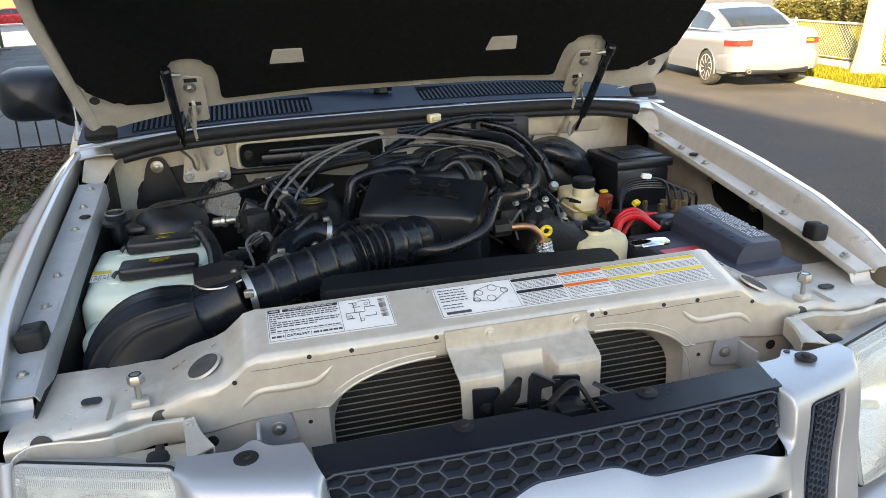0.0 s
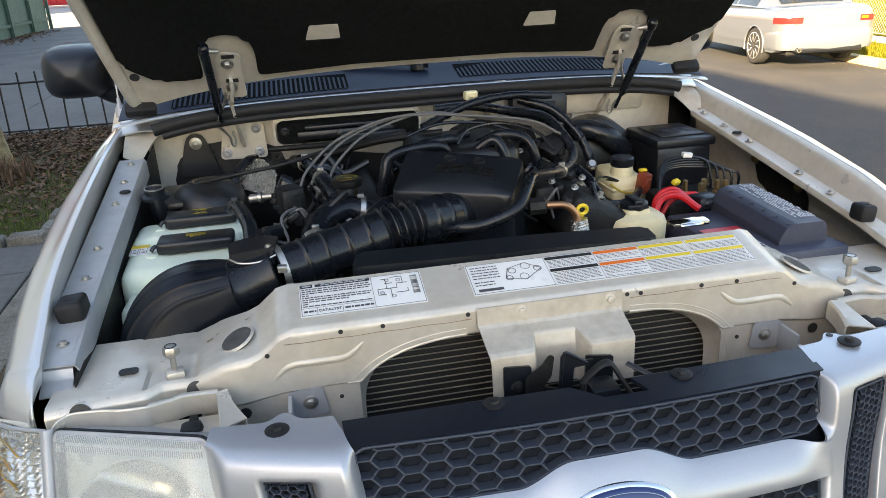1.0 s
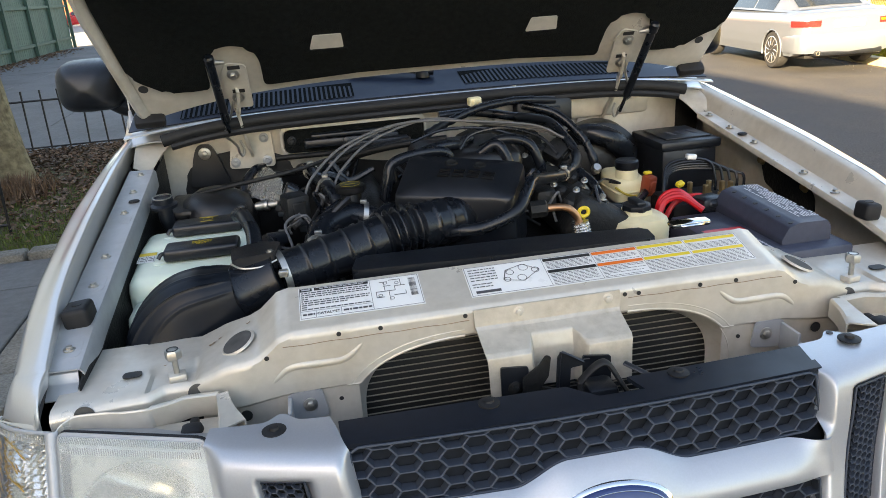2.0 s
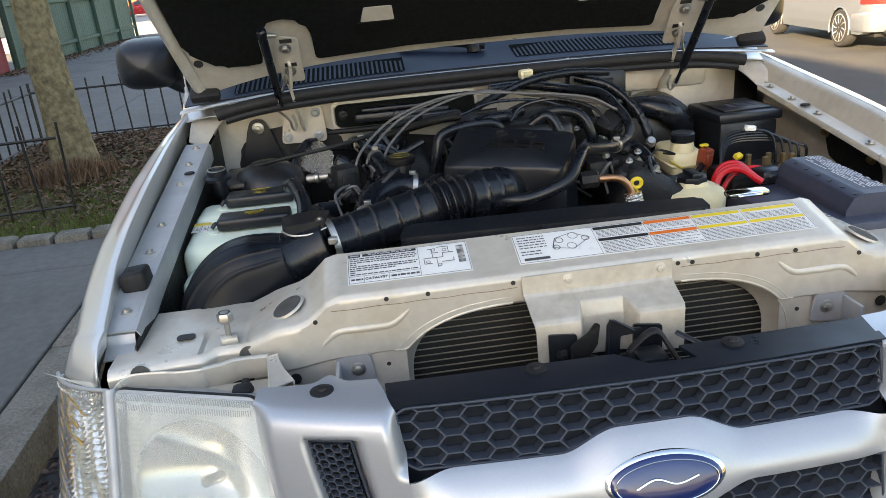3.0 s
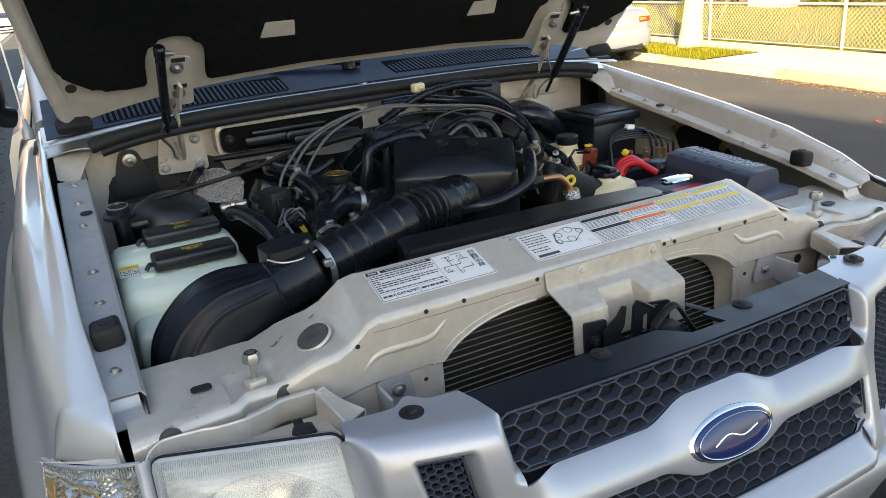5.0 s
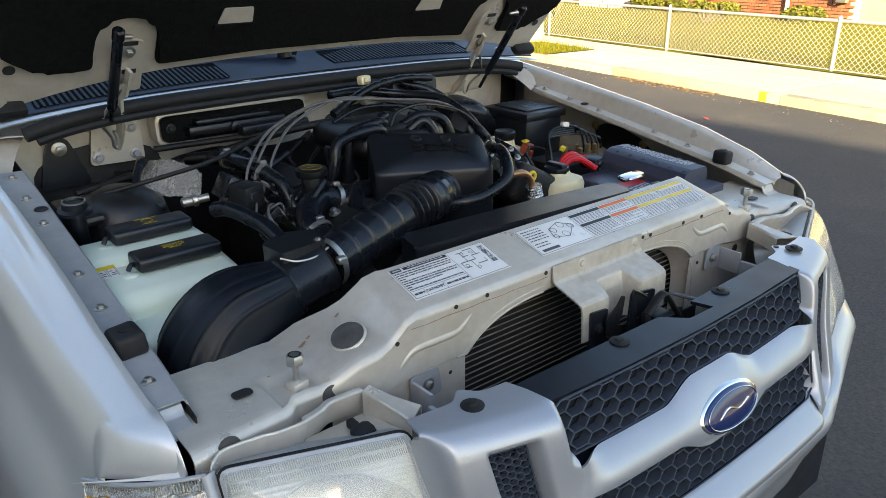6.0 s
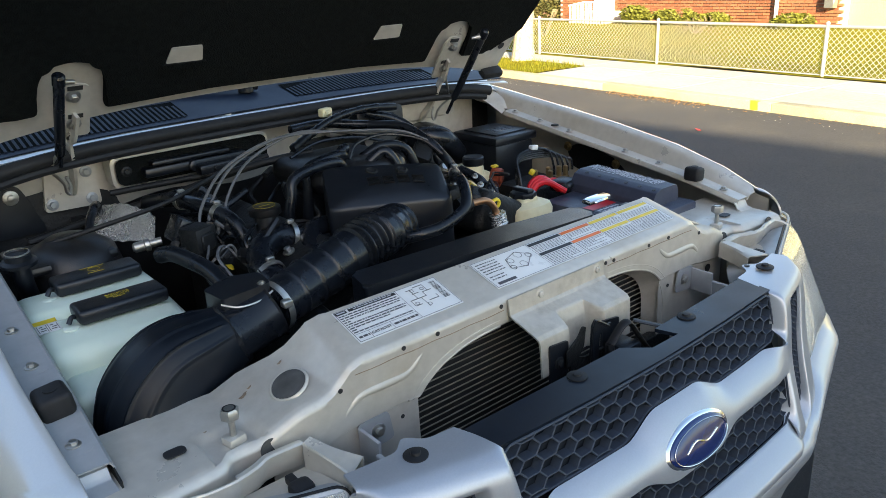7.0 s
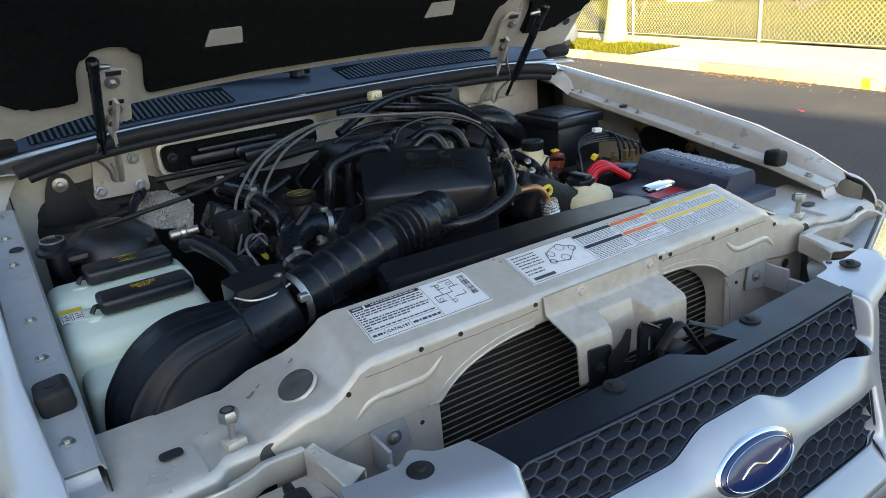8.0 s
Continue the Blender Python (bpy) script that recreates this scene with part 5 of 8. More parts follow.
cowl = part("cowl_panel", sheet(B(), cowl_at, span(-0.76, 0.76, 50), span(0, 1, 12), 0.003), COWL, truck, "dusty black cowl panel with slotted vents, tinted for mirrored sky")
for x0, x1, v0, v1 in ((-0.64, -0.20, 0.05, 0.42), (0.10, 0.56, 0.10, 0.45)):
    n = int((x1 - x0) / 0.0125)
    for i in range(n):
        x = x0 + (i + 0.5) * 0.0125
        t = (x - x0) / (x1 - x0)
        k = 0.5 + 0.5 * math.sin(math.pi * t) if x0 > 0 else blend(t, [0, 0.2, 0.8, 1], [0.85, 1, 0.8, 0.6])
        a, b = cowl_at(x, v0), cowl_at(x, v0 + (v1 - v0) * k)
        bm = B()
        for q in (a, b):
            q.z += 0.003
        prof = [(-0.0028, 0), (0.0028, 0), (0.0022, 0.007), (-0.0022, 0.007)]
        tube(bm, [a, b], 0.004, 4, 1, True, profile=prof)
        part("vent_slat", bm, COWL, cowl, smooth=0)
    # black sheet between the slats, for the shade down in the vent
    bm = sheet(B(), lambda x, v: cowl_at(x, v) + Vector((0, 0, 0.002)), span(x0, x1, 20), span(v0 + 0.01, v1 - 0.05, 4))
    part("vent_shade", bm, FELT_AND_SHADE, cowl)
bm = B()
tube(bm, [cowl_at(-0.20, 0.55) + Vector((0, 0, 0.012)), cowl_at(-0.08, 0.45) + Vector((0, 0, 0.020)), cowl_at(0.0, 0.35) + Vector((0, 0, 0.018)), cowl_at(0.03, 0.33) + Vector((0, 0, 0.015))], 0.011, 8)
lathe(bm, [(0.02, 0), (0.02, 0.018), (0.014, 0.026), (0.004, 0.028)], cowl_at(0.0, 0.35) + Vector((0, 0, 0.0)), n=14)
part("wiper_arm", bm, BLACK, truck, "black wiper arm and cap")

# hood: stands open, leaning forward over the bay
HB, HD, HN = Vector((0, 0.970, 1.258)), Vector((0, -0.6, 0.8)), Vector((0, -0.8, -0.6))


def hood_p(x, v, w=0.0):
    """x across, v up the hood from its rear edge, w out of its underside."""
    return Vector((x, HB.y, HB.z)) + HD * v + HN * w


def hood_edge(v):
    return blend(v, [-0.06, 0.05, 0.25, 0.6, 1.08], [0.725, 0.742, 0.770, 0.795, 0.770])


def hood_rear(x):
    return 0.022 - 0.078 * (abs(x) / 0.72) ** 3


def hood_sheet(w, crown, inset=0.0):
    def fn(a, v):
        half = hood_edge(v) - inset
        x = a * half
        lo = hood_rear(x) + inset * 0.5
        vv = lo + (1.06 - inset - lo) * v
        half = hood_edge(vv) - inset
        return hood_p(a * half, vv, w - crown * (1 - a * a) * 0.5 - crown * 0.4 * math.sin(math.pi * v))
    return fn


bm = sheet(B(), hood_sheet(-0.010, 0.035), span(-1, 1, 40), span(0, 1, 30), -0.003)
hood = part("hood", bm, PAINT, truck, "open hood with a black felt liner underneath")
# beige inner frame: a flange along the edges and rear
bm = sheet(B(), hood_sheet(0.0, 0.012, 0.004), span(-1, 1, 40), span(0, 1, 30), -0.003)
part("hood_frame", bm, PAINT_IN, hood, "beige inner frame")
for s in (-1,):
    bm = sheet(B(), lambda v, k: hood_p(s * (hood_edge(v) - 0.004 - (0.030 if s < 0 else 0.012) * k), v, 0.012 * math.sin(math.pi * min(1, k * 1.1)) + 0.006), span(-0.05, 1.04, 40), span(0, 1, 6), -0.003)
    part("hood_flange", bm, PAINT_IN, hood)
# felt liner with tongues cut for the hinges
def tongue(cx, w, top):
    return [(cx - w, 0.035), (cx - w, top - 0.05), (cx - w * 0.75, top - 0.012), (cx, top), (cx + w * 0.75, top - 0.012), (cx + w, top - 0.05), (cx + w, 0.035)]


poly = [(-0.665, 0.060), (-0.640, 0.040)] + [(-0.60, 0.042)] + tongue(-0.480, 0.062, 0.168) + [(-0.2, 0.055), (0.2, 0.055)] + tongue(0.480, 0.062, 0.168) + [(0.60, 0.042), (0.640, 0.040), (0.665, 0.060), (0.690, 0.078),
       (0.736, 0.10), (0.763, 0.25), (0.788, 0.60), (0.772, 1.0), (0.72, 1.03), (-0.70, 1.0), (-0.745, 0.90), (-0.735, 0.30), (-0.712, 0.10), (-0.69, 0.078)]
bm = prism(B(), rounded(poly, 0.016, 3), lambda u, v, w: hood_p(u, v, w), 0.014)
top = [e for e in bm.edges if all((v.co - HB).dot(HN) > 0.013 for v in e.verts)]
bmesh.ops.bevel(bm, geom=top, offset=0.006, segments=2, affect="EDGES")
liner = part("hood_liner", bm, FELT_AND_SHADE, hood, "black felt sound liner")
for cx in (-0.262, 0.250):
    bm = B()
    prism(bm, rounded([(cx - 0.040, 0.139), (cx + 0.038, 0.139), (cx + 0.034, 0.178), (cx - 0.030, 0.178)], 0.004), lambda u, v, w: hood_p(u, v, 0.0146 + w), 0.002)
    part("liner_window", bm, PAINT_IN, liner, "beige panel seen through a cut-out")
    bm = B()
    prism(bm, rounded([(cx - 0.048, 0.126), (cx + 0.047, 0.126), (cx + 0.046, 0.139), (cx - 0.047, 0.139)], 0.005), lambda u, v, w: hood_p(u, v, 0.0145 + w), 0.006)
    part("liner_fold", bm, FELT_AND_SHADE, liner)
for s in (-1, 1):
    bm = B()
    lathe(bm, [(0.011, 0), (0.011, 0.0012)], hood_p(s * 0.690, 0.058, 0.010), HN, 16)
    part("hole_shade", bm, PRINT_AND_SHADE, hood)
    bm = B()
    box(bm, -0.036, 0.036, -0.018, 0.018, -0.012, 0.012, 0.008, 2, Matrix.Translation(hood_p(s * 0.700, -0.040, 0.012)) @ pose(0, 0, 0, 38, 0, s * -8))
    part("edge_seal", bm, RUBBER, hood)
    # hinge: plate on the hood, bent arm, foot on the firewall
    c = s * 0.478
    bm = prism(B(), rounded([(c - 0.027, -0.015), (c + 0.027, -0.015), (c + 0.027, 0.115), (c - 0.015, 0.125), (c - 0.030, 0.10)], 0.01), lambda u, v, w: hood_p(u, v, 0.018 + w), 0.005)
    hinge = part("hood_hinge", bm, PAINT_IN, truck, "beige steel hood hinge")
    for v in (0.020, 0.092):
        part("bolt", hexbolt(B(), hood_p(c + s * 0.004, v, 0.023), 0.0085, 0.012, HN), STEEL, hinge)
        bm = B()
        box(bm, -0.014, 0.014, -0.005, 0.005, -0.001, 0.001, 0, 1, Matrix.Translation(hood_p(c, v + 0.02, 0.0236)) @ pose(0, 0, 0, -53, 0, 0))
        part("hole_shade", bm, PRINT_AND_SHADE, hinge)
    bm = B()
    prof = [(-0.0035, -0.010), (0.0035, -0.010), (0.0035, 0.010), (-0.0035, 0.010)]
    tube(bm, [hood_p(c + s * 0.002, 0.05, 0.030), hood_p(c + s * 0.010, -0.015, 0.032), Vector((c + s * 0.015, 0.962, 1.235)), Vector((c + s * 0.011, 1.002, 1.168)), Vector((c + s * 0.007, 1.040, 1.125)), Vector((c + s * 0.006, 1.076, 1.095))], 0.01, 4, 6, True, profile=prof)
    part("hinge_arm", bm, PAINT_IN, hinge)
    bm = B()
    prism(bm, rounded([(c - 0.068, 1.058), (c + 0.052, 1.055), (c + 0.050, 1.148), (c - 0.052, 1.150)], 0.012), lambda u, v, w: Vector((u, 1.093 - w, v)), 0.012)
    part("hinge_foot", bm, PAINT_IN, hinge)
    for dx, z in ((-0.050, 1.074), (0.032, 1.072), (0.030, 1.133)):
        part("bolt", hexbolt(B(), (c + dx, 1.081, z), 0.0075, 0.011, (0, -1, 0)), RAIL, hinge)
    bm = B()
    tube(bm, [(c + s * 0.018, 0.945, 1.262), (c + s * 0.028, 0.962, 1.222), (c + s * 0.050, 0.980, 1.182), (c + s * 0.053, 0.986, 1.162), (c + s * 0.042, 1.002, 1.146), (c + s * 0.031, 1.012, 1.128), (c + s * 0.029, 1.018, 1.110), (c + s * 0.022, 1.022, 1.104), (c + s * 0.018, 1.022, 1.122), (c + s * 0.024, 1.020, 1.142)], 0.0034, 7)
    part("spring_wire", bm, STEEL, hinge)
    if s < 0:
        a, b = Vector((-0.520, 0.818, 1.350)), Vector((-0.519, 0.943, 1.200))
        foot = Vector((-0.518, 0.962, 1.176))
    else:
        a, b = Vector((0.500, 0.800, 1.340)), Vector((0.482, 0.905, 1.175))
        foot = Vector((0.477, 0.930, 1.135))
    bm = B()
    tube(bm, [a, b], lambda t: 0.0100 if 0.03 < t < 0.97 else 0.007, 14, 1)
    lathe(bm, [(0.0115, 0), (0.0115, 0.02), (0.008, 0.024)], a, a - b, 12)
    strut = part("gas_strut", bm, HOSE, truck, "black gas strut")
    bm = B()
    tube(bm, [b, foot], 0.0045, 10, 1)
    part("rod", bm, HOSE, strut)
    bm = B()
    lathe(bm, [(0.007, 0), (0.010, 0.006), (0.006, 0.014), (0.004, 0.03)], a + Vector((0, 0, 0.004)), (-s, 0.3, -0.1), 12)
    part("ball_stud", bm, STEEL, strut)

# ---- cab, doors, bed, wheels ----
CAB = [(1.30, 1.285, 0.715), (1.45, 1.43, 0.70), (1.60, 1.57, 0.68), (1.74, 1.68, 0.655), (1.83, 1.725, 0.64)]
bm = sheet(B(), lambda a, t: Vector((a * blend(t, range(5), [c[2] for c in CAB]), blend(t, range(5), [c[0] for c in CAB]) + 0.05 * (1 - a * a), blend(t, range(5), [c[1] for c in CAB]))), span(-1, 1, 14), span(0, 4, 8), 0.004)
part("windshield", bm, DARKGLASS, truck, "raked windshield")
for s in (-1, 1):
    bm = B()
    tube(bm, [(s * 0.755, 1.24, 1.19), (s * 0.735, 1.44, 1.43), (s * 0.69, 1.74, 1.69), (s * 0.66, 1.90, 1.735)], 0.03, 10)
    part("windshield_pillar", bm, PAINT, truck)

    def door_at(y, v):
        return Vector((s * blend(v, [0, 0.1, 0.5, 0.9, 1.0], [0.862, 0.876, 0.878, 0.838, 0.800]), y, blend(v, [0, 0.1, 0.5, 0.9, 1.0], [0.42, 0.50, 0.82, 1.14, 1.165])))

    for y0, y1 in ((1.37, 2.43), (2.44, 3.25)):
        door = part("door", sheet(B(), door_at, span(y0, y1, 16), span(0, 1, 14), 0.02), PAINT, truck)
        bm = B()
        box(bm, s * 0.868 - 0.012, s * 0.868 + 0.012, y1 - 0.22, y1 - 0.08, 1.02, 1.05, 0.008)
        part("handle", bm, BLACK, door)
        top = [1.70, 1.715] if y0 < 2 else [1.715, 1.68]
        bm = sheet(B(), lambda y, v: Vector((s * (0.798 - 0.150 * v), y + (0.36 * v if y < 1.7 else 0), 1.165 + (blend(y, [y0, y1], top) - 1.165) * v)), span(y0 + 0.04, y1 - 0.03, 8), span(0, 1, 6), 0.004)
        part("side_window", bm, DARKGLASS, door)
    bm = B()
    box(bm, s * 0.85 - 0.03, s * 0.85 + 0.03, 0.98, 3.3, 0.36, 0.45, 0.015)
    part("sill", bm, PAINT, truck)
bm = sheet(B(), lambda x, y: Vector((x * blend(y, [1.80, 2.2, 3.2, 3.3], [0.645, 0.66, 0.64, 0.62]), y, blend(y, [1.80, 2.0, 2.6, 3.2, 3.3], [1.715, 1.745, 1.76, 1.72, 1.70]) - 0.03 * x * x)), span(-1, 1, 12), span(1.80, 3.3, 16), 0.02)
part("roof", bm, PAINT, truck)
bm = B()
sheet(bm, lambda x, z: Vector((x * 0.84, 3.29 - 0.05 * (z - 1), z)), span(-1, 1, 6), span(0.42, 1.70, 6), 0.02)
part("cab_back", bm, PAINT, truck)
bm = B()
box(bm, -0.90, -0.82, 3.32, 4.55, 0.46, 1.12, 0.03)
box(bm, 0.82, 0.90, 3.32, 4.55, 0.46, 1.12, 0.03)
box(bm, -0.86, 0.86, 4.50, 4.57, 0.50, 1.10, 0.02)
box(bm, -0.85, 0.85, 3.32, 4.52, 0.55, 0.62, 0.01)
part("cargo_bed", bm, PAINT, truck)
bm = B()
box(bm, -0.80, 0.80, 1.08, 3.28, 0.38, 0.48, 0.02)
box(bm, -0.80, 0.80, 1.10, 1.30, 0.48, 1.16, 0.02)
part("floor_pan", bm, GRIME, truck)
for s in (-1, 1):
    for y in (0.62, 3.75):
        bm = B()
        lathe(bm, [(0.24, -0.115), (0.34, -0.11), (0.365, -0.06), (0.368, 0.06), (0.34, 0.11), (0.24, 0.115)], (s * 0.76, y, 0.368), (s, 0, 0), 40)
        wheel = part("wheel", bm, TYRE, truck)
        bm = B()
        lathe(bm, [(0.235, 0.06), (0.235, 0.118), (0.21, 0.11), (0.19, 0.075), (0.06, 0.09), (0.03, 0.10)], (s * 0.76, y, 0.368), (s, 0, 0), 30)
        part("rim", bm, ALLOY, wheel)
    # wheel well liner
    bm = sheet(B(), lambda t, w: Vector((s * (0.70 + 0.19 * w), 0.62 - 0.41 * math.cos(t), 0.40 + 0.41 * math.sin(t))), span(0, math.pi, 20), span(0, 1, 3), 0.004)
    part("wheel_liner", bm, GRIME, truck)
# door mirrors and antenna
for s in (-1, 1):
    bm = B()
    prof = []
    for t in span(0, 1, 10):
        w = 0.080 * (1 - (1 - t) ** 3) ** 0.6 + 0.006
        hgt = 0.066 * (1 - (1 - t) ** 3) ** 0.5 + 0.006
        prof.append([Vector((s * 0.930 + math.copysign(abs(math.cos(k)) ** 0.55, math.cos(k)) * (w + 0.006), 1.325 + 0.125 * t, 1.266 + math.copysign(abs(math.sin(k)) ** 0.6, math.sin(k)) * hgt + 0.008 * t)) for k in span(0, 2 * math.pi, 28)[:-1]])
    loft(bm, prof)
    mirror = part("door_mirror", bm, BLACK, truck, "black plastic door mirror")
    bm = B()
    tube(bm, [(s * 0.90, 1.43, 1.235), (s * 0.86, 1.44, 1.205), (s * 0.835, 1.45, 1.195)], 0.034, 10, squash=0.8)
    part("mirror_foot", bm, BLACK, mirror)
bm = B()
lathe(bm, [(0.014, 0), (0.013, 0.02), (0.006, 0.035), (0.004, 0.05)], (-0.800, 1.235, 1.165), (-0.05, 0.25, 1), 12)
base = part("antenna", bm, RAIL, truck, "thin steel antenna on the fender")
bm = B()
tube(bm, [(-0.802, 1.248, 1.21), (-0.835, 1.45, 1.95)], 0.0022, 6, 1)
part("mast", bm, STEEL, base)

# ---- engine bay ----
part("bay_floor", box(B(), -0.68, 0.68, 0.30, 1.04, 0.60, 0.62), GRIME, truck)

engine = thing("engine", (0, 0.62, 0.62), "black engine under a moulded plastic cover", "engine")
bm = B()
box(bm, -0.30, 0.30, 0.38, 1.0, 0.63, 0.93, 0.04)
part("engine_block", bm, GRIME, engine)
for s in (-1, 1):
    bm = B()
    box(bm, -0.07, 0.07, -0.24, 0.24, -0.05, 0.05, 0.022, 3, pose(s * 0.235, 0.70, 0.985, 0, s * 28, 0))
    cover = part("valve_cover", bm, GRIME, engine)
    for y in (0.52, 0.62, 0.74, 0.86):
        part("bolt", hexbolt(B(), (s * 0.262, y, 1.030), 0.007, 0.012, (s * 0.4, 0, 1)), STEEL, cover)
# plastic cover, set askew, with a sharp front edge
FL, FR, BL_, BR_ = Vector((-0.178, 0.500, 1.092)), Vector((0.035, 0.395, 1.090)), Vector((-0.125, 0.605, 1.150)), Vector((0.092, 0.505, 1.134))


def cover_at(u, v):
    p = (FL * (1 - u) + FR * u) * (1 - v) + (BL_ * (1 - u) + BR_ * u) * v
    e = min(u, 1 - u, v, 1 - v)
    p.z += 0.012 * math.sin(math.pi * u) * math.sin(math.pi * min(1, v + 0.2))
    return p


bm = B()
ring = rounded([(0, 0), (1, 0), (1, 1), (0, 1)], 0.13, 7)
rings = []
for grow, drop in ((1.03, 0.140), (1.024, 0.060), (1.018, 0.012), (1.013, 0.005), (1.003, 0.001), (0.97, -0.001), (0.7, -0.004), (0.35, -0.006)):
    rings.append([cover_at(0.5 + (u - 0.5) * grow, 0.5 + (v - 0.5) * grow) - Vector((0, 0, drop)) for u, v in ring])
loft(bm, rings)
ecov = part("engine_cover", bm, BLACK, engine, "black moulded engine cover with raised lettering")
for u, v in ((0.40, 0.76), (0.65, 0.72)):
    bm = B()
    lathe(bm, [(0.013, 0), (0.013, 0.003), (0.010, 0.004), (0.006, 0.002)], cover_at(u, v) + Vector((0, 0, 0.006)), (0.05, -0.3, 1), 14)
    part("cover_nut", bm, GRIME, ecov)
for i in range(4):
    for row, (v0, v1) in enumerate(((0.30, 0.36), (0.39, 0.41), (0.46, 0.50))):
        u0 = 0.34 + i * 0.125
        bm = B()
        pts = [cover_at(u0 + (0.0 if row != 1 or i % 2 else 0.03), v0), cover_at(u0 + 0.095, v0), cover_at(u0 + 0.095, v1), cover_at(u0, v1)]
        bm.faces.new([bm.verts.new(q + Vector((0, 0, 0.0100))) for q in pts])
        thicken(bm, 0.003)
        part("raised_bar", bm, DUSTY, ecov, smooth=0)
# intake runners
for i, (x0, x1) in enumerate(((-0.15, -0.05), (-0.09, 0.0), (0.02, 0.04), (0.09, 0.07), (0.16, 0.10))):
    bm = B()
    tube(bm, [(x0 * 1.25, 0.66 + 0.05 * (i % 3), 1.02), (x0 * 1.15, 0.66 + 0.05 * (i % 3), 1.085), (x0, 0.67 + 0.05 * (i % 3), 1.125), (x1, 0.68 + 0.05 * (i % 3), 1.135), (x1 * 0.3, 0.69 + 0.05 * (i % 3), 1.100)], 0.012, 12)
    part("intake_runner", bm, HOSE, engine)
bm = B()
box(bm, -0.10, 0.14, 0.66, 0.90, 1.06, 1.125, 0.03, 3)
part("plenum", bm, DUSTY, engine)
# oil filler
bm = B()
lathe(bm, [(0.020, 0), (0.022, 0.045), (0.020, 0.05)], (-0.256, 0.612, 1.034), n=16)
lathe(bm, [(0.030, 0.05), (0.032, 0.053), (0.032, 0.064), (0.026, 0.067)], (-0.256, 0.612, 1.034), n=10)
cap = part("oil_filler_cap", bm, DUSTY, engine, "black oil cap with a yellow ring")
bm = B()
tube(bm, [Vector((-0.256 + 0.021 * math.cos(t), 0.612 + 0.021 * math.sin(t), 1.1015)) for t in span(0, 2 * math.pi, 24)], 0.0004, 5, 1)
box(bm, -0.267, -0.245, 0.6110, 0.6120, 1.1012, 1.1018)
part("cap_print", bm, PRINT_Y, cap)
# belt drive side: pulleys and dark brackets low in front
for x, z, r in ((0.10, 0.92, 0.055), (-0.02, 0.90, 0.07), (-0.20, 0.93, 0.055), (0.20, 0.88, 0.05)):
    bm = B()
    lathe(bm, [(r * 0.9, -0.012), (r, -0.010), (r * 0.9, 0), (r, 0.010), (r * 0.9, 0.012), (r * 0.4, 0.008)], (x, 0.355, z), (0, -1, 0), 28)
    part("pulley", bm, GRIME, engine)
# throttle body and brackets at the right of the cover
bm = B()
box(bm, 0.115, 0.16, 0.50, 0.56, 1.02, 1.07, 0.012)
part("throttle_body", bm, GRIME, engine)
for i in range(7):
    a = random.Random(i).uniform
    bm = B()
    box(bm, -0.014 - a(0, 0.012), 0.014 + a(0, 0.012), -0.012, 0.012 + a(0, 0.012), -0.010, 0.010 + a(0, 0.012), 0.006, 1, pose(0.12 + a(0, 0.14), 0.50 + 0.06 * i, 1.03 + a(-0.02, 0.05), a(-30, 30), a(-30, 30), a(0, 90)))
    part("bracket", bm, GRIME, engine)
bm = B()
tube(bm, [(0.085, 0.435, 1.053), (0.112, 0.428, 1.055), (0.148, 0.425, 1.053), (0.168, 0.424, 1.038), (0.177, 0.421, 1.015), (0.180, 0.418, 0.985)], 0.0075, 10)
part("metal_pipe", bm, COPPER, engine, "brown copper pipe")
bm = B()
tube(bm, [(0.177, 0.421, 1.021), (0.181, 0.418, 0.990), (0.183, 0.415, 0.94)], lambda t: 0.018 + 0.0018 * math.sin(t * 90), 14, 10)
part("braided_sleeve", bm, FOIL, engine, "braided metal sleeve")
bm = B()
tube(bm, [Vector((0.192 + 0.010 * math.cos(t), 0.44, 1.034 + 0.009 * math.sin(t))) for t in span(0, 2 * math.pi, 18)], 0.004, 7, 1)
tube(bm, [(0.192, 0.44, 1.025), (0.192, 0.445, 0.96)], 0.003, 6, 1)
part("dipstick", bm, YELLOW, engine, "yellow dipstick loop")
bm = B()
lathe(bm, [(0.018, 0), (0.018, 0.03), (0.014, 0.034)], (0.080, 0.436, 1.053), (1, -0.1, 0.05), 8)
part("union_nut", bm, GRIME, engine)

# clean-air tube: cuff, accordion, ribs
TUBE = smooth_path([(-0.405, 0.322, 1.028), (-0.33, 0.345, 1.036), (-0.25, 0.368, 1.048), (-0.175, 0.386, 1.060), (-0.120, 0.404, 1.060), (-0.078, 0.432, 1.054), (-0.050, 0.468, 1.045)], 14)
intake = thing("air_intake_tube", (-0.2, 0.36, 1.0), "ribbed black rubber air intake tube", "intake tube")


def tube_r(t):
    r = 0.0385 + 0.0045 * math.sin(t * 2.4)
    if 0.50 < t < 0.68:
        r += 0.0052 * math.sin((t - 0.50) / 0.18 * 2 * math.pi * 5)
    for c in (0.12, 0.22, 0.32, 0.42, 0.735, 0.80, 0.87, 0.945):
        r += 0.0030 * math.exp(-((t - c) / 0.007) ** 2)
    return r


bm = tube(B(), TUBE, tube_r, 26, 3)
part("rubber_tube", bm, HOSE, intake)
bm = B()
tube(bm, [TUBE[0] + Vector((0.002, 0.0005, 0)), TUBE[2]], 0.0435, 28, 1, False)
tube(bm, [TUBE[2], TUBE[0]], 0.0425, 28, 1, False)
clamp = part("hose_clamp", bm, STEEL, intake, "steel hose clamp")
bm = B()
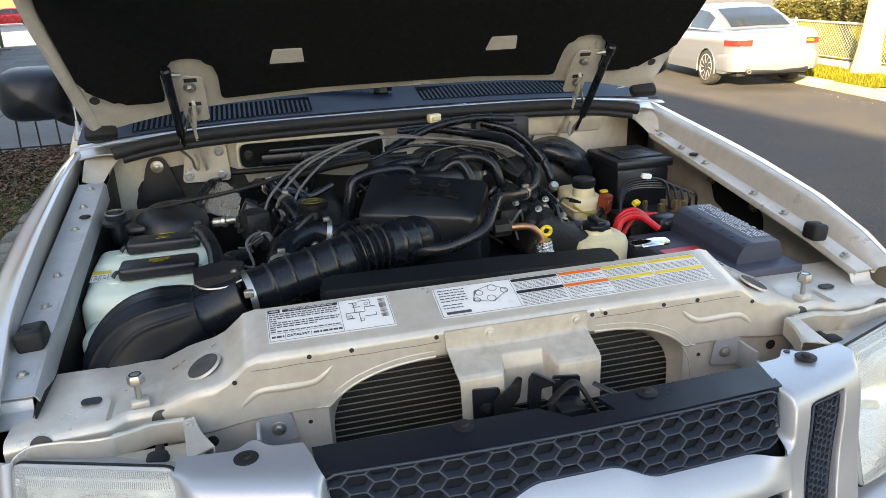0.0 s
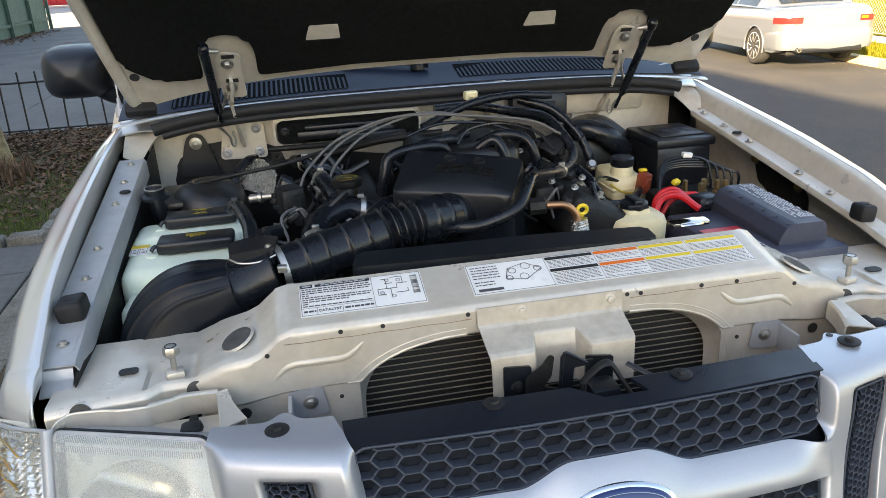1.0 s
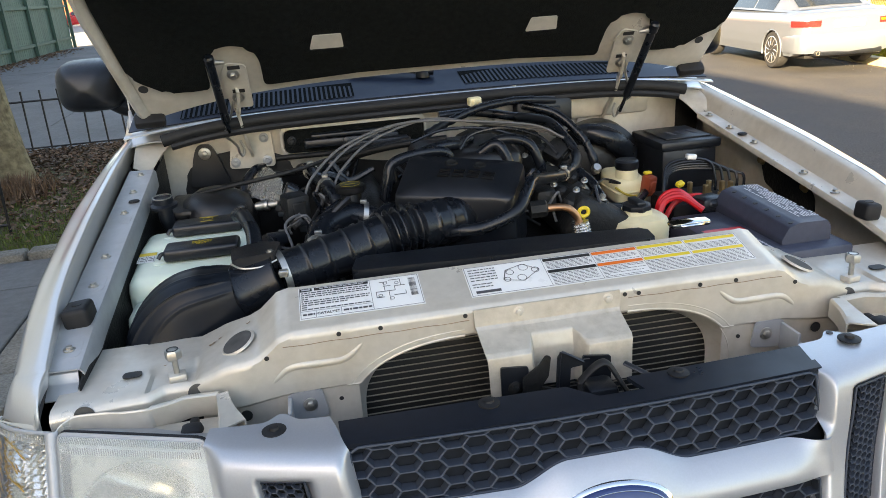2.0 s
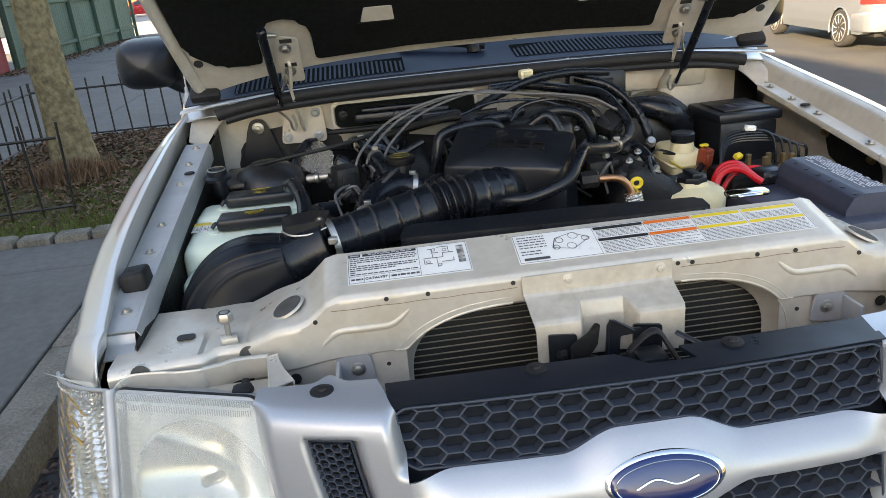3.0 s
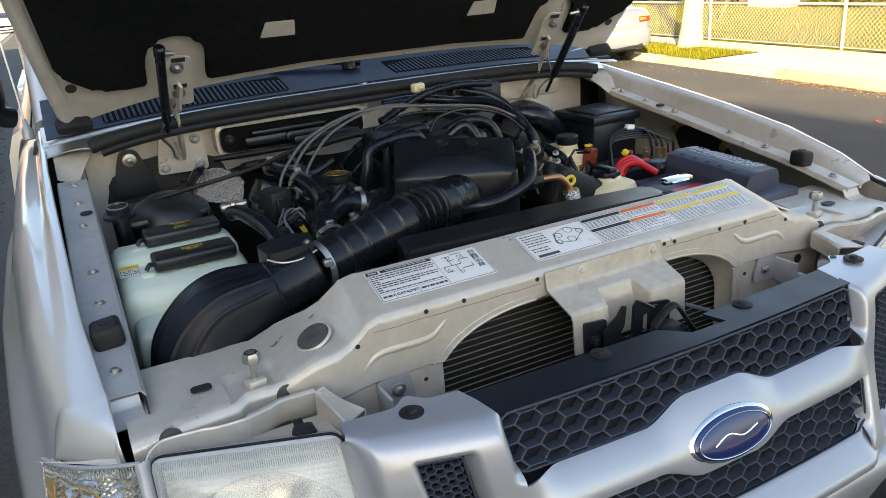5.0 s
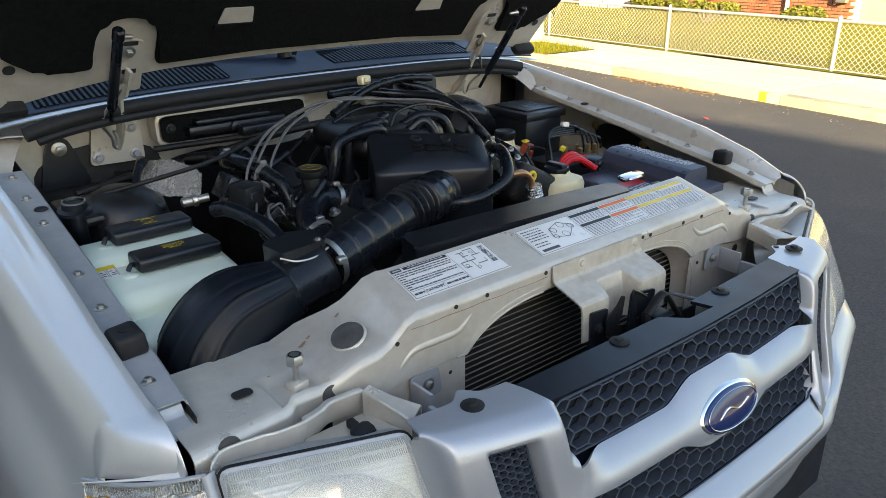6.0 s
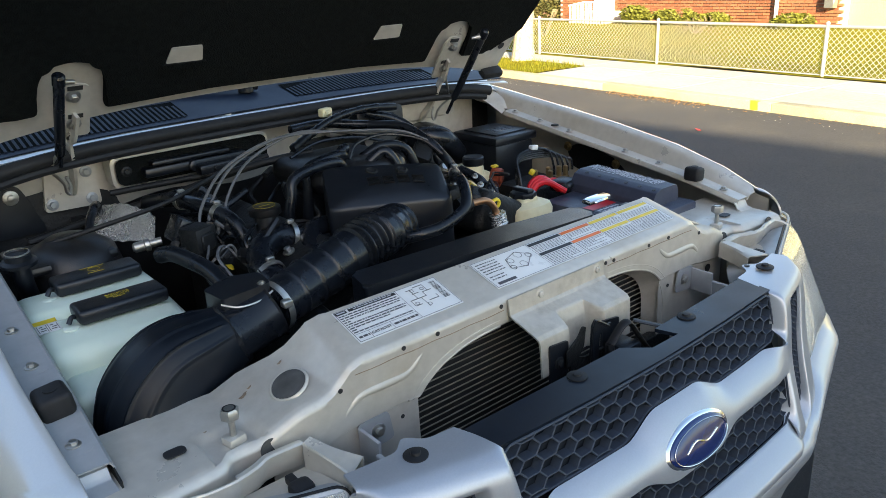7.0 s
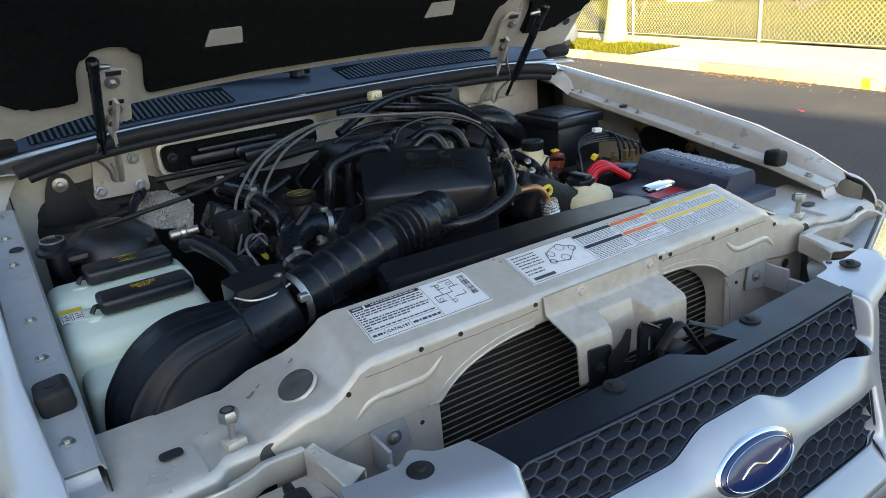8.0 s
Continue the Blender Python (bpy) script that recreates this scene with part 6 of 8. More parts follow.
box(bm, -0.008, 0.008, -0.007, 0.007, -0.006, 0.006, 0.002, 1, pose(-0.395, 0.283, 1.045))
part("clamp_screw", bm, STEEL, clamp)

# air box horn
airbox = thing("air_box", (-0.58, 0.33, 0.75), "large ribbed black plastic air box horn", "air box")
bm = B()
horn = smooth_path([(-0.600, 0.335, 0.80), (-0.600, 0.335, 0.88), (-0.592, 0.336, 0.935), (-0.560, 0.337, 0.975), (-0.510, 0.334, 0.992), (-0.465, 0.330, 1.005)], 8)
rings = []
n = len(horn)
for i, p in enumerate(horn):
    t = i / (n - 1)
    d = (horn[min(i + 1, n - 1)] - horn[max(i - 1, 0)]).normalized()
    side = Vector((0, 1, 0))
    up = side.cross(d).normalized() * -1
    a = blend(t, [0, 0.4, 0.75, 1], [0.078, 0.076, 0.062, 0.046])
    b = blend(t, [0, 0.4, 0.75, 1], [0.085, 0.080, 0.062, 0.045])
    ring = []
    for k in span(0, 2 * math.pi, 145)[:-1]:
        rib = 0.0030 * sum(math.exp(-((k - q) / 0.030) ** 2) for q in (0.45, 0.95, 1.40, 1.80, 2.30, 2.75)) * step(0.98, 0.85, t) + 0.006 * step(4.9, 5.2, k) * step(6.2, 5.9, k) * step(0.9, 0.7, t)
        ring.append(p + side * math.copysign(abs(math.cos(k)) ** 0.75, math.cos(k)) * (a + rib) + up * math.copysign(abs(math.sin(k)) ** 0.75, math.sin(k)) * (b + rib))
    rings.append(ring)
loft(bm, rings)
part("horn", bm, HORN, airbox, smooth=60)
bm = B()
lathe(bm, [(0.045, 0), (0.050, 0.006), (0.046, 0.012), (0.046, 0.075), (0.049, 0.078)], (-0.478, 0.326, 1.003), (0.98, -0.01, 0.28), 28)
part("cuff", bm, HOSE, airbox)
bm = B()
prism(bm, rounded([(-0.480, 0.315), (-0.405, 0.308), (-0.398, 0.360), (-0.440, 0.390), (-0.485, 0.375)], 0.008), lambda u, v, w: Vector((u, v, 1.072 - w + 0.1 * (u + 0.44))), 0.030)
sensor = part("air_sensor", bm, BLACK, airbox, "black air flow sensor with a wire bail")
bm = B()
tube(bm, [(-0.482, 0.318, 1.060), (-0.462, 0.302, 1.055), (-0.430, 0.300, 1.055), (-0.404, 0.306, 1.062)], 0.0018, 6)
part("bail", bm, STEEL, sensor)
part("screw", hexbolt(B(), (-0.415, 0.318, 1.074), 0.004, 0.004), STEEL, sensor)
bm = B()
tube(bm, [(-0.445, 0.385, 1.06), (-0.450, 0.44, 1.075), (-0.470, 0.52, 1.085), (-0.485, 0.55, 1.08)], 0.014, 10)
part("breather_hose", bm, HOSE, airbox)

# coolant and washer tank
tank = thing("coolant_tank", (-0.58, 0.52, 0.75), "milky coolant and washer tank with two black caps", "coolant tank")


def tank_block(x0, x1, y0, y1, z0, z1, bev):
    return box(B(), x0, x1, y0, y1, z0, z1, bev, 4)


bm = tank_block(-0.699, -0.472, 0.462, 0.595, 0.70, 1.004, 0.026)
for v in bm.verts:
    if v.co.z > 0.95:
        v.co.z += (v.co.y - 0.53) * 0.10
part("coolant_chamber", bm, TANK, tank, smooth=60)
bm = tank_block(-0.700, -0.470, 0.598, 0.722, 0.70, 1.016, 0.024)
part("washer_chamber", bm, TANK, tank, smooth=60)
bm = tank_block(-0.690, -0.47, 0.385, 0.475, 0.70, 0.962, 0.022)
part("front_chamber", bm, TANK, tank, smooth=60)
for y, z, text in ((0.551, 1.008, "RADIATOR\nCOOLANT\nONLY"), (0.677, 1.018, "")):
    bm = box(B(), -0.634, -0.490, y - 0.030, y + 0.030, z, z + 0.024, 0.007, 3)
    lid = part("lid", bm, BLACK, tank, "black rectangular snap lid")
    bm = B()
    tube(bm, [(-0.633, y - 0.006, z + 0.010), (-0.640, y - 0.008, z + 0.012), (-0.647, y - 0.012, z + 0.004)], 0.004, 8)
    part("lid_strap", bm, BLACK, lid)
    if text:
        writing("lid_print", text, 0.0078, Matrix.Translation((-0.562, y + 0.003, z + 0.0246)), PRINT_Y, lid)
    else:
        bm = B()
        tube(bm, [Vector((-0.562 + 0.010 * math.cos(t), y + 0.006 + 0.010 * math.sin(t), z + 0.0243)) for t in span(0, 2 * math.pi, 20)], 0.0005, 5, 1)
        box(bm, -0.582, -0.542, y + 0.019, y + 0.0203, z + 0.0242, z + 0.0248)
        box(bm, -0.576, -0.548, y - 0.012, y - 0.0107, z + 0.0242, z + 0.0248)
        part("lid_print", bm, PRINT_Y, lid)
for y, z in ((0.551, 1.006), (0.677, 1.016)):
    bm = B()
    lathe(bm, [(0.013, -0.03), (0.013, 0.006), (0.010, 0.008)], (-0.645, y - 0.014, z - 0.006), n=14)
    part("spout", bm, TANK, tank)
def tank_patch(bm, x0, x1, y0, y1, lift):
    bm.faces.new([bm.verts.new((x, y, 1.0047 + 0.10 * (y - 0.53) + lift)) for x, y in ((x0, y0), (x1, y0), (x1, y1), (x0, y1))])


bm = B()
tank_patch(bm, -0.690, -0.656, 0.544, 0.588, 0.0)
thicken(bm, -0.0004)
lab = part("tank_sticker", bm, STICKER, tank, smooth=0)
bm = B()
tank_patch(bm, -0.690, -0.656, 0.574, 0.588, 0.0010)
part("sticker_heading", bm, YELLOW, lab, smooth=0)
bm = B()
for x in (-0.688, -0.672):
    tank_patch(bm, x, x + 0.0008, 0.546, 0.572, 0.0010)
    tank_patch(bm, x + 0.013, x + 0.0138, 0.546, 0.572, 0.0010)
    tank_patch(bm, x + 0.003, x + 0.011, 0.551, 0.5535, 0.0010)
    tank_patch(bm, x + 0.005, x + 0.012, 0.558, 0.5605, 0.0010)
    tank_patch(bm, x + 0.003, x + 0.008, 0.565, 0.5675, 0.0010)
part("sticker_print", bm, PRINT_AND_SHADE, lab, smooth=0)

# speed-control servo, washer filler and black bracket by the firewall
servo = thing("cruise_servo", (-0.57, 0.86, 0.85), "black domed cruise servo with a bracket and cable", "servo")
bm = B()
lathe(bm, [(0.085, 0), (0.092, 0.03), (0.090, 0.10), (0.075, 0.145), (0.045, 0.165), (0.02, 0.168)], (-0.565, 0.845, 0.90), (0.05, -0.1, 1), 26)
part("dome", bm, DUSTY, servo)
bm = B()
box(bm, -0.67, -0.49, 0.775, 0.94, 1.02, 1.04, 0.008)
part("flange", bm, DUSTY, servo)
bm = B()
prism(bm, rounded([(-0.645, 1.02), (-0.540, 1.02), (-0.565, 1.100), (-0.578, 1.130), (-0.612, 1.130), (-0.625, 1.100)], 0.014), lambda u, v, w: Vector((u - 0.008, 1.093 - w, v)), 0.010)
br = part("bracket", bm, BLACK, servo, "black tapered bracket")
part("bolt", hexbolt(B(), (-0.603, 1.083, 1.106), 0.008, 0.010, (0, -1, 0), 2.0), STEEL, br)
bm = B()
lathe(bm, [(0.030, 0), (0.030, 0.006), (0.022, 0.010), (0.022, 0.020), (0.017, 0.022), (0.016, 0.019)], (-0.662, 0.760, 1.060), (0, -0.1, 1), 18)
tube(bm, [(-0.662, 0.760, 1.062), (-0.660, 0.765, 1.02), (-0.650, 0.80, 0.97)], 0.016, 10)
part("filler_cap", bm, BLACK, servo, "black filler cap")
part("cap_ring", lathe(B(), [(0.0185, 0), (0.0205, 0.0005), (0.0205, 0.0025), (0.0185, 0.003)], (-0.662, 0.758, 1.0805), (0, -0.1, 1), 20, False), STEEL, servo)
bm = B()
tube(bm, [(-0.60, 0.83, 1.062), (-0.50, 0.80, 1.082), (-0.38, 0.80, 1.098), (-0.28, 0.84, 1.112), (-0.18, 0.88, 1.13)], 0.0048, 8)
part("cable", bm, GRIME, servo, "black throttle cable")

shield_ob = thing("foil_heat_shield", (-0.43, 0.86, 1.0), "crinkled silver foil heat shield", "heat shield")
rg = random.Random(9)
wob = {}


def foil_at(u, v):
    k = (round(u, 3), round(v, 3))
    if k not in wob:
        wob[k] = rg.uniform(-0.0013, 0.0013)
    p = Vector((-0.455, 0.965, 1.077)) * (1 - u) * (1 - v) + Vector((-0.400, 0.810, 1.074)) * u * (1 - v) + Vector((-0.515, 0.935, 1.022)) * (1 - u) * v + Vector((-0.414, 0.798, 1.026)) * u * v
    return p + Vector((wob[k], wob[k] * 1.2, 0.014 * math.sin(math.pi * u) * (1 - v) + wob[k]))


bm = sheet(B(), foil_at, span(0, 1, 22), span(0, 1, 18), 0.002)
part("foil", bm, FOIL, shield_ob, smooth=25)
bm = B()
lathe(bm, [(0.006, 0), (0.010, 0.004), (0.010, 0.022), (0.013, 0.024), (0.013, 0.032), (0.008, 0.034), (0.008, 0.055)], (-0.468, 0.765, 1.034), (1, -0.25, 0.1), 14)
part("line_fitting", bm, STEEL, shield_ob, "silver refrigerant line fitting")

# hoses and wires
def run(name, pts, r, mat, label, category="hose", n=10, group="", ribs=0.0):
    fn = (lambda t: r + ribs * math.sin(t * 400)) if ribs else r
    bm = tube(B(), pts, fn, n, 10 if ribs else 7)
    return solo(name, bm, mat, label, category, group)


run("radiator_hose", [(-0.30, 0.30, 0.94), (-0.33, 0.40, 1.00), (-0.33, 0.50, 1.035), (-0.27, 0.56, 1.05), (-0.20, 0.55, 1.03), (-0.15, 0.52, 1.00)], 0.026, HOSE, "thick looped black rubber radiator hose")
run("radiator_hose", [(-0.18, 0.40, 0.98), (-0.22, 0.47, 1.02), (-0.20, 0.54, 1.045), (-0.13, 0.57, 1.04)], 0.022, HOSE, "short black ribbed rubber coolant hose", ribs=0.0018)
run("heater_hose", [(-0.40, 0.52, 1.03), (-0.43, 0.46, 1.045), (-0.415, 0.40, 1.04), (-0.385, 0.36, 1.02)], 0.015, HOSE, "black rubber hose beside the air box")
run("heater_hose", [(-0.36, 0.98, 1.06), (-0.34, 0.86, 1.085), (-0.32, 0.76, 1.085), (-0.29, 0.69, 1.06), (-0.28, 0.65, 1.01)], 0.016, HOSE, "black heater hose below the firewall")
run("heater_hose", [(-0.455, 1.02, 1.07), (-0.475, 0.965, 1.076), (-0.500, 0.925, 1.05), (-0.508, 0.895, 1.01)], 0.009, HOSE, "thin black hose beside the heat shield")
run("vent_hose", [(-0.105, 0.385, 1.045), (-0.075, 0.358, 1.054), (-0.030, 0.350, 1.059), (0.029, 0.352, 1.080), (0.060, 0.385, 1.105), (0.085, 0.430, 1.114), (0.130, 0.500, 1.096), (0.200, 0.583, 1.076), (0.255, 0.660, 1.074), (0.278, 0.717, 1.085), (0.270, 0.757, 1.114), (0.245, 0.831, 1.148), (0.184, 0.917, 1.152), (0.09, 0.960, 1.165), (0.0, 0.955, 1.165)], 0.0115, HOSE, "long black vent hose looped round the engine cover")
run("wiring_loom", [(0.378, 0.846, 1.006), (0.370, 0.855, 1.045), (0.348, 0.880, 1.095), (0.30, 0.93, 1.145), (0.22, 0.955, 1.172)], 0.011, HOSE, "corrugated black plastic wiring loom", "wiring loom", ribs=0.0012)
run("wiring_loom", [(0.25, 0.48, 0.98), (0.265, 0.52, 1.02), (0.262, 0.57, 1.05), (0.25, 0.62, 1.07)], 0.011, HOSE, "corrugated black plastic wiring loom", "wiring loom", ribs=0.0012)
run("wiring_loom", [(-0.05, 0.86, 1.14), (0.02, 0.88, 1.165), (0.10, 0.90, 1.185), (0.20, 0.92, 1.19), (0.30, 0.93, 1.18)], 0.010, HOSE, "corrugated black plastic wiring loom", "wiring loom", ribs=0.001)
run("wiring_loom", [(-0.60, 1.02, 1.02), (-0.45, 1.02, 1.04), (-0.30, 0.98, 1.065), (-0.15, 0.90, 1.11), (0.0, 0.86, 1.125)], 0.009, GRIME, "grimy black taped wiring loom", "wiring loom")
run("wiring_loom", [(-0.42, 1.03, 1.085), (-0.30, 1.0, 1.09), (-0.18, 0.95, 1.10), (-0.08, 0.93, 1.12)], 0.007, GRIME, "grimy black taped wiring loom", "wiring loom")
for k, (sx, off) in enumerate(((-0.325, 0.0), (-0.300, 0.012), (-0.262, 0.020))):
    run("plug_wire", [(sx - 0.030, 0.705 + off, 1.060), (sx - 0.006, 0.728 + off, 1.098), (sx + 0.062, 0.770 + off, 1.146), (sx + 0.165, 0.80 + off, 1.176), (-0.06 + 0.02 * k, 0.82 + off * 0.6, 1.180), (0.08, 0.80 + off, 1.168 - 0.004 * k), (0.20, 0.78 + off, 1.150 - 0.006 * k), (0.26, 0.75, 1.12)], 0.0031, WIRE_GREY, "grey spark plug wire arched over the engine", "plug wire", 8, "plug wires")
run("plug_wire", [(0.0, 0.70, 1.13), (0.03, 0.71, 1.158), (0.10, 0.70, 1.168), (0.17, 0.66, 1.150), (0.20, 0.62, 1.115)], 0.0038, HOSE, "thin black rubber plug wire", "plug wire", 8, "plug wires")
run("plug_wire", [(-0.10, 0.78, 1.14), (-0.02, 0.79, 1.16), (0.08, 0.78, 1.155), (0.16, 0.76, 1.13)], 0.0038, HOSE, "thin black rubber plug wire", "plug wire", 8, "plug wires")
rg = random.Random(21)
for k in range(14):
    x, y = rg.uniform(-0.42, 0.30), rg.uniform(0.52, 0.96)
    p = [(x, y, 1.02 + rg.uniform(-0.03, 0.04))]
    for j in range(3):
        x, y = x + rg.uniform(-0.07, 0.07), y + rg.uniform(-0.06, 0.06)
        p.append((x, y, 1.05 + rg.uniform(-0.03, 0.05)))
    run("engine_wire", p, rg.choice((0.004, 0.005, 0.007, 0.010)), rg.choice((HOSE, GRIME, DUSTY)), "black wire among the engine parts", "wire", 7, "engine wires")
rg = random.Random(33)
for k in range(18):
    right = k % 2
    x, y = (rg.uniform(0.09, 0.30), rg.uniform(0.46, 0.86)) if right else (rg.uniform(-0.42, -0.24), rg.uniform(0.50, 0.80))
    p = [(x, y, 1.00 + rg.uniform(-0.02, 0.03))]
    for j in range(4):
        x, y = x + rg.uniform(-0.04, 0.045), y + rg.uniform(-0.03, 0.05)
        p.append((x, y, 1.035 + rg.uniform(-0.025, 0.035)))
    run("engine_wire", p, rg.choice((0.0025, 0.003, 0.004)), rg.choice((HOSE, HOSE, WIRE_GREY, GRIME)), "thin wire among the engine parts", "wire", 6, "engine wires")
# connectors
def block(name, at, dims, turn, mat, label, category, bevel=0.005):
    bm = B()
    box(bm, -dims[0] / 2, dims[0] / 2, -dims[1] / 2, dims[1] / 2, 0, dims[2], bevel, 2, Matrix.Translation(at) @ pose(0, 0, 0, *turn))
    box(bm, -dims[0] * 0.3, dims[0] * 0.3, -dims[1] / 2 - 0.004, dims[1] / 2 + 0.004, dims[2] * 0.25, dims[2] * 0.8, bevel * 0.5, 1, Matrix.Translation(at) @ pose(0, 0, 0, *turn))
    return solo(name, bm, mat, label, category)


block("wire_connector", (0.25, 0.765, 1.078), (0.075, 0.045, 0.03), (25, -25, 35), GRIME, "grey-black plastic wiring connector", "connector")
block("wire_connector", (0.09, 0.935, 1.185), (0.035, 0.02, 0.022), (0, 0, 15), TANK_OLD, "pale green plastic wiring clip", "connector")
block("coil_pack", (0.29, 1.005, 1.095), (0.16, 0.05, 0.085), (0, 0, 0), BLACK, "black ignition module by the firewall", "module", 0.02)
block("wire_connector", (-0.16, 0.97, 1.10), (0.16, 0.03, 0.022), (0, 0, 4), BLACK, "black module on the firewall", "connector")
block("wire_connector", (-0.06, 1.02, 1.165), (0.026, 0.02, 0.03), (0, 0, 0), STEEL, "small metal clip on the firewall", "connector")
block("valve_block", (-0.375, 0.66, 1.02), (0.05, 0.05, 0.06), (0, 0, 20), GRIME, "black valve with hose ends", "valve")
block("valve_block", (-0.40, 0.72, 1.04), (0.03, 0.06, 0.05), (0, 30, 0), HOSE, "small black plastic valve", "valve")
rg = random.Random(41)
for k in range(14):
    right = k % 2
    at = (rg.uniform(0.11, 0.29), rg.uniform(0.48, 0.86), rg.uniform(1.02, 1.055)) if right else (rg.uniform(-0.42, -0.25), rg.uniform(0.52, 0.78), rg.uniform(1.02, 1.05))
    block("wire_connector", at, (rg.uniform(0.018, 0.036), rg.uniform(0.012, 0.022), rg.uniform(0.010, 0.018)), (rg.uniform(-30, 30), rg.uniform(-30, 30), rg.uniform(0, 90)), rg.choice((BLACK, BLACK, GRIME, DUSTY)), "small black plastic wiring connector", "connector", 0.002)
for k in range(9):
    at = (rg.uniform(0.10, 0.28), rg.uniform(0.48, 0.86), rg.uniform(1.045, 1.07)) if k % 3 else (rg.uniform(-0.40, -0.26), rg.uniform(0.55, 0.78), rg.uniform(1.04, 1.06))
    solo("engine_bolt", hexbolt(B(), at, 0.0045, 0.008, (rg.uniform(-0.5, 0.5), -0.6, 1)), STEEL, "small dull steel bolt on the engine", "bolt", "engine bolts")
block("warning_tag", (-0.332, 0.645, 0.992), (0.012, 0.02, 0.002), (40, 0, 20), YELLOW, "small yellow tag on a hose", "tag", 0.0005)
block("warning_tag", (-0.27, 0.63, 1.062), (0.045, 0.018, 0.002), (10, 0, 0), DUSTY, "dark tag with a yellow border", "tag", 0.0005)
bm = B()
lathe(bm, [(0.006, -0.02), (0.013, 0.0), (0.013, 0.010), (0.009, 0.014), (0.009, 0.018)], (0.374, 0.836, 1.010), (-0.1, -0.75, 0.6), 18)
solo("hose_end", bm, STEEL, "silver hose end fitting", "fitting")

# master cylinder reservoir
mc = thing("brake_reservoir", (0.42, 0.76, 0.90), "yellowed brake fluid reservoir with a black cap", "reservoir")
bm = box(B(), 0.392, 0.476, 0.738, 0.862, 0.935, 1.004, 0.016, 3)
for v in bm.verts:
    if v.co.z > 0.97:
        v.co.z += 0.10 * (v.co.y - 0.80)
box(bm, 0.389, 0.479, 0.735, 0.865, 0.966, 0.972, 0.002, 1)
lathe(bm, [(0.030, 0), (0.027, 0.022), (0.026, 0.030)], (0.430, 0.775, 0.992), n=20)
part("body", bm, TANK_OLD, mc)
bm = B()
lathe(bm, [(0.026, 0), (0.029, 0.004), (0.029, 0.020), (0.025, 0.024), (0.021, 0.022), (0.004, 0.023)], (0.430, 0.775, 1.020), n=24)
part("cap", bm, BLACK, mc)
bm = tube(B(), [(0.388, 0.745, 0.985), (0.410, 0.733, 0.968), (0.440, 0.733, 0.960), (0.474, 0.738, 0.962)], 0.0028, 6)
part("level_line", bm, PRINT_Y, mc)
bm = B()
lathe(bm, [(0.030, 0), (0.034, 0.03), (0.034, 0.15)], (0.454, 0.74, 0.905), (0, 1, 0.05), 18)
part("cylinder", bm, STEEL, mc)
bm = B()
lathe(bm, [(0.115, 0), (0.125, 0.02), (0.120, 0.07), (0.07, 0.10)], (0.43, 1.02, 0.985), (0, -1, 0), 32)
solo("brake_booster", bm, DUSTY, "round black brake booster on the firewall", "booster")

# power steering reservoir
ps = thing("steering_reservoir", (0.33, 0.48, 0.88), "yellowed power steering reservoir with a black cap", "reservoir")
bm = B()
loft(bm, [[Vector((0.328 + a * 1.15 * math.copysign(abs(math.cos(k)) ** 0.55, math.cos(k)), 0.492 + b * 1.15 * math.copysign(abs(math.sin(k)) ** 0.55, math.sin(k)), z + 0.022)) for k in span(0, 2 * math.pi, 24)[:-1]]
          for a, b, z in ((0.040, 0.035, 0.88), (0.052, 0.045, 0.90), (0.054, 0.047, 0.960), (0.050, 0.043, 0.972), (0.026, 0.026, 0.980), (0.024, 0.024, 0.988))])
part("body", bm, TANK_OLD, ps)
bm = B()
lathe(bm, [(0.030, 0), (0.032, 0.004), (0.030, 0.012), (0.024, 0.015), (0.014, 0.014)], (0.328, 0.492, 1.008), n=8)
box(bm, 0.318, 0.338, 0.466, 0.518, 1.020, 1.030, 0.003)
part("cap", bm, BLACK, ps)

# battery
bat = thing("battery", (0.55, 0.39, 0.78), "blue-grey battery with a ribbed top cover", "battery")
bm = B()
box(bm, 0.415, 0.648, 0.240, 0.515, 0.79, 0.975, 0.008)
part("case", bm, BATTERY, bat)
bm = B()
prism(bm, rounded([(0.522, 0.985), (0.535, 1.008), (0.556, 1.015), (0.614, 1.014), (0.622, 1.000), (0.622, 0.955), (0.522, 0.955)], 0.003, 3), lambda u, v, w: Vector((u, 0.276 + w, v + 0.012 * w / 0.28)), 0.240)
lid = part("top_cover", bm, BATTERY, bat, "blue-grey raised cover with moulded print")
for i in range(6):
    bm = B()
    lathe(bm, [(0.005, 0), (0.005, 0.0008)], (0.546, 0.290 + i * 0.039, 1.0125 + i * 0.002), (-0.2, 0, 1), 10)
    part("hole_shade", bm, PRINT_AND_SHADE, lid)
bm = B()
rg = random.Random(3)
for i in range(8):
    y = 0.30
    while y < 0.50:
        w = rg.uniform(0.004, 0.016)
        x = 0.568 + i * 0.0058
        z = 1.0150 + 0.012 * (y - 0.236) / 0.28 + 0.0012 - 0.05 * (x - 0.574)
        if rg.random() < 0.85:
            vv = [bm.verts.new(p) for p in ((x, y, z), (x + 0.0030, y, z), (x + 0.0030, y + w, z + 0.0006), (x, y + w, z + 0.0006))]
            bm.faces.new(vv)
        y += w + 0.003
part("cover_print", bm, PRINT_W, lid, smooth=0)
bm = B()
vv = [bm.verts.new(p) for p in ((0.424, 0.262, 0.9755), (0.512, 0.262, 0.9755), (0.512, 0.40, 0.9755), (0.424, 0.40, 0.9755))]
bm.faces.new(vv)
thicken(bm, -0.0005)
lab = part("battery_label", bm, BATTERY, bat, smooth=0)
bm = B()
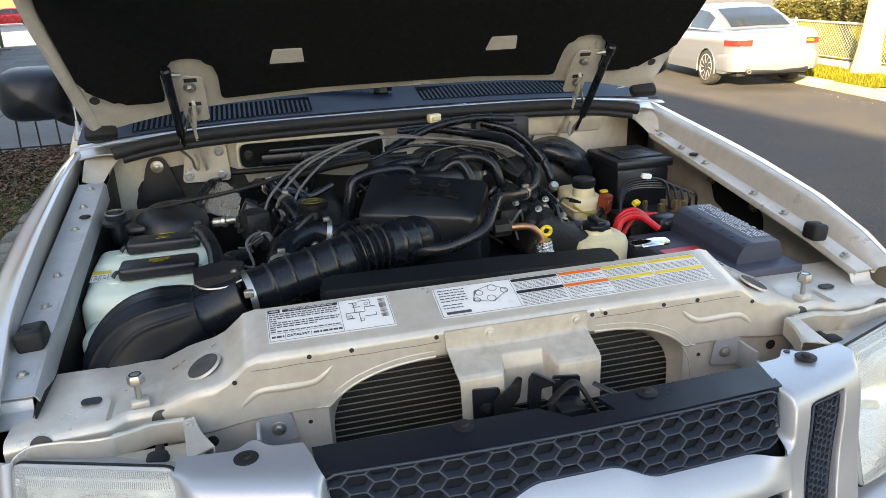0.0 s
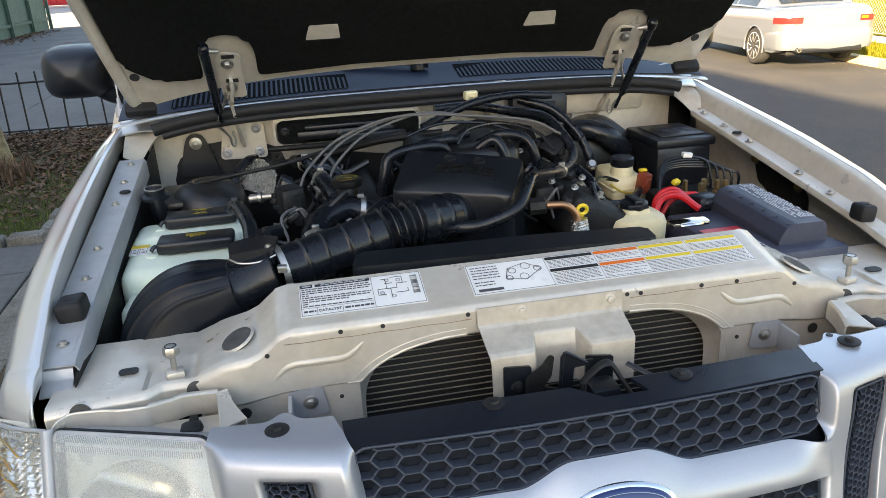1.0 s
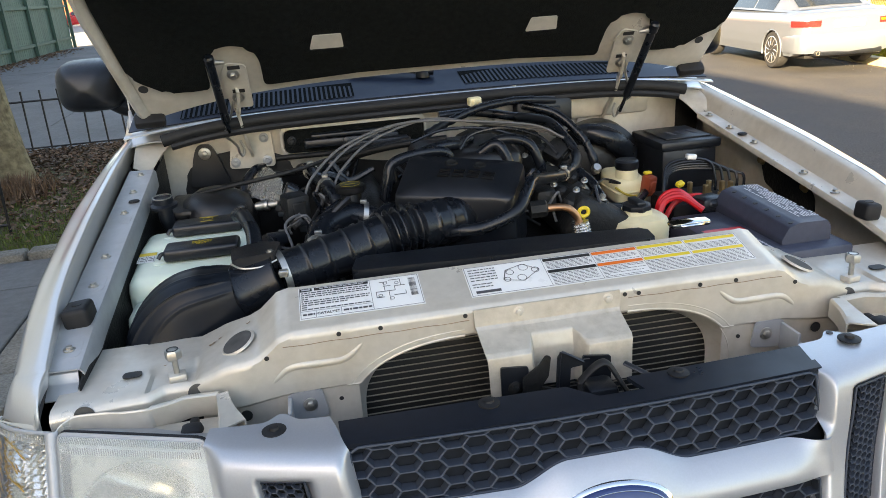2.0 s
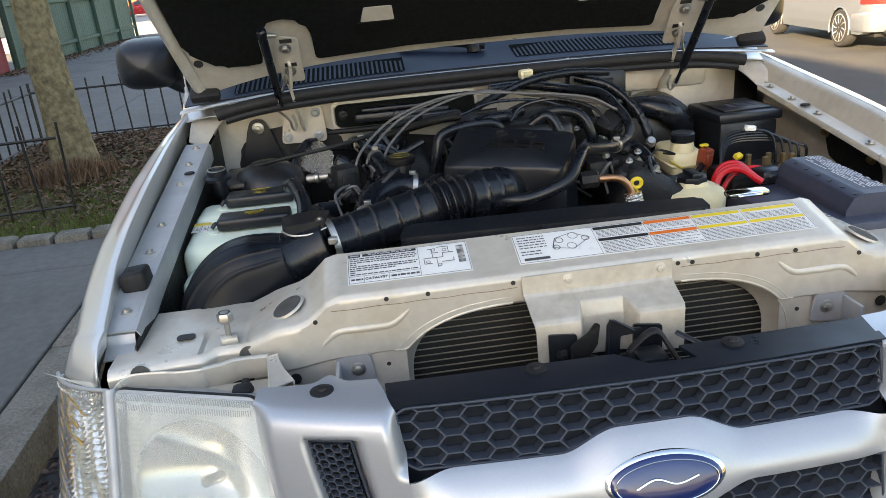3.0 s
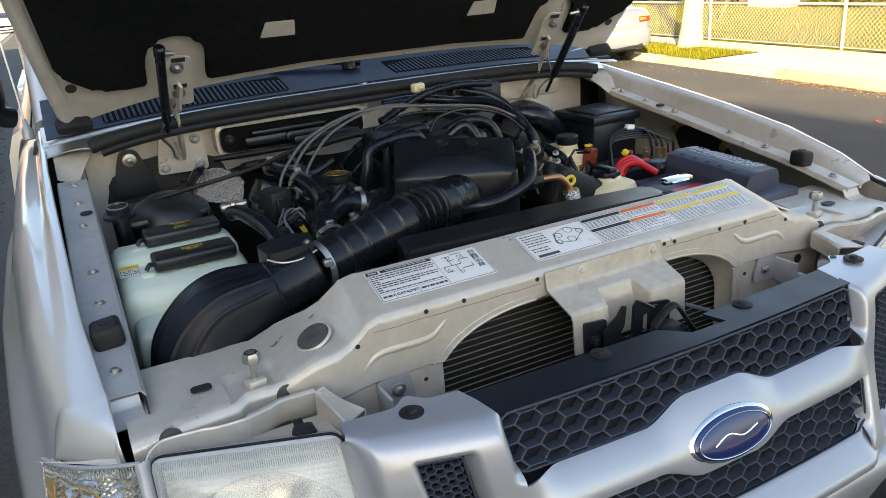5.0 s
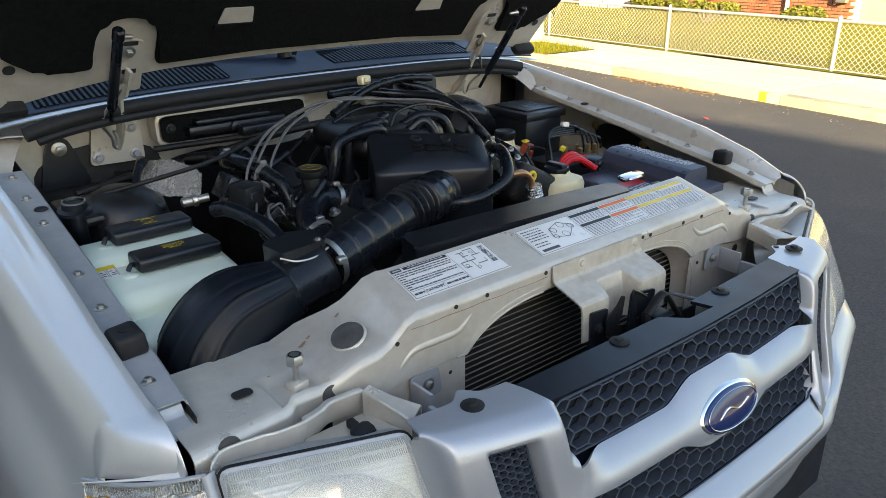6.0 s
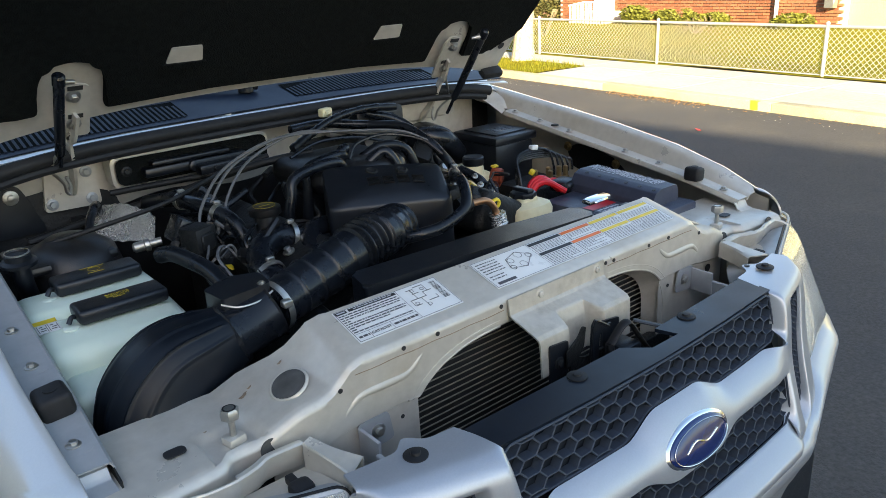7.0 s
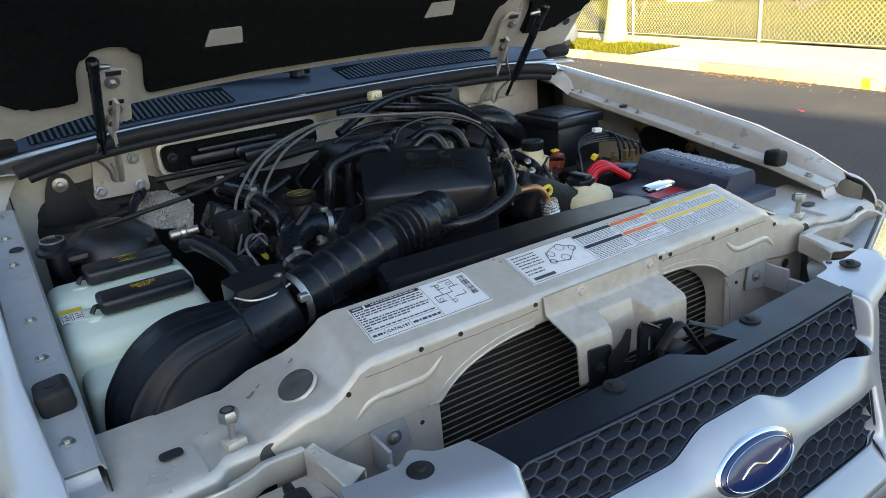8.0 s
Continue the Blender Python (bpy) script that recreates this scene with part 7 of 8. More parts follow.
for i in range(7):
    y = 0.268
    while y < 0.36:
        w = rg.uniform(0.005, 0.016)
        x = 0.432 + i * 0.0105
        vv = [bm.verts.new(p) for p in ((x, y, 0.9765), (x + 0.005, y, 0.9765), (x + 0.005, y + w, 0.9765), (x, y + w, 0.9765))]
        bm.faces.new(vv)
        y += w + 0.003
part("label_print", bm, PRINT_W, lab, smooth=0)
bm = B()
vv = [bm.verts.new(p) for p in ((0.426, 0.366, 0.9768), (0.51, 0.366, 0.9768), (0.51, 0.398, 0.9768), (0.426, 0.398, 0.9768))]
bm.faces.new(vv)
part("label_heading", bm, RED, lab, smooth=0)
bm = B()
lathe(bm, [(0.012, 0), (0.012, 0.012), (0.009, 0.022), (0.009, 0.03), (0.004, 0.032)], (0.452, 0.218, 0.955), n=12)
lathe(bm, [(0.012, 0), (0.012, 0.012), (0.009, 0.022)], (0.478, 0.222, 0.955), n=12)
box(bm, 0.43, 0.53, 0.205, 0.240, 0.935, 0.956, 0.004)
part("hold_down", bm, STEEL, bat, "battery hold-down bolts")
# cables
for k in range(3):
    run("battery_cable", [(0.485, 0.50 + 0.01 * k, 0.985), (0.450, 0.53 + 0.008 * k, 1.010 + 0.004 * k), (0.415, 0.54 + 0.006 * k, 1.000 + 0.003 * k), (0.395, 0.525 + 0.004 * k, 0.965), (0.385, 0.50, 0.92)], 0.0075, RED, "red insulated battery cable", "cable", 9, "red cables")
run("battery_cable", [(0.53, 0.535, 0.99), (0.50, 0.56, 1.0), (0.46, 0.575, 0.985), (0.43, 0.57, 0.95)], 0.006, RED, "red insulated battery cable", "cable", 9, "red cables")
block("terminal_cover", (0.515, 0.535, 0.975), (0.06, 0.05, 0.03), (0, 0, 10), BLACK, "black battery terminal cover", "terminal", 0.01)
block("terminal_clamp", (0.335, 0.285, 1.036), (0.080, 0.022, 0.010), (8, 2, 6), CHROME, "shiny metal strap on the radiator cover", "strap", 0.004)
block("hose_joint", (0.43, 0.275, 0.97), (0.03, 0.035, 0.04), (0, 0, 0), BLACK, "black plastic hose joint", "joint", 0.008)
bm = B()
box(bm, 0.245, 0.46, 0.27, 0.40, 0.86, 0.965, 0.02)
solo("battery_tray", bm, DUSTY, "black plastic tray beside the battery", "tray")

# fuse box
fuse = thing("fuse_box", (0.61, 0.86, 0.90), "black power distribution box", "fuse box")
bm = box(B(), 0.534, 0.682, 0.795, 0.965, 0.92, 1.048, 0.010)
part("box_body", bm, BLACK, fuse)
bm = B()
box(bm, 0.528, 0.690, 0.788, 0.972, 1.046, 1.070, 0.006)
box(bm, 0.550, 0.674, 0.812, 0.948, 1.070, 1.075, 0.003)
lid = part("box_lid", bm, BLACK, fuse, "dull black lid")
bm = B()
for i, x in enumerate((0.58, 0.61, 0.637)):
    for j in range(3):
        box(bm, x, x + 0.016, 0.845 + 0.016 * j, 0.852 + 0.016 * j, 1.0755, 1.0762)
part("lid_print", bm, BATTERY, lid)
# brake modulator with its pipes
abs_ob = thing("brake_modulator", (0.56, 0.68, 0.85), "brake modulator with brass nuts and black pipes", "modulator")
bm = box(B(), 0.47, 0.63, 0.60, 0.73, 0.85, 0.97, 0.01)
part("modulator_block", bm, GRIME, abs_ob)
for i, (x, y) in enumerate(((0.55, 0.61), (0.575, 0.64), (0.60, 0.625), (0.615, 0.615), (0.53, 0.645))):
    bm = B()
    lathe(bm, [(0.010, 0), (0.010, 0.012), (0.007, 0.014), (0.007, 0.038), (0.004, 0.04)], (x, y, 0.967), n=6)
    part("nut", bm, BRASS, abs_ob)
for i in range(5):
    x1 = 0.545 + 0.018 * i
    bm = B()
    tube(bm, [(0.445 + 0.006 * i, 0.60 + 0.01 * i, 0.93), (0.455 + 0.006 * i, 0.625 + 0.01 * i, 1.00), (0.475 + 0.008 * i, 0.655 + 0.006 * i, 1.048 - 0.005 * i), (0.53 + 0.012 * i, 0.655, 1.060 - 0.007 * i), (x1 + 0.03, 0.640, 1.050 - 0.008 * i), (x1 + 0.04, 0.630, 1.01), (x1 + 0.04, 0.628, 0.985)], 0.0032, 8)
    part("pipe", bm, HOSE, abs_ob, "black brake pipe")
bm = B()
box(bm, -0.012, 0.012, -0.007, 0.007, -0.006, 0.006, 0.002, 1, pose(0.535, 0.655, 1.064, 0, 8, 0))
part("pipe_tag", bm, STICKER, abs_ob)
bm = B()
box(bm, -0.010, 0.010, -0.007, 0.007, -0.006, 0.006, 0.002, 1, pose(0.492, 0.62, 1.012, 30, 0, 30))
part("pipe_tag", bm, YELLOW, abs_ob)
block("wire_connector", (0.463, 0.728, 0.962), (0.028, 0.028, 0.050), (10, 0, 20), RED_BROWN, "red-brown plastic wiring connector", "connector")
block("wire_connector", (0.463, 0.728, 1.013), (0.022, 0.014, 0.008), (0, 0, 20), YELLOW, "yellow plastic connector lock", "connector")
run("engine_wire", [(0.30, 0.60, 0.985), (0.36, 0.62, 0.975), (0.41, 0.67, 0.965), (0.455, 0.72, 0.972)], 0.010, HOSE, "black wire to the brake reservoir", "wire", 8, "engine wires")
run("wiring_loom", [(0.36, 1.0, 1.05), (0.38, 0.93, 1.085), (0.44, 0.90, 1.070), (0.50, 0.92, 1.02)], 0.028, HOSE, "thick black duct by the firewall", "duct")

# clamps on the hoses
def clamp(at, axis, r):
    at, axis = Vector(at), Vector(axis).normalized()
    bm = lathe(B(), [(r + 0.0005, -0.005), (r + 0.0025, -0.005), (r + 0.0025, 0.005), (r + 0.0005, 0.005)], at, axis, 24, False)
    ring = solo("hose_clamp", bm, STEEL, "steel worm clamp round a rubber hose", "clamp", "hose clamps")
    bm = box(B(), -0.007, 0.007, -0.005, 0.005, 0, 0.008, 0.0015, 1, Matrix.Translation(at + Vector((0, -0.2, 1)).normalized() * (r + 0.002)))
    part("screw", bm, STEEL, ring)


clamp((-0.332, 0.46, 1.023), (0, 0.9, 0.35), 0.026)
clamp((-0.235, 0.560, 1.045), (0.9, 0.0, -0.2), 0.026)
clamp((-0.335, 0.83, 1.0865), (0.2, -1, 0.1), 0.016)
clamp((-0.305, 0.725, 1.076), (0.35, -1, -0.3), 0.016)
clamp((0.200, 0.583, 1.076), (0.6, 0.8, -0.1), 0.0115)
# ---- street ----
KX, KY, SPLAY = 8.37, 6.7, 0.13     # a point of the far kerb, and how it splays from this one
RK = -0.285                         # gutter there
SWING = Matrix.Translation((KX, KY, 0)) @ Matrix.Rotation(-SPLAY, 4, "Z") @ Matrix.Translation((-KX, -KY, 0))


def kerb_x(y):
    return KX + (min(max(y, -30.0), 45.0) - KY) * math.tan(SPLAY)


def road_z(x, y=KY):
    """The road falls away gently from the pickup towards the far kerb."""
    return RK * min(1.0, max(0.0, (x + 0.9) / (kerb_x(y) + 0.9)))


def far_side(before):
    """Swing the things of the sunny side round to lie along their kerb."""
    for ob in scene.objects:
        if ob not in before and ob.parent is None:
            ob.matrix_basis = SWING @ ob.matrix_basis



def road_point(x, y):
    if x > 0:
        x *= kerb_x(y) / KX
    return Vector((x, y, road_z(x, y) + 0.006 * noise.noise(Vector((x * 0.7, y * 0.5, 0)))))


bm = sheet(B(), lambda x, y: road_point(x, y), [-2.6, -2.0, -1.52, -1.3, -1.1, -0.9, 0, 2, 3, 4, 5, 6, 7, KX + 0.05], [-30, -15, -8] + span(-5, 40, 60) + [55, 80, 130, 300])
solo("road", bm, ASPHALT, "worn grey asphalt road with leaves along the kerb", "road", kind="structure")
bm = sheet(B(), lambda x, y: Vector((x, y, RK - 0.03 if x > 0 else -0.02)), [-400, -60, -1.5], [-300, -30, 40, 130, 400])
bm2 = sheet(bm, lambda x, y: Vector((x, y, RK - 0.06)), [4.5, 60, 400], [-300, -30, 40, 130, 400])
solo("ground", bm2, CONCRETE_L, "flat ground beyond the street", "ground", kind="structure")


def kerb_run(name, x0, x1, z0, z1, y0, y1, step_y, mat, label):
    base = thing(name, (x0, 0, z0), label, "kerb", kind="structure")
    y, rk = y0, random.Random(5)
    while y < y1:
        ln = step_y * rk.uniform(0.85, 1.15)
        bm = box(B(), x0, x1, y + 0.006, y + ln, z0 - 0.15, z1 + rk.uniform(-0.006, 0.006), 0.012, 2)
        part("kerb_stone", bm, mat, base)
        y += ln
    return base


LEFT = Matrix.Translation((-1.57, 2.5, 0)) @ Matrix.Rotation(0.03, 4, "Z") @ Matrix.Translation((1.57, -2.5, 0))
before = set(scene.objects)
kerb_run("kerb_left", -1.74, -1.57, 0.0, 0.150, -10, 28, 1.9, KERB, "weathered granite kerb")

# left pavement in slabs, leaving the tree pit open
PIT = (-3.55, -1.76, 3.0, 9.0)
# these slabs take the concrete copy that is darkened for the left side's shade
pave = thing("pavement_left", (-4.0, 0, 0), "grey concrete pavement slabs", "pavement", kind="structure")
rs = random.Random(8)
xs = [-1.743, -3.3, -5.5, -7.8]
y = -9.0
while y < 28:
    y1 = y + 3.0
    for a, b in zip(xs, xs[1:]):
        yy0, yy1 = y, y1
        if b < PIT[1] and a > PIT[0] - 0.5 and yy1 > PIT[2] + 0.01 and yy0 < PIT[3] - 0.01:
            continue
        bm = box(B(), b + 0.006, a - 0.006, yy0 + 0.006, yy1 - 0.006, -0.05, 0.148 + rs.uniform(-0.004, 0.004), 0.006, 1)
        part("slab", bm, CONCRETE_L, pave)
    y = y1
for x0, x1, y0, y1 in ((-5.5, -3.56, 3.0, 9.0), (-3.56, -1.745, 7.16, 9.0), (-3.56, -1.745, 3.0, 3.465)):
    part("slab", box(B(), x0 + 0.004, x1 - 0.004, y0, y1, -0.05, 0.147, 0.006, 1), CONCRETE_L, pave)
bm = sheet(B(), lambda x, y: Vector((x, y, 0.135 + 0.03 * noise.noise(Vector((x * 2.2, y * 2.2, 1))) + 0.05 * math.exp(-((x + 2.72) ** 2 + (y - 5.6) ** 2) / 0.25))), span(-3.57, -1.80, 50), span(3.50, 7.17, 90))
solo("tree_pit", bm, SOIL, "tree pit of soil, weeds and dead leaves", "soil", kind="structure")
# stone edging
edge = thing("stone_edging", (-2.6, 3.56, 0.1), "grey cobblestone edging round the tree pit", "edging", kind="structure")
for i in range(8):
    x = -3.50 + i * 0.215
    part("cobble", box(B(), x, x + 0.20, 3.47, 3.60, 0.02, 0.185 + rs.uniform(-0.012, 0.012), 0.022, 2, None), KERB, edge)
for i in range(17):
    y = 3.47 + i * 0.215
    part("cobble", box(B(), -1.875, -1.748, y, y + 0.20, 0.02, 0.172 + rs.uniform(-0.012, 0.012), 0.022, 2), KERB, edge)
# loose leaves, grass tufts, litter
def scatter(name, mat, n, place, size, label, kind_of, seed, upright=False):
    rn = random.Random(seed)
    verts, faces = [], []
    for _ in range(n):
        c = Vector(place(rn))
        a, s = rn.uniform(0, 6.283), size * rn.uniform(0.5, 1.3)
        if upright:
            d = Vector((math.cos(a), math.sin(a), 0)) * s * 0.07
            tip = c + Vector((rn.uniform(-0.4, 0.4), rn.uniform(-0.4, 0.4), 1)) * s
            k = len(verts)
            verts += [c - d, c + d, tip]
            faces.append((k, k + 1, k + 2))
        else:
            u = Vector((math.cos(a), math.sin(a), rn.uniform(-0.4, 0.4))) * s
            w = Vector((-math.sin(a), math.cos(a), rn.uniform(-0.4, 0.4))) * s * 0.55
            lift = Vector((0, 0, s * 0.35))
            k = len(verts)
            verts += [c - u, c - w + lift, c + u, c + w + lift]
            faces += [(k, k + 1, k + 2), (k, k + 2, k + 3)]
    me = bpy.data.meshes.new(name)
    me.from_pydata([tuple(v) for v in verts], [], faces)
    me.materials.append(mat)
    return tagged(new(name, me), label, kind_of, kind="stuff")


scatter("dead_leaves", LEAF_DRY, 6000, lambda r: (r.uniform(-3.5, -1.88), 3.7 + 3.4 * r.random() ** 0.55, 0.16 + 0.03 * r.random()), 0.026, "brown dead leaves in the tree pit", "leaves", 1)
scatter("weeds", MOSS, 9000, lambda r: (r.uniform(-3.5, -1.88), 3.65 + 2.6 * r.random() ** 1.6, 0.140), 0.045, "low green weeds in the tree pit", "weeds", 2, True)
scatter("dry_grass", LEAF_DRY, 900, lambda r: (-2.62 + r.gauss(0, 0.16), 5.15 + r.gauss(0, 0.12), 0.15), 0.14, "tuft of dry grass at the tree", "grass", 3, True)
scatter("gutter_leaves", LEAF_GUTTER, 3400, lambda r: (-1.56 + min(0.34, abs(r.gauss(0, 0.11 + 0.05 * math.sin(r.random() * 6)))), 2.72 + 11 * r.random() ** 1.15, 0.010 + 0.03 * r.random() ** 2), 0.021, "dead leaves heaped in the gutter", "leaves", 4)
scatter("gutter_litter", LEAF_GUTTER, 240, lambda r: (-1.56 + abs(r.gauss(0, 0.07)), 0.55 + 1.15 * r.random(), 0.006), 0.016, "twigs and leaf crumbs in the gutter", "leaves", 14)
CUP, CUP_D = Vector((-1.50, 2.36, 0.048)), Vector((1.0, -0.28, -0.04)).normalized()
bm = lathe(B(), [(0.026, 0), (0.030, 0.004), (0.038, 0.105), (0.041, 0.108), (0.041, 0.112), (0.036, 0.110), (0.029, 0.008)], CUP, CUP_D, 20)
solo("plastic_cup", bm, CUP_MAT, "clear plastic cup lying in the gutter", "cup")
bm = B()
for k in range(9):
    c = Vector((-1.50 + 0.02 * (k % 3), 2.28 + 0.015 * (k // 3), 0.012 + 0.006 * k))
    d = Vector((math.cos(k * 2.1), math.sin(k * 2.1), 0.3)) * 0.030
    e = Vector((-math.sin(k * 2.1), math.cos(k * 2.1), 0.2)) * 0.016
    bm.faces.new([bm.verts.new(q) for q in (c - d, c - e, c + d, c + e)])
solo("crumpled_leaf", bm, LEAF_AMBER, "crumpled amber leaf beside the cup", "leaf")
bm = B()
vv = [bm.verts.new(q) for q in ((-1.52, 5.86, 0.016), (-1.34, 5.90, 0.022), (-1.33, 5.98, 0.03), (-1.45, 5.99, 0.018))]
bm.faces.new(vv)
thicken(bm, 0.002)
solo("paper_scrap", bm, PAPER, "flat scrap of white paper on the road", "paper")

# street tree
def tree(name, at, r, height, lean, label, seed, mat=BARK):
    rt = random.Random(seed)
    base = thing(name, at, label, "tree")
    x, y, z = at
    bm = B()
    pts = [Vector((x + lean[0] * t, y + lean[1] * t, z - 0.1 + t * height)) for t in span(0, 1, 7)]
    path = smooth_path(pts, 8)
    rings = []
    for i, p in enumerate(path):
        t = i / (len(path) - 1)
        rad = r * (1 - 0.42 * t) * (1 + 0.55 * math.exp(-t * height / 0.28))
        rings.append([p + Vector((math.cos(k), math.sin(k), 0)) * rad * (1 + 0.05 * noise.noise(Vector((math.cos(k) * 5, math.sin(k) * 5, i * 0.10 + seed))) + 0.06 * abs(noise.noise(Vector((math.cos(k) * 11, math.sin(k) * 11, i * 0.22 + seed)))) + rt.uniform(-0.008, 0.008)) for k in span(0, 2 * math.pi, 90)[:-1]])
    loft(bm, rings)
    part("trunk", bm, mat, base)
    bm = B()
    top = pts[-1]
    for i in range(9):
        a = i * 2.4
        s = top - Vector((0, 0, rt.uniform(0, height * 0.25)))
        reach = rt.uniform(1.2, 2.2)
        e = s + Vector((math.cos(a) * reach, math.sin(a) * reach, rt.uniform(1.0, 2.4)))
        m = s.lerp(e, 0.5) + Vector((0, 0, 0.25))
        tube(bm, [s, m, e], lambda t, q=r: q * 0.42 * (1 - 0.8 * t) + 0.008, 8, 5)
        for j in range(5):
            b = s.lerp(e, 0.4 + 0.12 * j)
            tube(bm, [b, b + Vector((rt.uniform(-0.6, 0.6), rt.uniform(-0.6, 0.6), rt.uniform(0.2, 0.9)))], 0.012, 5, 1)
    part("limbs", bm, mat, base)
    return base


tree("street_tree", (-2.72, 5.62, 0.14), 0.150, 4.6, (-0.25, 0.35), "bare street tree with furrowed bark in a fenced pit", 11)

# low iron fence round the pit
def iron_fence(y0, x0, x1, bars, z, hgt, along, group):
    """Pickets on one rail."""
    base = thing("iron_fence", ((x0 + x1) / 2, y0, z), "low black iron picket fence round the tree pit", "fence", group)
    for i in range(bars):
        t = i / (bars - 1)
        p = along(t)
        bm = B()
        lean = 0.02 * math.sin(i * 2.3)
        tube(bm, [p, p + Vector((lean, 0.01, hgt))], 0.0095, 6, 1)
        part("picket", bm, IRON, base)
    bm = B()
    tube(bm, [along(t) + Vector((0, 0, hgt * 0.84)) for t in span(0, 1, 3)], 0.011, 6, 1)
    tube(bm, [along(t) + Vector((0, 0, hgt * 0.10)) for t in span(0, 1, 3)], 0.009, 6, 1)
    part("rail", bm, IRON, base)
    return base


iron_fence(4.15, -3.5, -2.28, 7, 0.14, 0.62, lambda t: Vector((-3.45 + 1.17 * t, 4.02 + 0.10 * t, 0.14)), "pit fence")
iron_fence(7.1, -3.6, -1.9, 10, 0.14, 0.62, lambda t: Vector((-3.5 + 1.62 * t, 7.08, 0.14)), "pit fence")
iron_fence(5.7, -3.5, -3.4, 16, 0.14, 0.62, lambda t: Vector((-3.5, 4.1 + 2.95 * t, 0.14)), "pit fence")
iron_fence(24, -3.4, -2.4, 8, 0.14, 0.9, lambda t: Vector((-3.6 + 0.9 * t, 21.5, 0.14)), "far fence")

# green board fence and red building beyond the left pavement
gf = thing("board_fence", (-7.8, 21, 0.1), "tall green painted board fence", "fence")
rb = random.Random(2)
for i in range(62):
    y = 17.9 + i * 0.185
    part("board", box(B(), -7.84, -7.81, y, y + 0.178, 0.12, 2.1 + rb.uniform(-0.02, 0.02), 0.004, 1), GREEN, gf)
for z in (0.45, 1.55):
    part("fence_rail", box(B(), -7.80, -7.74, 17.9, 29.4, z, z + 0.09, 0.005, 1), GREEN, gf)
for i in range(6):
    part("fence_post", box(B(), -7.80, -7.70, 17.9 + i * 2.3, 18.0 + i * 2.3, 0.1, 2.2, 0.006, 1), GREEN, gf)
# houses on the left: they cast the shade in which the pickup stands
def house(name, x0, x1, y0, y1, z0, h, wall, label, face, windows, roof_h=1.6):
    base = thing(name, ((x0 + x1) / 2, (y0 + y1) / 2, z0), label, "house")
    part("wall", box(B(), x0, x1, y0, y1, z0 - 0.5, z0 + h, 0.01, 1), wall, base)
    bm = B()
    xm = (x0 + x1) / 2
    loft(bm, [[Vector((x0 - 0.35, yy, z0 + h)), Vector((x1 + 0.35, yy, z0 + h)), Vector((x1 + 0.35, yy, z0 + h + 0.15)), Vector((xm, yy, z0 + h + roof_h)), Vector((x0 - 0.35, yy, z0 + h + 0.15))] for yy in (y0 - 0.3, y1 + 0.3)])
    part("roof", bm, ROOFING, base)
    for y, z, w, hh in windows:
        bm = box(B(), face - 0.05, face + 0.05, y, y + w, z0 + z, z0 + z + hh, 0.01, 1)
        win = part("window", bm, WHITE, base)
        part("pane", box(B(), face - 0.06, face + 0.06, y + 0.07, y + w - 0.07, z0 + z + 0.07, z0 + z + hh - 0.07, 0, 1), DARKGLASS, win)
    return base


# out of view; placed by the shade's edge, cream for the fender's reflection
house("row_house", -16, -7.9, -22, 12.4, 0.0, 6.35, PALE_WALL, "long cream stucco row house", -7.9, [(y, z, 1.0, 1.5) for y in (-19, -15, -11, -7, -3, 1, 5, 9) for z in (1.0, 3.5)], 1.5)
house("row_house", -16, -7.9, 12.5, 17.8, 0.0, 6.35, RED_WALL, "red painted row house", -7.9, [(y, z, 1.0, 1.5) for y in (13.2, 15.6) for z in (1.6, 3.6)], 1.5)
scatter("fence_leaves", LEAF_DRY, 1500, lambda r: (-7.75 + abs(r.gauss(0, 0.4)), r.uniform(16, 27.5), 0.165), 0.04, "dead leaves along the board fence", "leaves", 9)
for ob in list(scene.objects):
    if ob not in before and ob.parent is None:
        ob.matrix_basis = LEFT @ ob.matrix_basis
bm = sheet(B(), lambda x, y: Vector((x, y, 0.004)), [-60, -30, -15, -2.9], [28.2, 34, 43, 80])
solo("side_street", bm, CONCRETE, "sunlit pale side street", "road", kind="structure")
house("row_house", -36, -21, 44, 60, 0.0, 6.0, WALL_TAN, "tan house across the side street", -21, [(y, z, 1.0, 1.5) for y in (46, 50, 55) for z in (1.0, 3.6)])
house("row_house", -70, -7.5, 84, 94, 0.0, 6.4, BRICK, "long brick house closing the side street", -7.5, [(y, z, 1.0, 1.5) for y in (85, 88, 91) for z in (1.0, 3.6)])
# never in view; added to close off the horizon behind the camera
house("row_house", -6, 6, -82, -70, 0.0, 6.5, WALL_TAN, "unseen tan house added behind the camera", -70, [])

# ---- sunny side ----
before = set(scene.objects)
verge_z = RK + 0.075
kerb_run("kerb_right", KX - 0.02, KX + 0.16, RK, RK + 0.118, -26, 40, 2.66, KERB_SUN, "sunlit concrete kerb with worn yellow paint")
bm = box(B(), KX - 0.026, KX + 0.03, 3.92, 4.03, RK + 0.005, RK + 0.121, 0.004, 1)
solo("kerb_mark", bm, YELLOW, "yellow painted mark on the kerb", "paint mark", kind="structure")
scatter("kerbside_leaves", LEAF_TAN, 800, lambda r: (KX - 0.03 - abs(r.gauss(0, 0.16)), r.choice((r.uniform(4.6, 6.4), r.uniform(-2.0, 16.0))), RK + 0.012), 0.017, "dead leaves along the far kerb", "leaves", 5)
scatter("road_litter", PAPER, 520, lambda r: (KX - 0.3 - abs(r.gauss(0, 1.0)), r.uniform(1.0, 12.0), RK + 0.016), 0.009, "pale bits of litter on the road", "litter", 6)
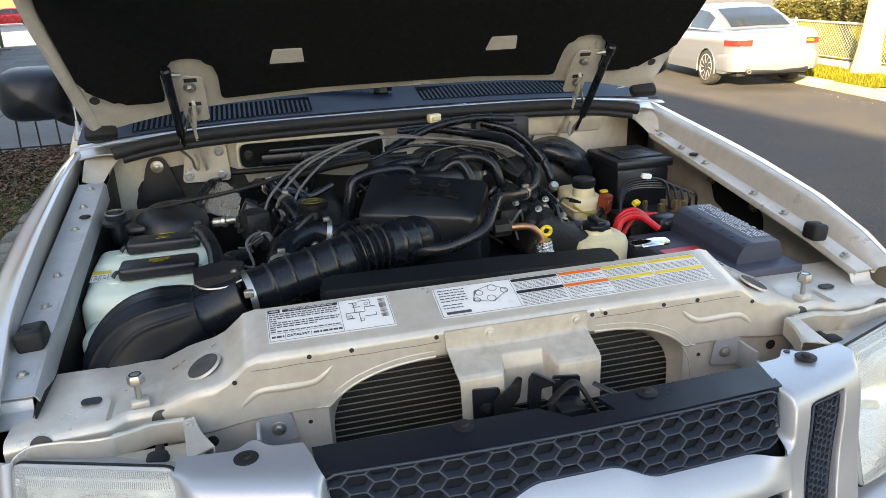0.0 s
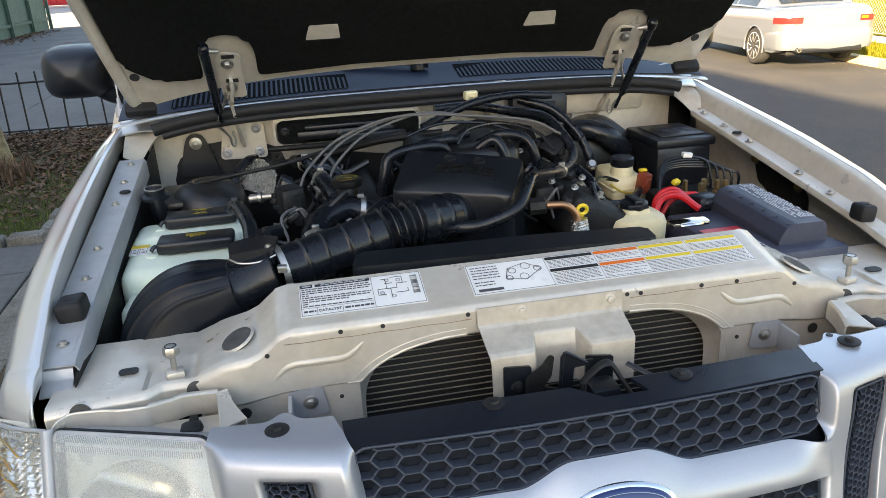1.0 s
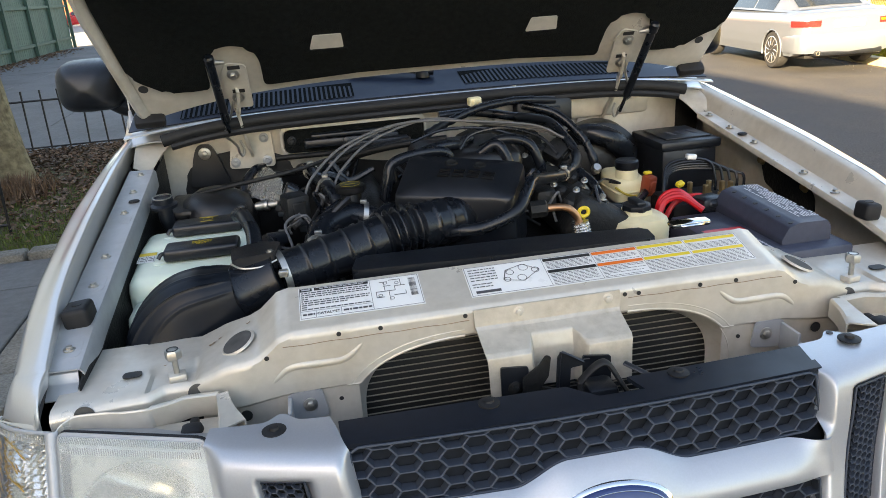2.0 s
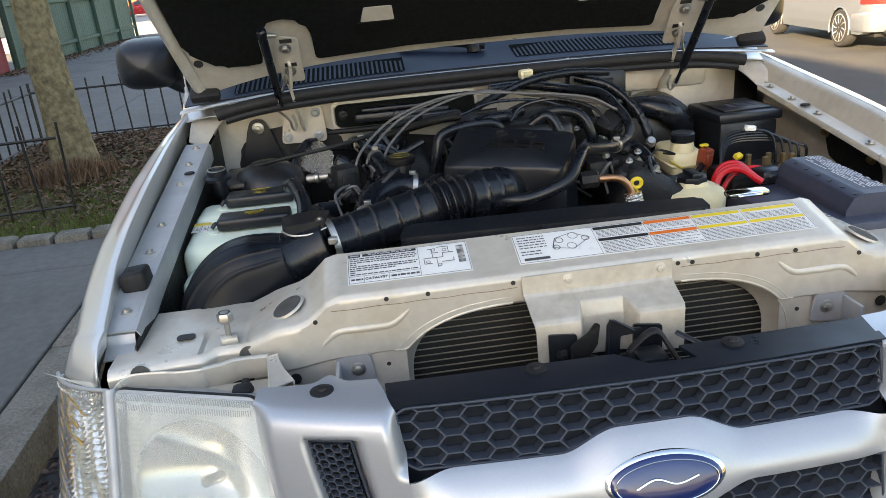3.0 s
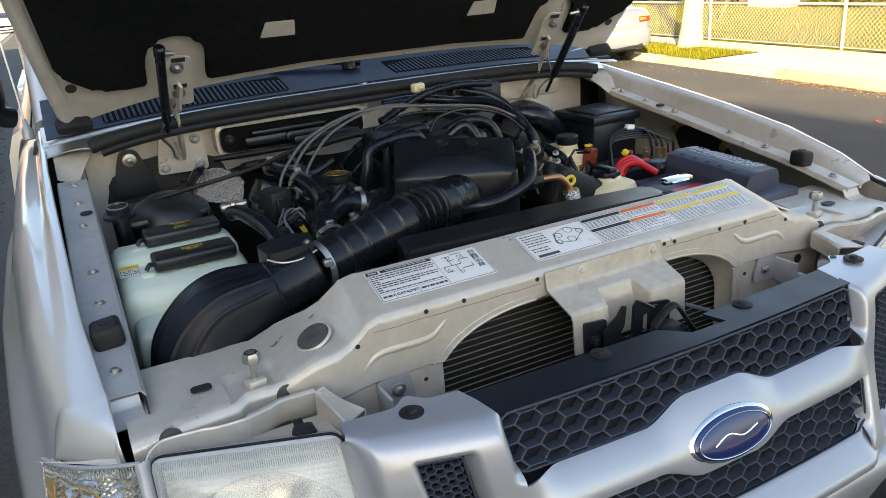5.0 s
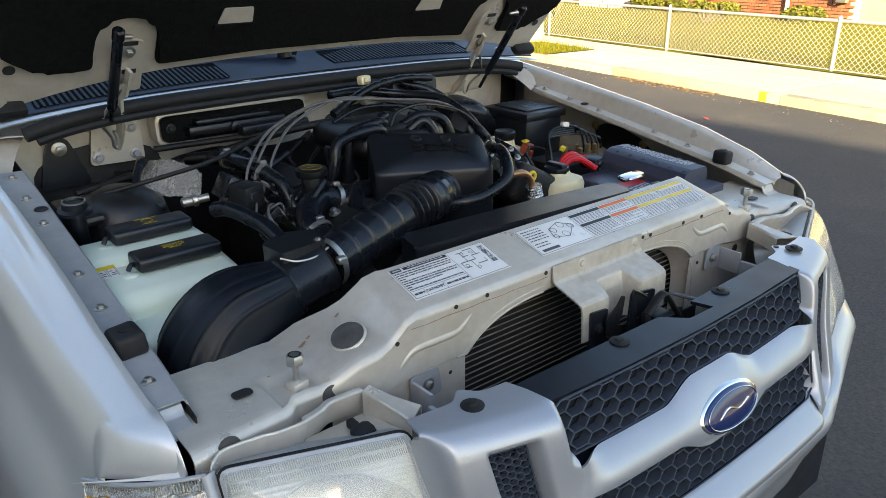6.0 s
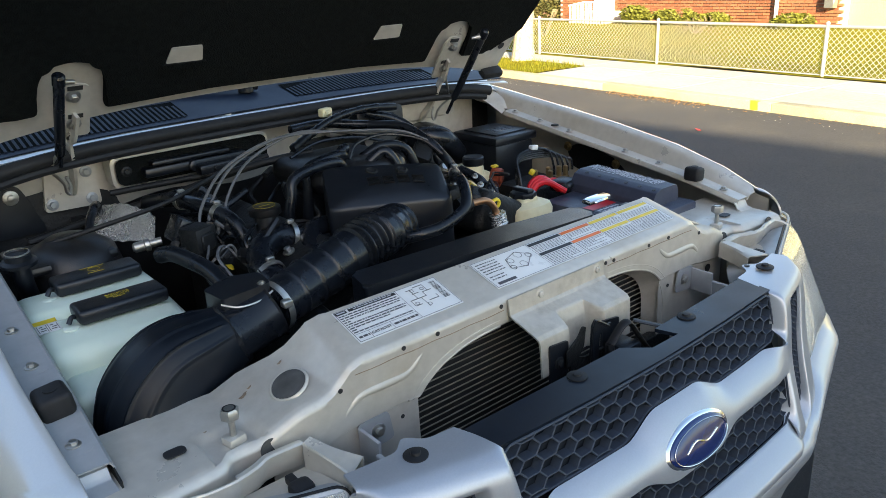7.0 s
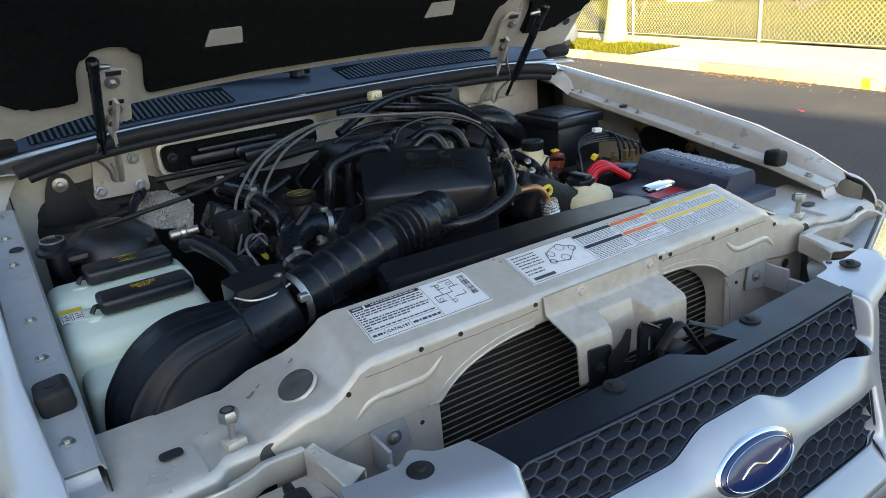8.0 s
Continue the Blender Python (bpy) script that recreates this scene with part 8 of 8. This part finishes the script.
tree("street_tree", (9.65, 10.25, verge_z), 0.185, 4.6, (0.55, 0.3), "bare street tree on the sunny verge", 12, BARK_PALE)
wx = KX + 0.16
pv = thing("pavement_right", (9.5, 8, verge_z), "sunlit concrete pavement", "pavement", kind="structure")
y = -8.0
while y < 34:
    part("slab", box(B(), 9.75, 10.55, y + 0.006, y + 1.494, RK - 0.1, verge_z + 0.03, 0.006, 1), CONCRETE, pv)
    if y < 8.0 or 17 < y:
        part("slab", box(B(), wx, 9.745, y + 0.006, y + 1.494, RK - 0.1, verge_z + 0.025, 0.006, 1), CONCRETE, pv)
    y += 1.5
bm = sheet(B(), lambda x, y: Vector((x, y, verge_z + 0.03 + 0.04 * noise.noise(Vector((x, y, 3))))), span(wx, 9.745, 14), span(8.5, 17.5, 60))
solo("verge", bm, LAWN, "grass verge with dry leaves", "verge", kind="structure")
scatter("verge_grass", LEAF_GREEN, 5000, lambda r: (r.uniform(wx, 9.74), r.uniform(8.5, 17.3), verge_z + 0.02), 0.09, "tufts of yellow-green verge grass", "grass", 7, True)
bm = sheet(B(), lambda x, y: Vector((x, y, verge_z + 0.04 + 0.03 * noise.noise(Vector((x, y, 5))))), span(10.55, 26, 24), span(-10, 40, 60))
solo("lawn", bm, LAWN, "sunlit yellow-green lawn behind the fence", "lawn", kind="structure")
scatter("lawn_grass", LEAF_GREEN, 9000, lambda r: (10.7 + 6.5 * r.random() ** 1.3, r.uniform(0.0, 26.0), verge_z + 0.03), 0.10, "yellow-green lawn grass", "grass", 8, True)
# chain-link fence
FX, FH = 10.65, 0.74
cl = thing("chain_link_fence", (FX, 10, verge_z), "low galvanised chain-link fence", "fence")
post_y = [-3.2, 1.4, 4.53, 7.66, 10.93, 14.1, 17.2, 20.3, 23.4]
for y in post_y:
    bm = B()
    tube(bm, [(FX, y, verge_z - 0.1), (FX, y, verge_z + FH + 0.04)], 0.027, 10, 1)
    lathe(bm, [(0.031, 0), (0.029, 0.02), (0.012, 0.04)], (FX, y, verge_z + FH + 0.03), n=10)
    part("post", bm, GALV, cl)
bm = B()
tube(bm, [(FX, -3.2, verge_z + FH), (FX, 23, verge_z + FH)], 0.022, 8, 1)
tube(bm, [(FX, -3.2, verge_z + 0.06), (FX, 23, verge_z + 0.06)], 0.010, 6, 1)
part("top_rail", bm, GALV, cl)
verts, faces = [], []


def strand(a, b, r=0.0030):
    d = (b - a).normalized()
    s = d.cross(Vector((1, 0, 0))).normalized() * r
    q = Vector((1, 0, 0)) * r
    k = len(verts)
    for p in (a, b):
        verts.extend([p + s, p + q, p - s, p - q])
    for i in range(4):
        j = (i + 1) % 4
        faces.append((k + i, k + j, k + 4 + j, k + 4 + i))


pitch = 0.085
y = -3.2 - FH
while y < 23:
    for sgn in (1, -1):
        a, b = Vector((FX + 0.03, y, verge_z + 0.06)), Vector((FX + 0.03, y + FH - 0.06, verge_z + FH))
        if sgn < 0:
            a, b = Vector((FX + 0.035, y + FH - 0.06, verge_z + 0.06)), Vector((FX + 0.035, y, verge_z + FH))
        strand(a, b)
    y += pitch
me = bpy.data.meshes.new("wire_mesh")
me.from_pydata([tuple(v - Vector((FX, 10, verge_z))) for v in verts], [], faces)
me.materials.append(GALV)
wm = tagged(new("wire_mesh", me), "diamond wire mesh", kind="stuff")
wm.parent = cl
# hedge and shrubs
def shrub(name, at, rx, ry, rz, n, label, category, seed, mat=LEAF_GREEN, size=0.06, boxy=False):
    rn = random.Random(seed)
    base = thing(name, at, label, category)
    bm = B()
    for i in range(7):
        a = rn.uniform(0, 6.28)
        tube(bm, [Vector(at), Vector(at) + Vector((math.cos(a) * rx * 0.4, math.sin(a) * ry * 0.4, rz * 0.8)), Vector(at) + Vector((math.cos(a) * rx * 0.8, math.sin(a) * ry * 0.8, rz * 1.7))], 0.018, 5, 4)
    part("stems", bm, BARK, base)
    verts, faces = [], []
    for _ in range(n):
        while True:
            p = Vector((rn.uniform(-1, 1), rn.uniform(-1, 1), rn.uniform(-1, 1)))
            if boxy or p.length < 1 + 0.12 * rn.uniform(-1, 1):
                break
        k = noise.noise(Vector((p.x * rx * 2, p.y * ry * 2, p.z * rz * 2)) + Vector((seed, 0, 0)))
        if k < (-0.5 if boxy else -0.22):
            continue
        c = Vector((p.x * rx, p.y * ry, rz + p.z * rz * (1 + 0.25 * k)))
        a, s = rn.uniform(0, 6.283), size * rn.uniform(0.6, 1.4)
        u = Vector((math.cos(a), math.sin(a), rn.uniform(-0.8, 0.8))) * s
        w = Vector((-math.sin(a), math.cos(a), rn.uniform(-0.8, 0.8))) * s * 0.6
        i0 = len(verts)
        verts += [c - u, c - w, c + u, c + w]
        faces.append((i0, i0 + 1, i0 + 2, i0 + 3))
    me = bpy.data.meshes.new("leaves")
    me.from_pydata([tuple(v) for v in verts], [], faces)
    me.materials.append(mat)
    lf = new("leaves", me)
    lf.parent = base
    return base


shrub("hedge", (18.6, 23.6, verge_z), 0.55, 4.2, 0.36, 26000, "long clipped olive hedge beside the brick house", "hedge", 31, LEAF_OLIVE, boxy=True, size=0.055)
for y, ry, rz, seed in ((14.8, 0.5, 0.27, 32), (13.35, 0.82, 0.24, 33), (12.0, 0.56, 0.19, 34), (9.6, 0.5, 0.20, 35)):
    shrub("shrub", (17.5, y, verge_z), 0.5, ry, rz, 5200, "clipped yellow-green shrub by the brick house", "shrub", seed, LEAF_SUN, size=0.04)
shrub("brush", (13.5, 14.2, verge_z), 0.4, 0.5, 0.42, 160, "thin twiggy brush behind the fence", "shrub", 36, LEAF_DRY, size=0.03)
shrub("brush", (15.5, 10.9, verge_z), 0.4, 0.6, 0.22, 160, "low twiggy brush on the lawn", "shrub", 37, LEAF_DRY, size=0.03)
# brick house
bh = thing("brick_house", (22, 9, verge_z), "red brick house with white trim in full sun", "house")
part("wall", box(B(), 18.5, 27, 8.9, 19.3, verge_z - 0.3, verge_z + 5.6, 0.01, 1), MORTAR, bh)
part("side_wall", box(B(), 18.7, 26.8, 2.6, 8.9, verge_z - 0.3, verge_z + 5.2, 0.01, 1), WALL_YELLOW, bh)
bm = box(B(), -0.028, 0.03, 0, 0.215, 0, 0.062, 0, 1)
brick_mesh = finish(bm, "brick", BRICK, 0)
rest, faces = [], []
course, count = 0.079, 0
for j in range(40):
    for i in range(45):
        y, z = 8.92 + i * 0.232 + (0.116 if j % 2 else 0), verge_z + 0.02 + j * course
        if y > 19.08 or 16.55 < y < 17.35:
            continue
        if count < 300:
            ob = new("brick", brick_mesh)
            ob.parent = bh
            ob.location = Vector((18.48, y, z)) - Vector((22, 9, verge_z))
            count += 1
        else:
            k = len(rest)
            rest += [(x - 22, yy - 9, zz - verge_z) for x in (18.452, 18.51) for yy in (y, y + 0.215) for zz in (z, z + 0.062)]
            faces += [(k, k + 1, k + 3, k + 2), (k, k + 2, k + 6, k + 4), (k + 1, k + 5, k + 7, k + 3), (k, k + 4, k + 5, k + 1), (k + 2, k + 3, k + 7, k + 6)]
me = bpy.data.meshes.new("upper_bricks")
me.from_pydata(rest, [], faces)
me.materials.append(BRICK)
ub = tagged(new("upper_bricks", me), kind="stuff")
ub.parent = bh
for y in (10.6, 13.4):
    w = part("window", box(B(), 18.36, 18.55, y, y + 1.2, verge_z + 1.3, verge_z + 2.8, 0.01, 1), WHITE, bh)
    part("pane", box(B(), 18.345, 18.5, y + 0.08, y + 1.12, verge_z + 1.38, verge_z + 2.72, 0, 1), DARKGLASS, w)
part("downpipe", tube(B(), [(18.36, 10.66, verge_z), (18.36, 10.66, verge_z + 4)], 0.05, 10, 1), WHITE, bh)
part("meter_box", box(B(), 18.25, 18.42, 9.05, 9.3, verge_z + 0.46, verge_z + 0.74, 0.01, 1), STEEL, bh)
part("front_door", box(B(), 18.33, 18.46, 16.60, 17.42, verge_z + 0.15, verge_z + 2.4, 0.01, 1), WHITE, bh)
bm = B()
loft(bm, [[Vector((18.0, yy, verge_z + 5.6)), Vector((27.5, yy, verge_z + 5.6)), Vector((27.5, yy, verge_z + 5.8)), Vector((22.7, yy, verge_z + 7.6)), Vector((18.0, yy, verge_z + 5.8))] for yy in (8.6, 19.6)])
part("roof", bm, ROOFING, bh)
steps = thing("porch_steps", (17.3, 16.8, verge_z), "concrete porch steps with a white railing", "steps")
for i in range(3):
    part("tread", box(B(), 17.35 + 0.3 * i, 17.65 + 0.3 * i + 0.02, 15.9, 17.5, verge_z, verge_z + 0.12 * (i + 1), 0.01, 1), CONCRETE, steps)
for i in range(13):
    y = 15.95 + 0.122 * i
    part("baluster", box(B(), 17.28, 17.32, y, y + 0.035, verge_z + 0.02, verge_z + 0.66 - 0.022 * max(0, i - 7), 0, 1), WHITE, steps)
part("handrail", tube(B(), [(17.30, 15.92, verge_z + 0.68), (17.30, 16.8, verge_z + 0.68), (17.30, 17.50, verge_z + 0.57)], 0.028, 6, 1), WHITE, steps)
bm = B()
bm.faces.new([bm.verts.new(q) for q in ((6.70, 3.47, -0.215), (6.74, 3.46, -0.222), (6.77, 3.50, -0.215), (6.72, 3.53, -0.203))])
thicken(bm, 0.002)
solo("red_leaf", bm, LEAF_RED, "single red leaf on the road", "leaf")
far_side(before)

# ---- other cars ----
def car(name, label, paint, at, turn, tail=True):
    """A two-door saloon, nose along +y before it is turned; at is on the road under its middle."""
    base = new(name)
    tagged(base, label, "car")
    ORIGIN[base] = Vector((0, 0, 0))
    ys = [-2.22, -2.205, -2.16, -2.07, -1.93, -1.5, -1.05, -0.5, 0.0, 0.6, 1.1, 1.6, 2.0, 2.18, 2.24]
    deck = [0.86, 0.895, 0.935, 0.962, 0.978, 0.985, 0.97, 0.96, 0.95, 0.945, 0.92, 0.87, 0.79, 0.68, 0.55]
    half = [0.66, 0.715, 0.775, 0.82, 0.85, 0.872, 0.878, 0.878, 0.875, 0.872, 0.868, 0.85, 0.79, 0.70, 0.60]

    def body_at(y, v):
        d, h = blend(y, ys, deck), blend(y, ys, half)
        lo = blend(y, [-2.24, -1.9, 1.9, 2.24], [0.34, 0.22, 0.20, 0.30])
        k = v * 8
        xs = [0.0, h * 0.55, h * 0.86, h * 0.955, h, h * 1.005, h * 0.99, h * 0.95, h * 0.6]
        zs = [d + 0.012, d + 0.008, d - 0.008, d - 0.06, d - 0.15, 0.55, 0.38, lo + 0.02, lo]
        return blend(k, range(9), xs), blend(k, range(9), zs)

    bm = B()
    for s in (-1, 1):
        sheet(bm, lambda y, v: Vector((s * body_at(y, v)[0], y, body_at(y, v)[1])), span(-2.22, 2.24, 120), span(0, 1, 40), 0,
              keep=lambda y, v: not any((y - c) ** 2 + (body_at(y, v)[1] - 0.31) ** 2 < 0.345 ** 2 and body_at(y, v)[0] > 0.6 for c in (-1.33, 1.38)))
    for y in (-2.22, 2.24):
        ring = [Vector((body_at(y, v)[0], y, body_at(y, v)[1])) for v in span(0, 1, 26)]
        ring += [Vector((-p.x, p.y, p.z)) for p in ring[::-1]]
        bm.faces.new([bm.verts.new(p) for p in ring])
    bmesh.ops.remove_doubles(bm, verts=bm.verts, dist=0.0005)
    part("body", bm, paint, base)
    gy = [-1.62, -1.30, -0.85, -0.30, 0.25, 0.72, 1.05]
    gz = [0.985, 1.16, 1.33, 1.385, 1.36, 1.18, 0.945]
    gw = [0.66, 0.64, 0.60, 0.585, 0.59, 0.66, 0.72]

    def cabin(y, v):
        top, w = blend(y, gy, gz), blend(y, gy, gw)
        belt = 0.955
        z = belt + (top - belt) * blend(v, [0, 0.75, 0.93, 1, 2], [0, 0.80, 0.97, 1.0, 1.0 + 0.0])
        x = blend(v, [0, 0.75, 0.93, 1.0, 2.0], [0.80, w + 0.035, w, w - 0.07, 0.0])
        return x, z + (0.012 if v > 1 else 0) * (v - 1)

    bm = B()
    for s in (-1, 1):
        sheet(bm, lambda y, v: Vector((s * cabin(y, v)[0], y, cabin(y, v)[1])), span(-1.62, 1.05, 40), [0, 0.15, 0.3, 0.5, 0.7, 0.8, 0.9, 0.96, 1.0, 1.3, 1.6, 2.0])
    bmesh.ops.remove_doubles(bm, verts=bm.verts, dist=0.0005)
    roof = part("cabin", bm, paint, base)
    for s in (-1, 1):
        for y0, y1 in ((-1.15, -0.40), (-0.34, 0.62)):
            bm = sheet(B(), lambda y, v: Vector((s * (cabin(y, v)[0] + 0.006), y, cabin(y, v)[1])), span(y0, y1, 14), [0.08, 0.25, 0.45, 0.65, 0.78])
            part("side_window", bm, DARKGLASS, roof)
        for y in (-1.33, 1.38):
            lip = [Vector((s * 0.868, y + 0.350 * math.cos(t), 0.31 + 0.350 * math.sin(t))) for t in span(-0.25, math.pi + 0.25, 30)]
            part("arch_lip", tube(B(), lip, 0.013, 8, 1), paint, base)
            well = sheet(B(), lambda t, w: Vector((s * (0.60 + 0.26 * w), y + 0.352 * math.cos(t), 0.31 + 0.352 * math.sin(t))), span(-0.2, math.pi + 0.2, 24), span(0, 1, 3))
            part("wheel_well", well, GRIME, base)
            bm = B()
            lathe(bm, [(0.20, -0.10), (0.29, -0.10), (0.315, -0.06), (0.318, 0.06), (0.30, 0.095), (0.225, 0.10)], (s * 0.765, y, 0.318), (s, 0, 0), 36)
            wheel = part("wheel", bm, TYRE, base)
            bm = B()
            lathe(bm, [(0.235, 0.06), (0.235, 0.104), (0.222, 0.108), (0.215, 0.085)], (s * 0.765, y, 0.318), (s, 0, 0), 36, False)
            for k in range(10):
                a = k * math.pi / 5
                d = Vector((0, math.cos(a), math.sin(a)))
                e = Vector((0, math.cos(a + 0.16), math.sin(a + 0.16)))
                c = Vector((s * 0.765, y, 0.318))
                tube(bm, [c + d * 0.045 + Vector((s * 0.085, 0, 0)), c + d * 0.14 + Vector((s * 0.095, 0, 0)), c + e * 0.222 + Vector((s * 0.09, 0, 0))], 0.013, 6, 3)
            lathe(bm, [(0.055, 0.07), (0.055, 0.095), (0.03, 0.10)], (s * 0.765, y, 0.318), (s, 0, 0), 16)
            part("rim", bm, ALLOY, wheel)
            bm = B()
            lathe(bm, [(0.215, 0.02), (0.10, 0.03)], (s * 0.765, y, 0.318), (s, 0, 0), 24)
            part("brake_disc", bm, GRIME, wheel)
        bm = B()
        wrap = ([0.0, 0.3, 0.5, 0.7, 0.85, 1.0], [0.50, 0.63, 0.725, 0.79, 0.834, 0.858], [-2.238, -2.236, -2.217, -2.152, -2.057, -1.955])
        lens = sheet(B(), lambda u, z: Vector((s * blend(u, wrap[0], wrap[1]), blend(u, wrap[0], wrap[2]), z)), span(0, 1, 16), [0.735, 0.742, 0.78, 0.823, 0.830], 0.012)
        tail_lamp = part("tail_lamp", lens, TAIL, base, "red tail lamp")
        part("lamp_window", box(B(), s * 0.575 - 0.06, s * 0.575 + 0.06, -2.246, -2.215, 0.770, 0.805, 0.008, 1), AMBER, tail_lamp)
        bm = B()
        box(bm, s * 0.60 - 0.16, s * 0.60 + 0.16, 2.10, 2.225, 0.60, 0.70, 0.02, 2)
        part("head_lamp", bm, REFLECTOR, base)
        bm = B()
        box(bm, s * 0.94 - 0.07, s * 0.94 + 0.07, 0.62, 0.74, 0.97, 1.09, 0.03, 2)
        part("wing_mirror", bm, paint, base)
        bm = B()
        lathe(bm, [(0.345, 0), (0.345, 0.30)], (s * 0.55, -1.33, 0.31), (s, 0, 0), 24)
    bm = sheet(B(), lambda y, x: Vector((x * (cabin(y, 1)[0] - 0.03), y - 0.004, cabin(y, 1)[1] + 0.010 + 0.013 * (1 - abs(x)))), span(-1.57, -0.92, 10), span(-1, 1, 8))
    part("rear_window", bm, DARKGLASS, roof)
    bm = sheet(B(), lambda y, x: Vector((x * (cabin(y, 1)[0] - 0.02), y + 0.004, cabin(y, 1)[1] + 0.010 + 0.013 * (1 - abs(x)))), span(0.30, 1.0, 10), span(-1, 1, 8))
    part("windscreen", bm, DARKGLASS, roof)
    bm = B()
    box(bm, -0.58, 0.58, -2.262, -2.05, 0.25, 0.35, 0.03, 2)
    part("diffuser", bm, BLACK, base)
    plan = ([-1, -0.86, -0.72, -0.6, -0.48, -0.3, 0, 0.3, 0.48, 0.6, 0.72, 0.86, 1],
            [-0.852, -0.848, -0.828, -0.785, -0.70, -0.45, 0, 0.45, 0.70, 0.785, 0.828, 0.848, 0.852],
            [-1.70, -1.90, -2.06, -2.155, -2.218, -2.250, -2.262, -2.250, -2.218, -2.155, -2.06, -1.90, -1.70])

    def bumper_at(u, v):
        p = Vector((blend(u, plan[0], plan[1]), blend(u, plan[0], plan[2]), 0.30 + 0.31 * v))
        return p + (p - Vector((0, -1.3, p.z))).normalized() * 0.022 * math.sin(math.pi * v) ** 0.6

    bm = sheet(B(), bumper_at, span(-1, 1, 60), span(0, 1, 10))
    part("rear_bumper", bm, paint, base)
    bm = B()
    box(bm, -0.26, 0.26, -2.232, -2.19, 0.70, 0.82, 0.008, 1)
    part("plate_panel", bm, STICKER, base)
    bm = B()
    lathe(bm, [(0.035, 0), (0.035, 0.10), (0.028, 0.10), (0.028, 0.02)], (-0.52, -2.17, 0.30), (0, -1, 0), 14)
    part("exhaust_tip", bm, CHROME, base)
    bm = B()
    box(bm, -0.66, 0.66, -2.1, 2.1, 0.20, 0.30, 0.02)
    part("underbody", bm, GRIME, base)
    x, y, z = at
    base.matrix_basis = pose(x, y, z, 0, 0, turn)
    return base


silver = car("saloon_car", "silver two-door saloon car parked at the sunny kerb", CAR_SILVER, (KX - 0.84, 11.50, RK + 0.06), 0)
silver.matrix_basis = SWING @ silver.matrix_basis @ Matrix.Scale(0.92, 4)
car("saloon_car", "red car parked across the side street", CAR_RED, (-18.2, 68.5, 0.0), 90)
car("saloon_car", "white car parked behind the hedge", CAR_WHITE, (29.5, 33.5, RK), 60)
car("saloon_car", "white car far along the street", CAR_WHITE, (-3.2, 62.0, 0.0), 180)
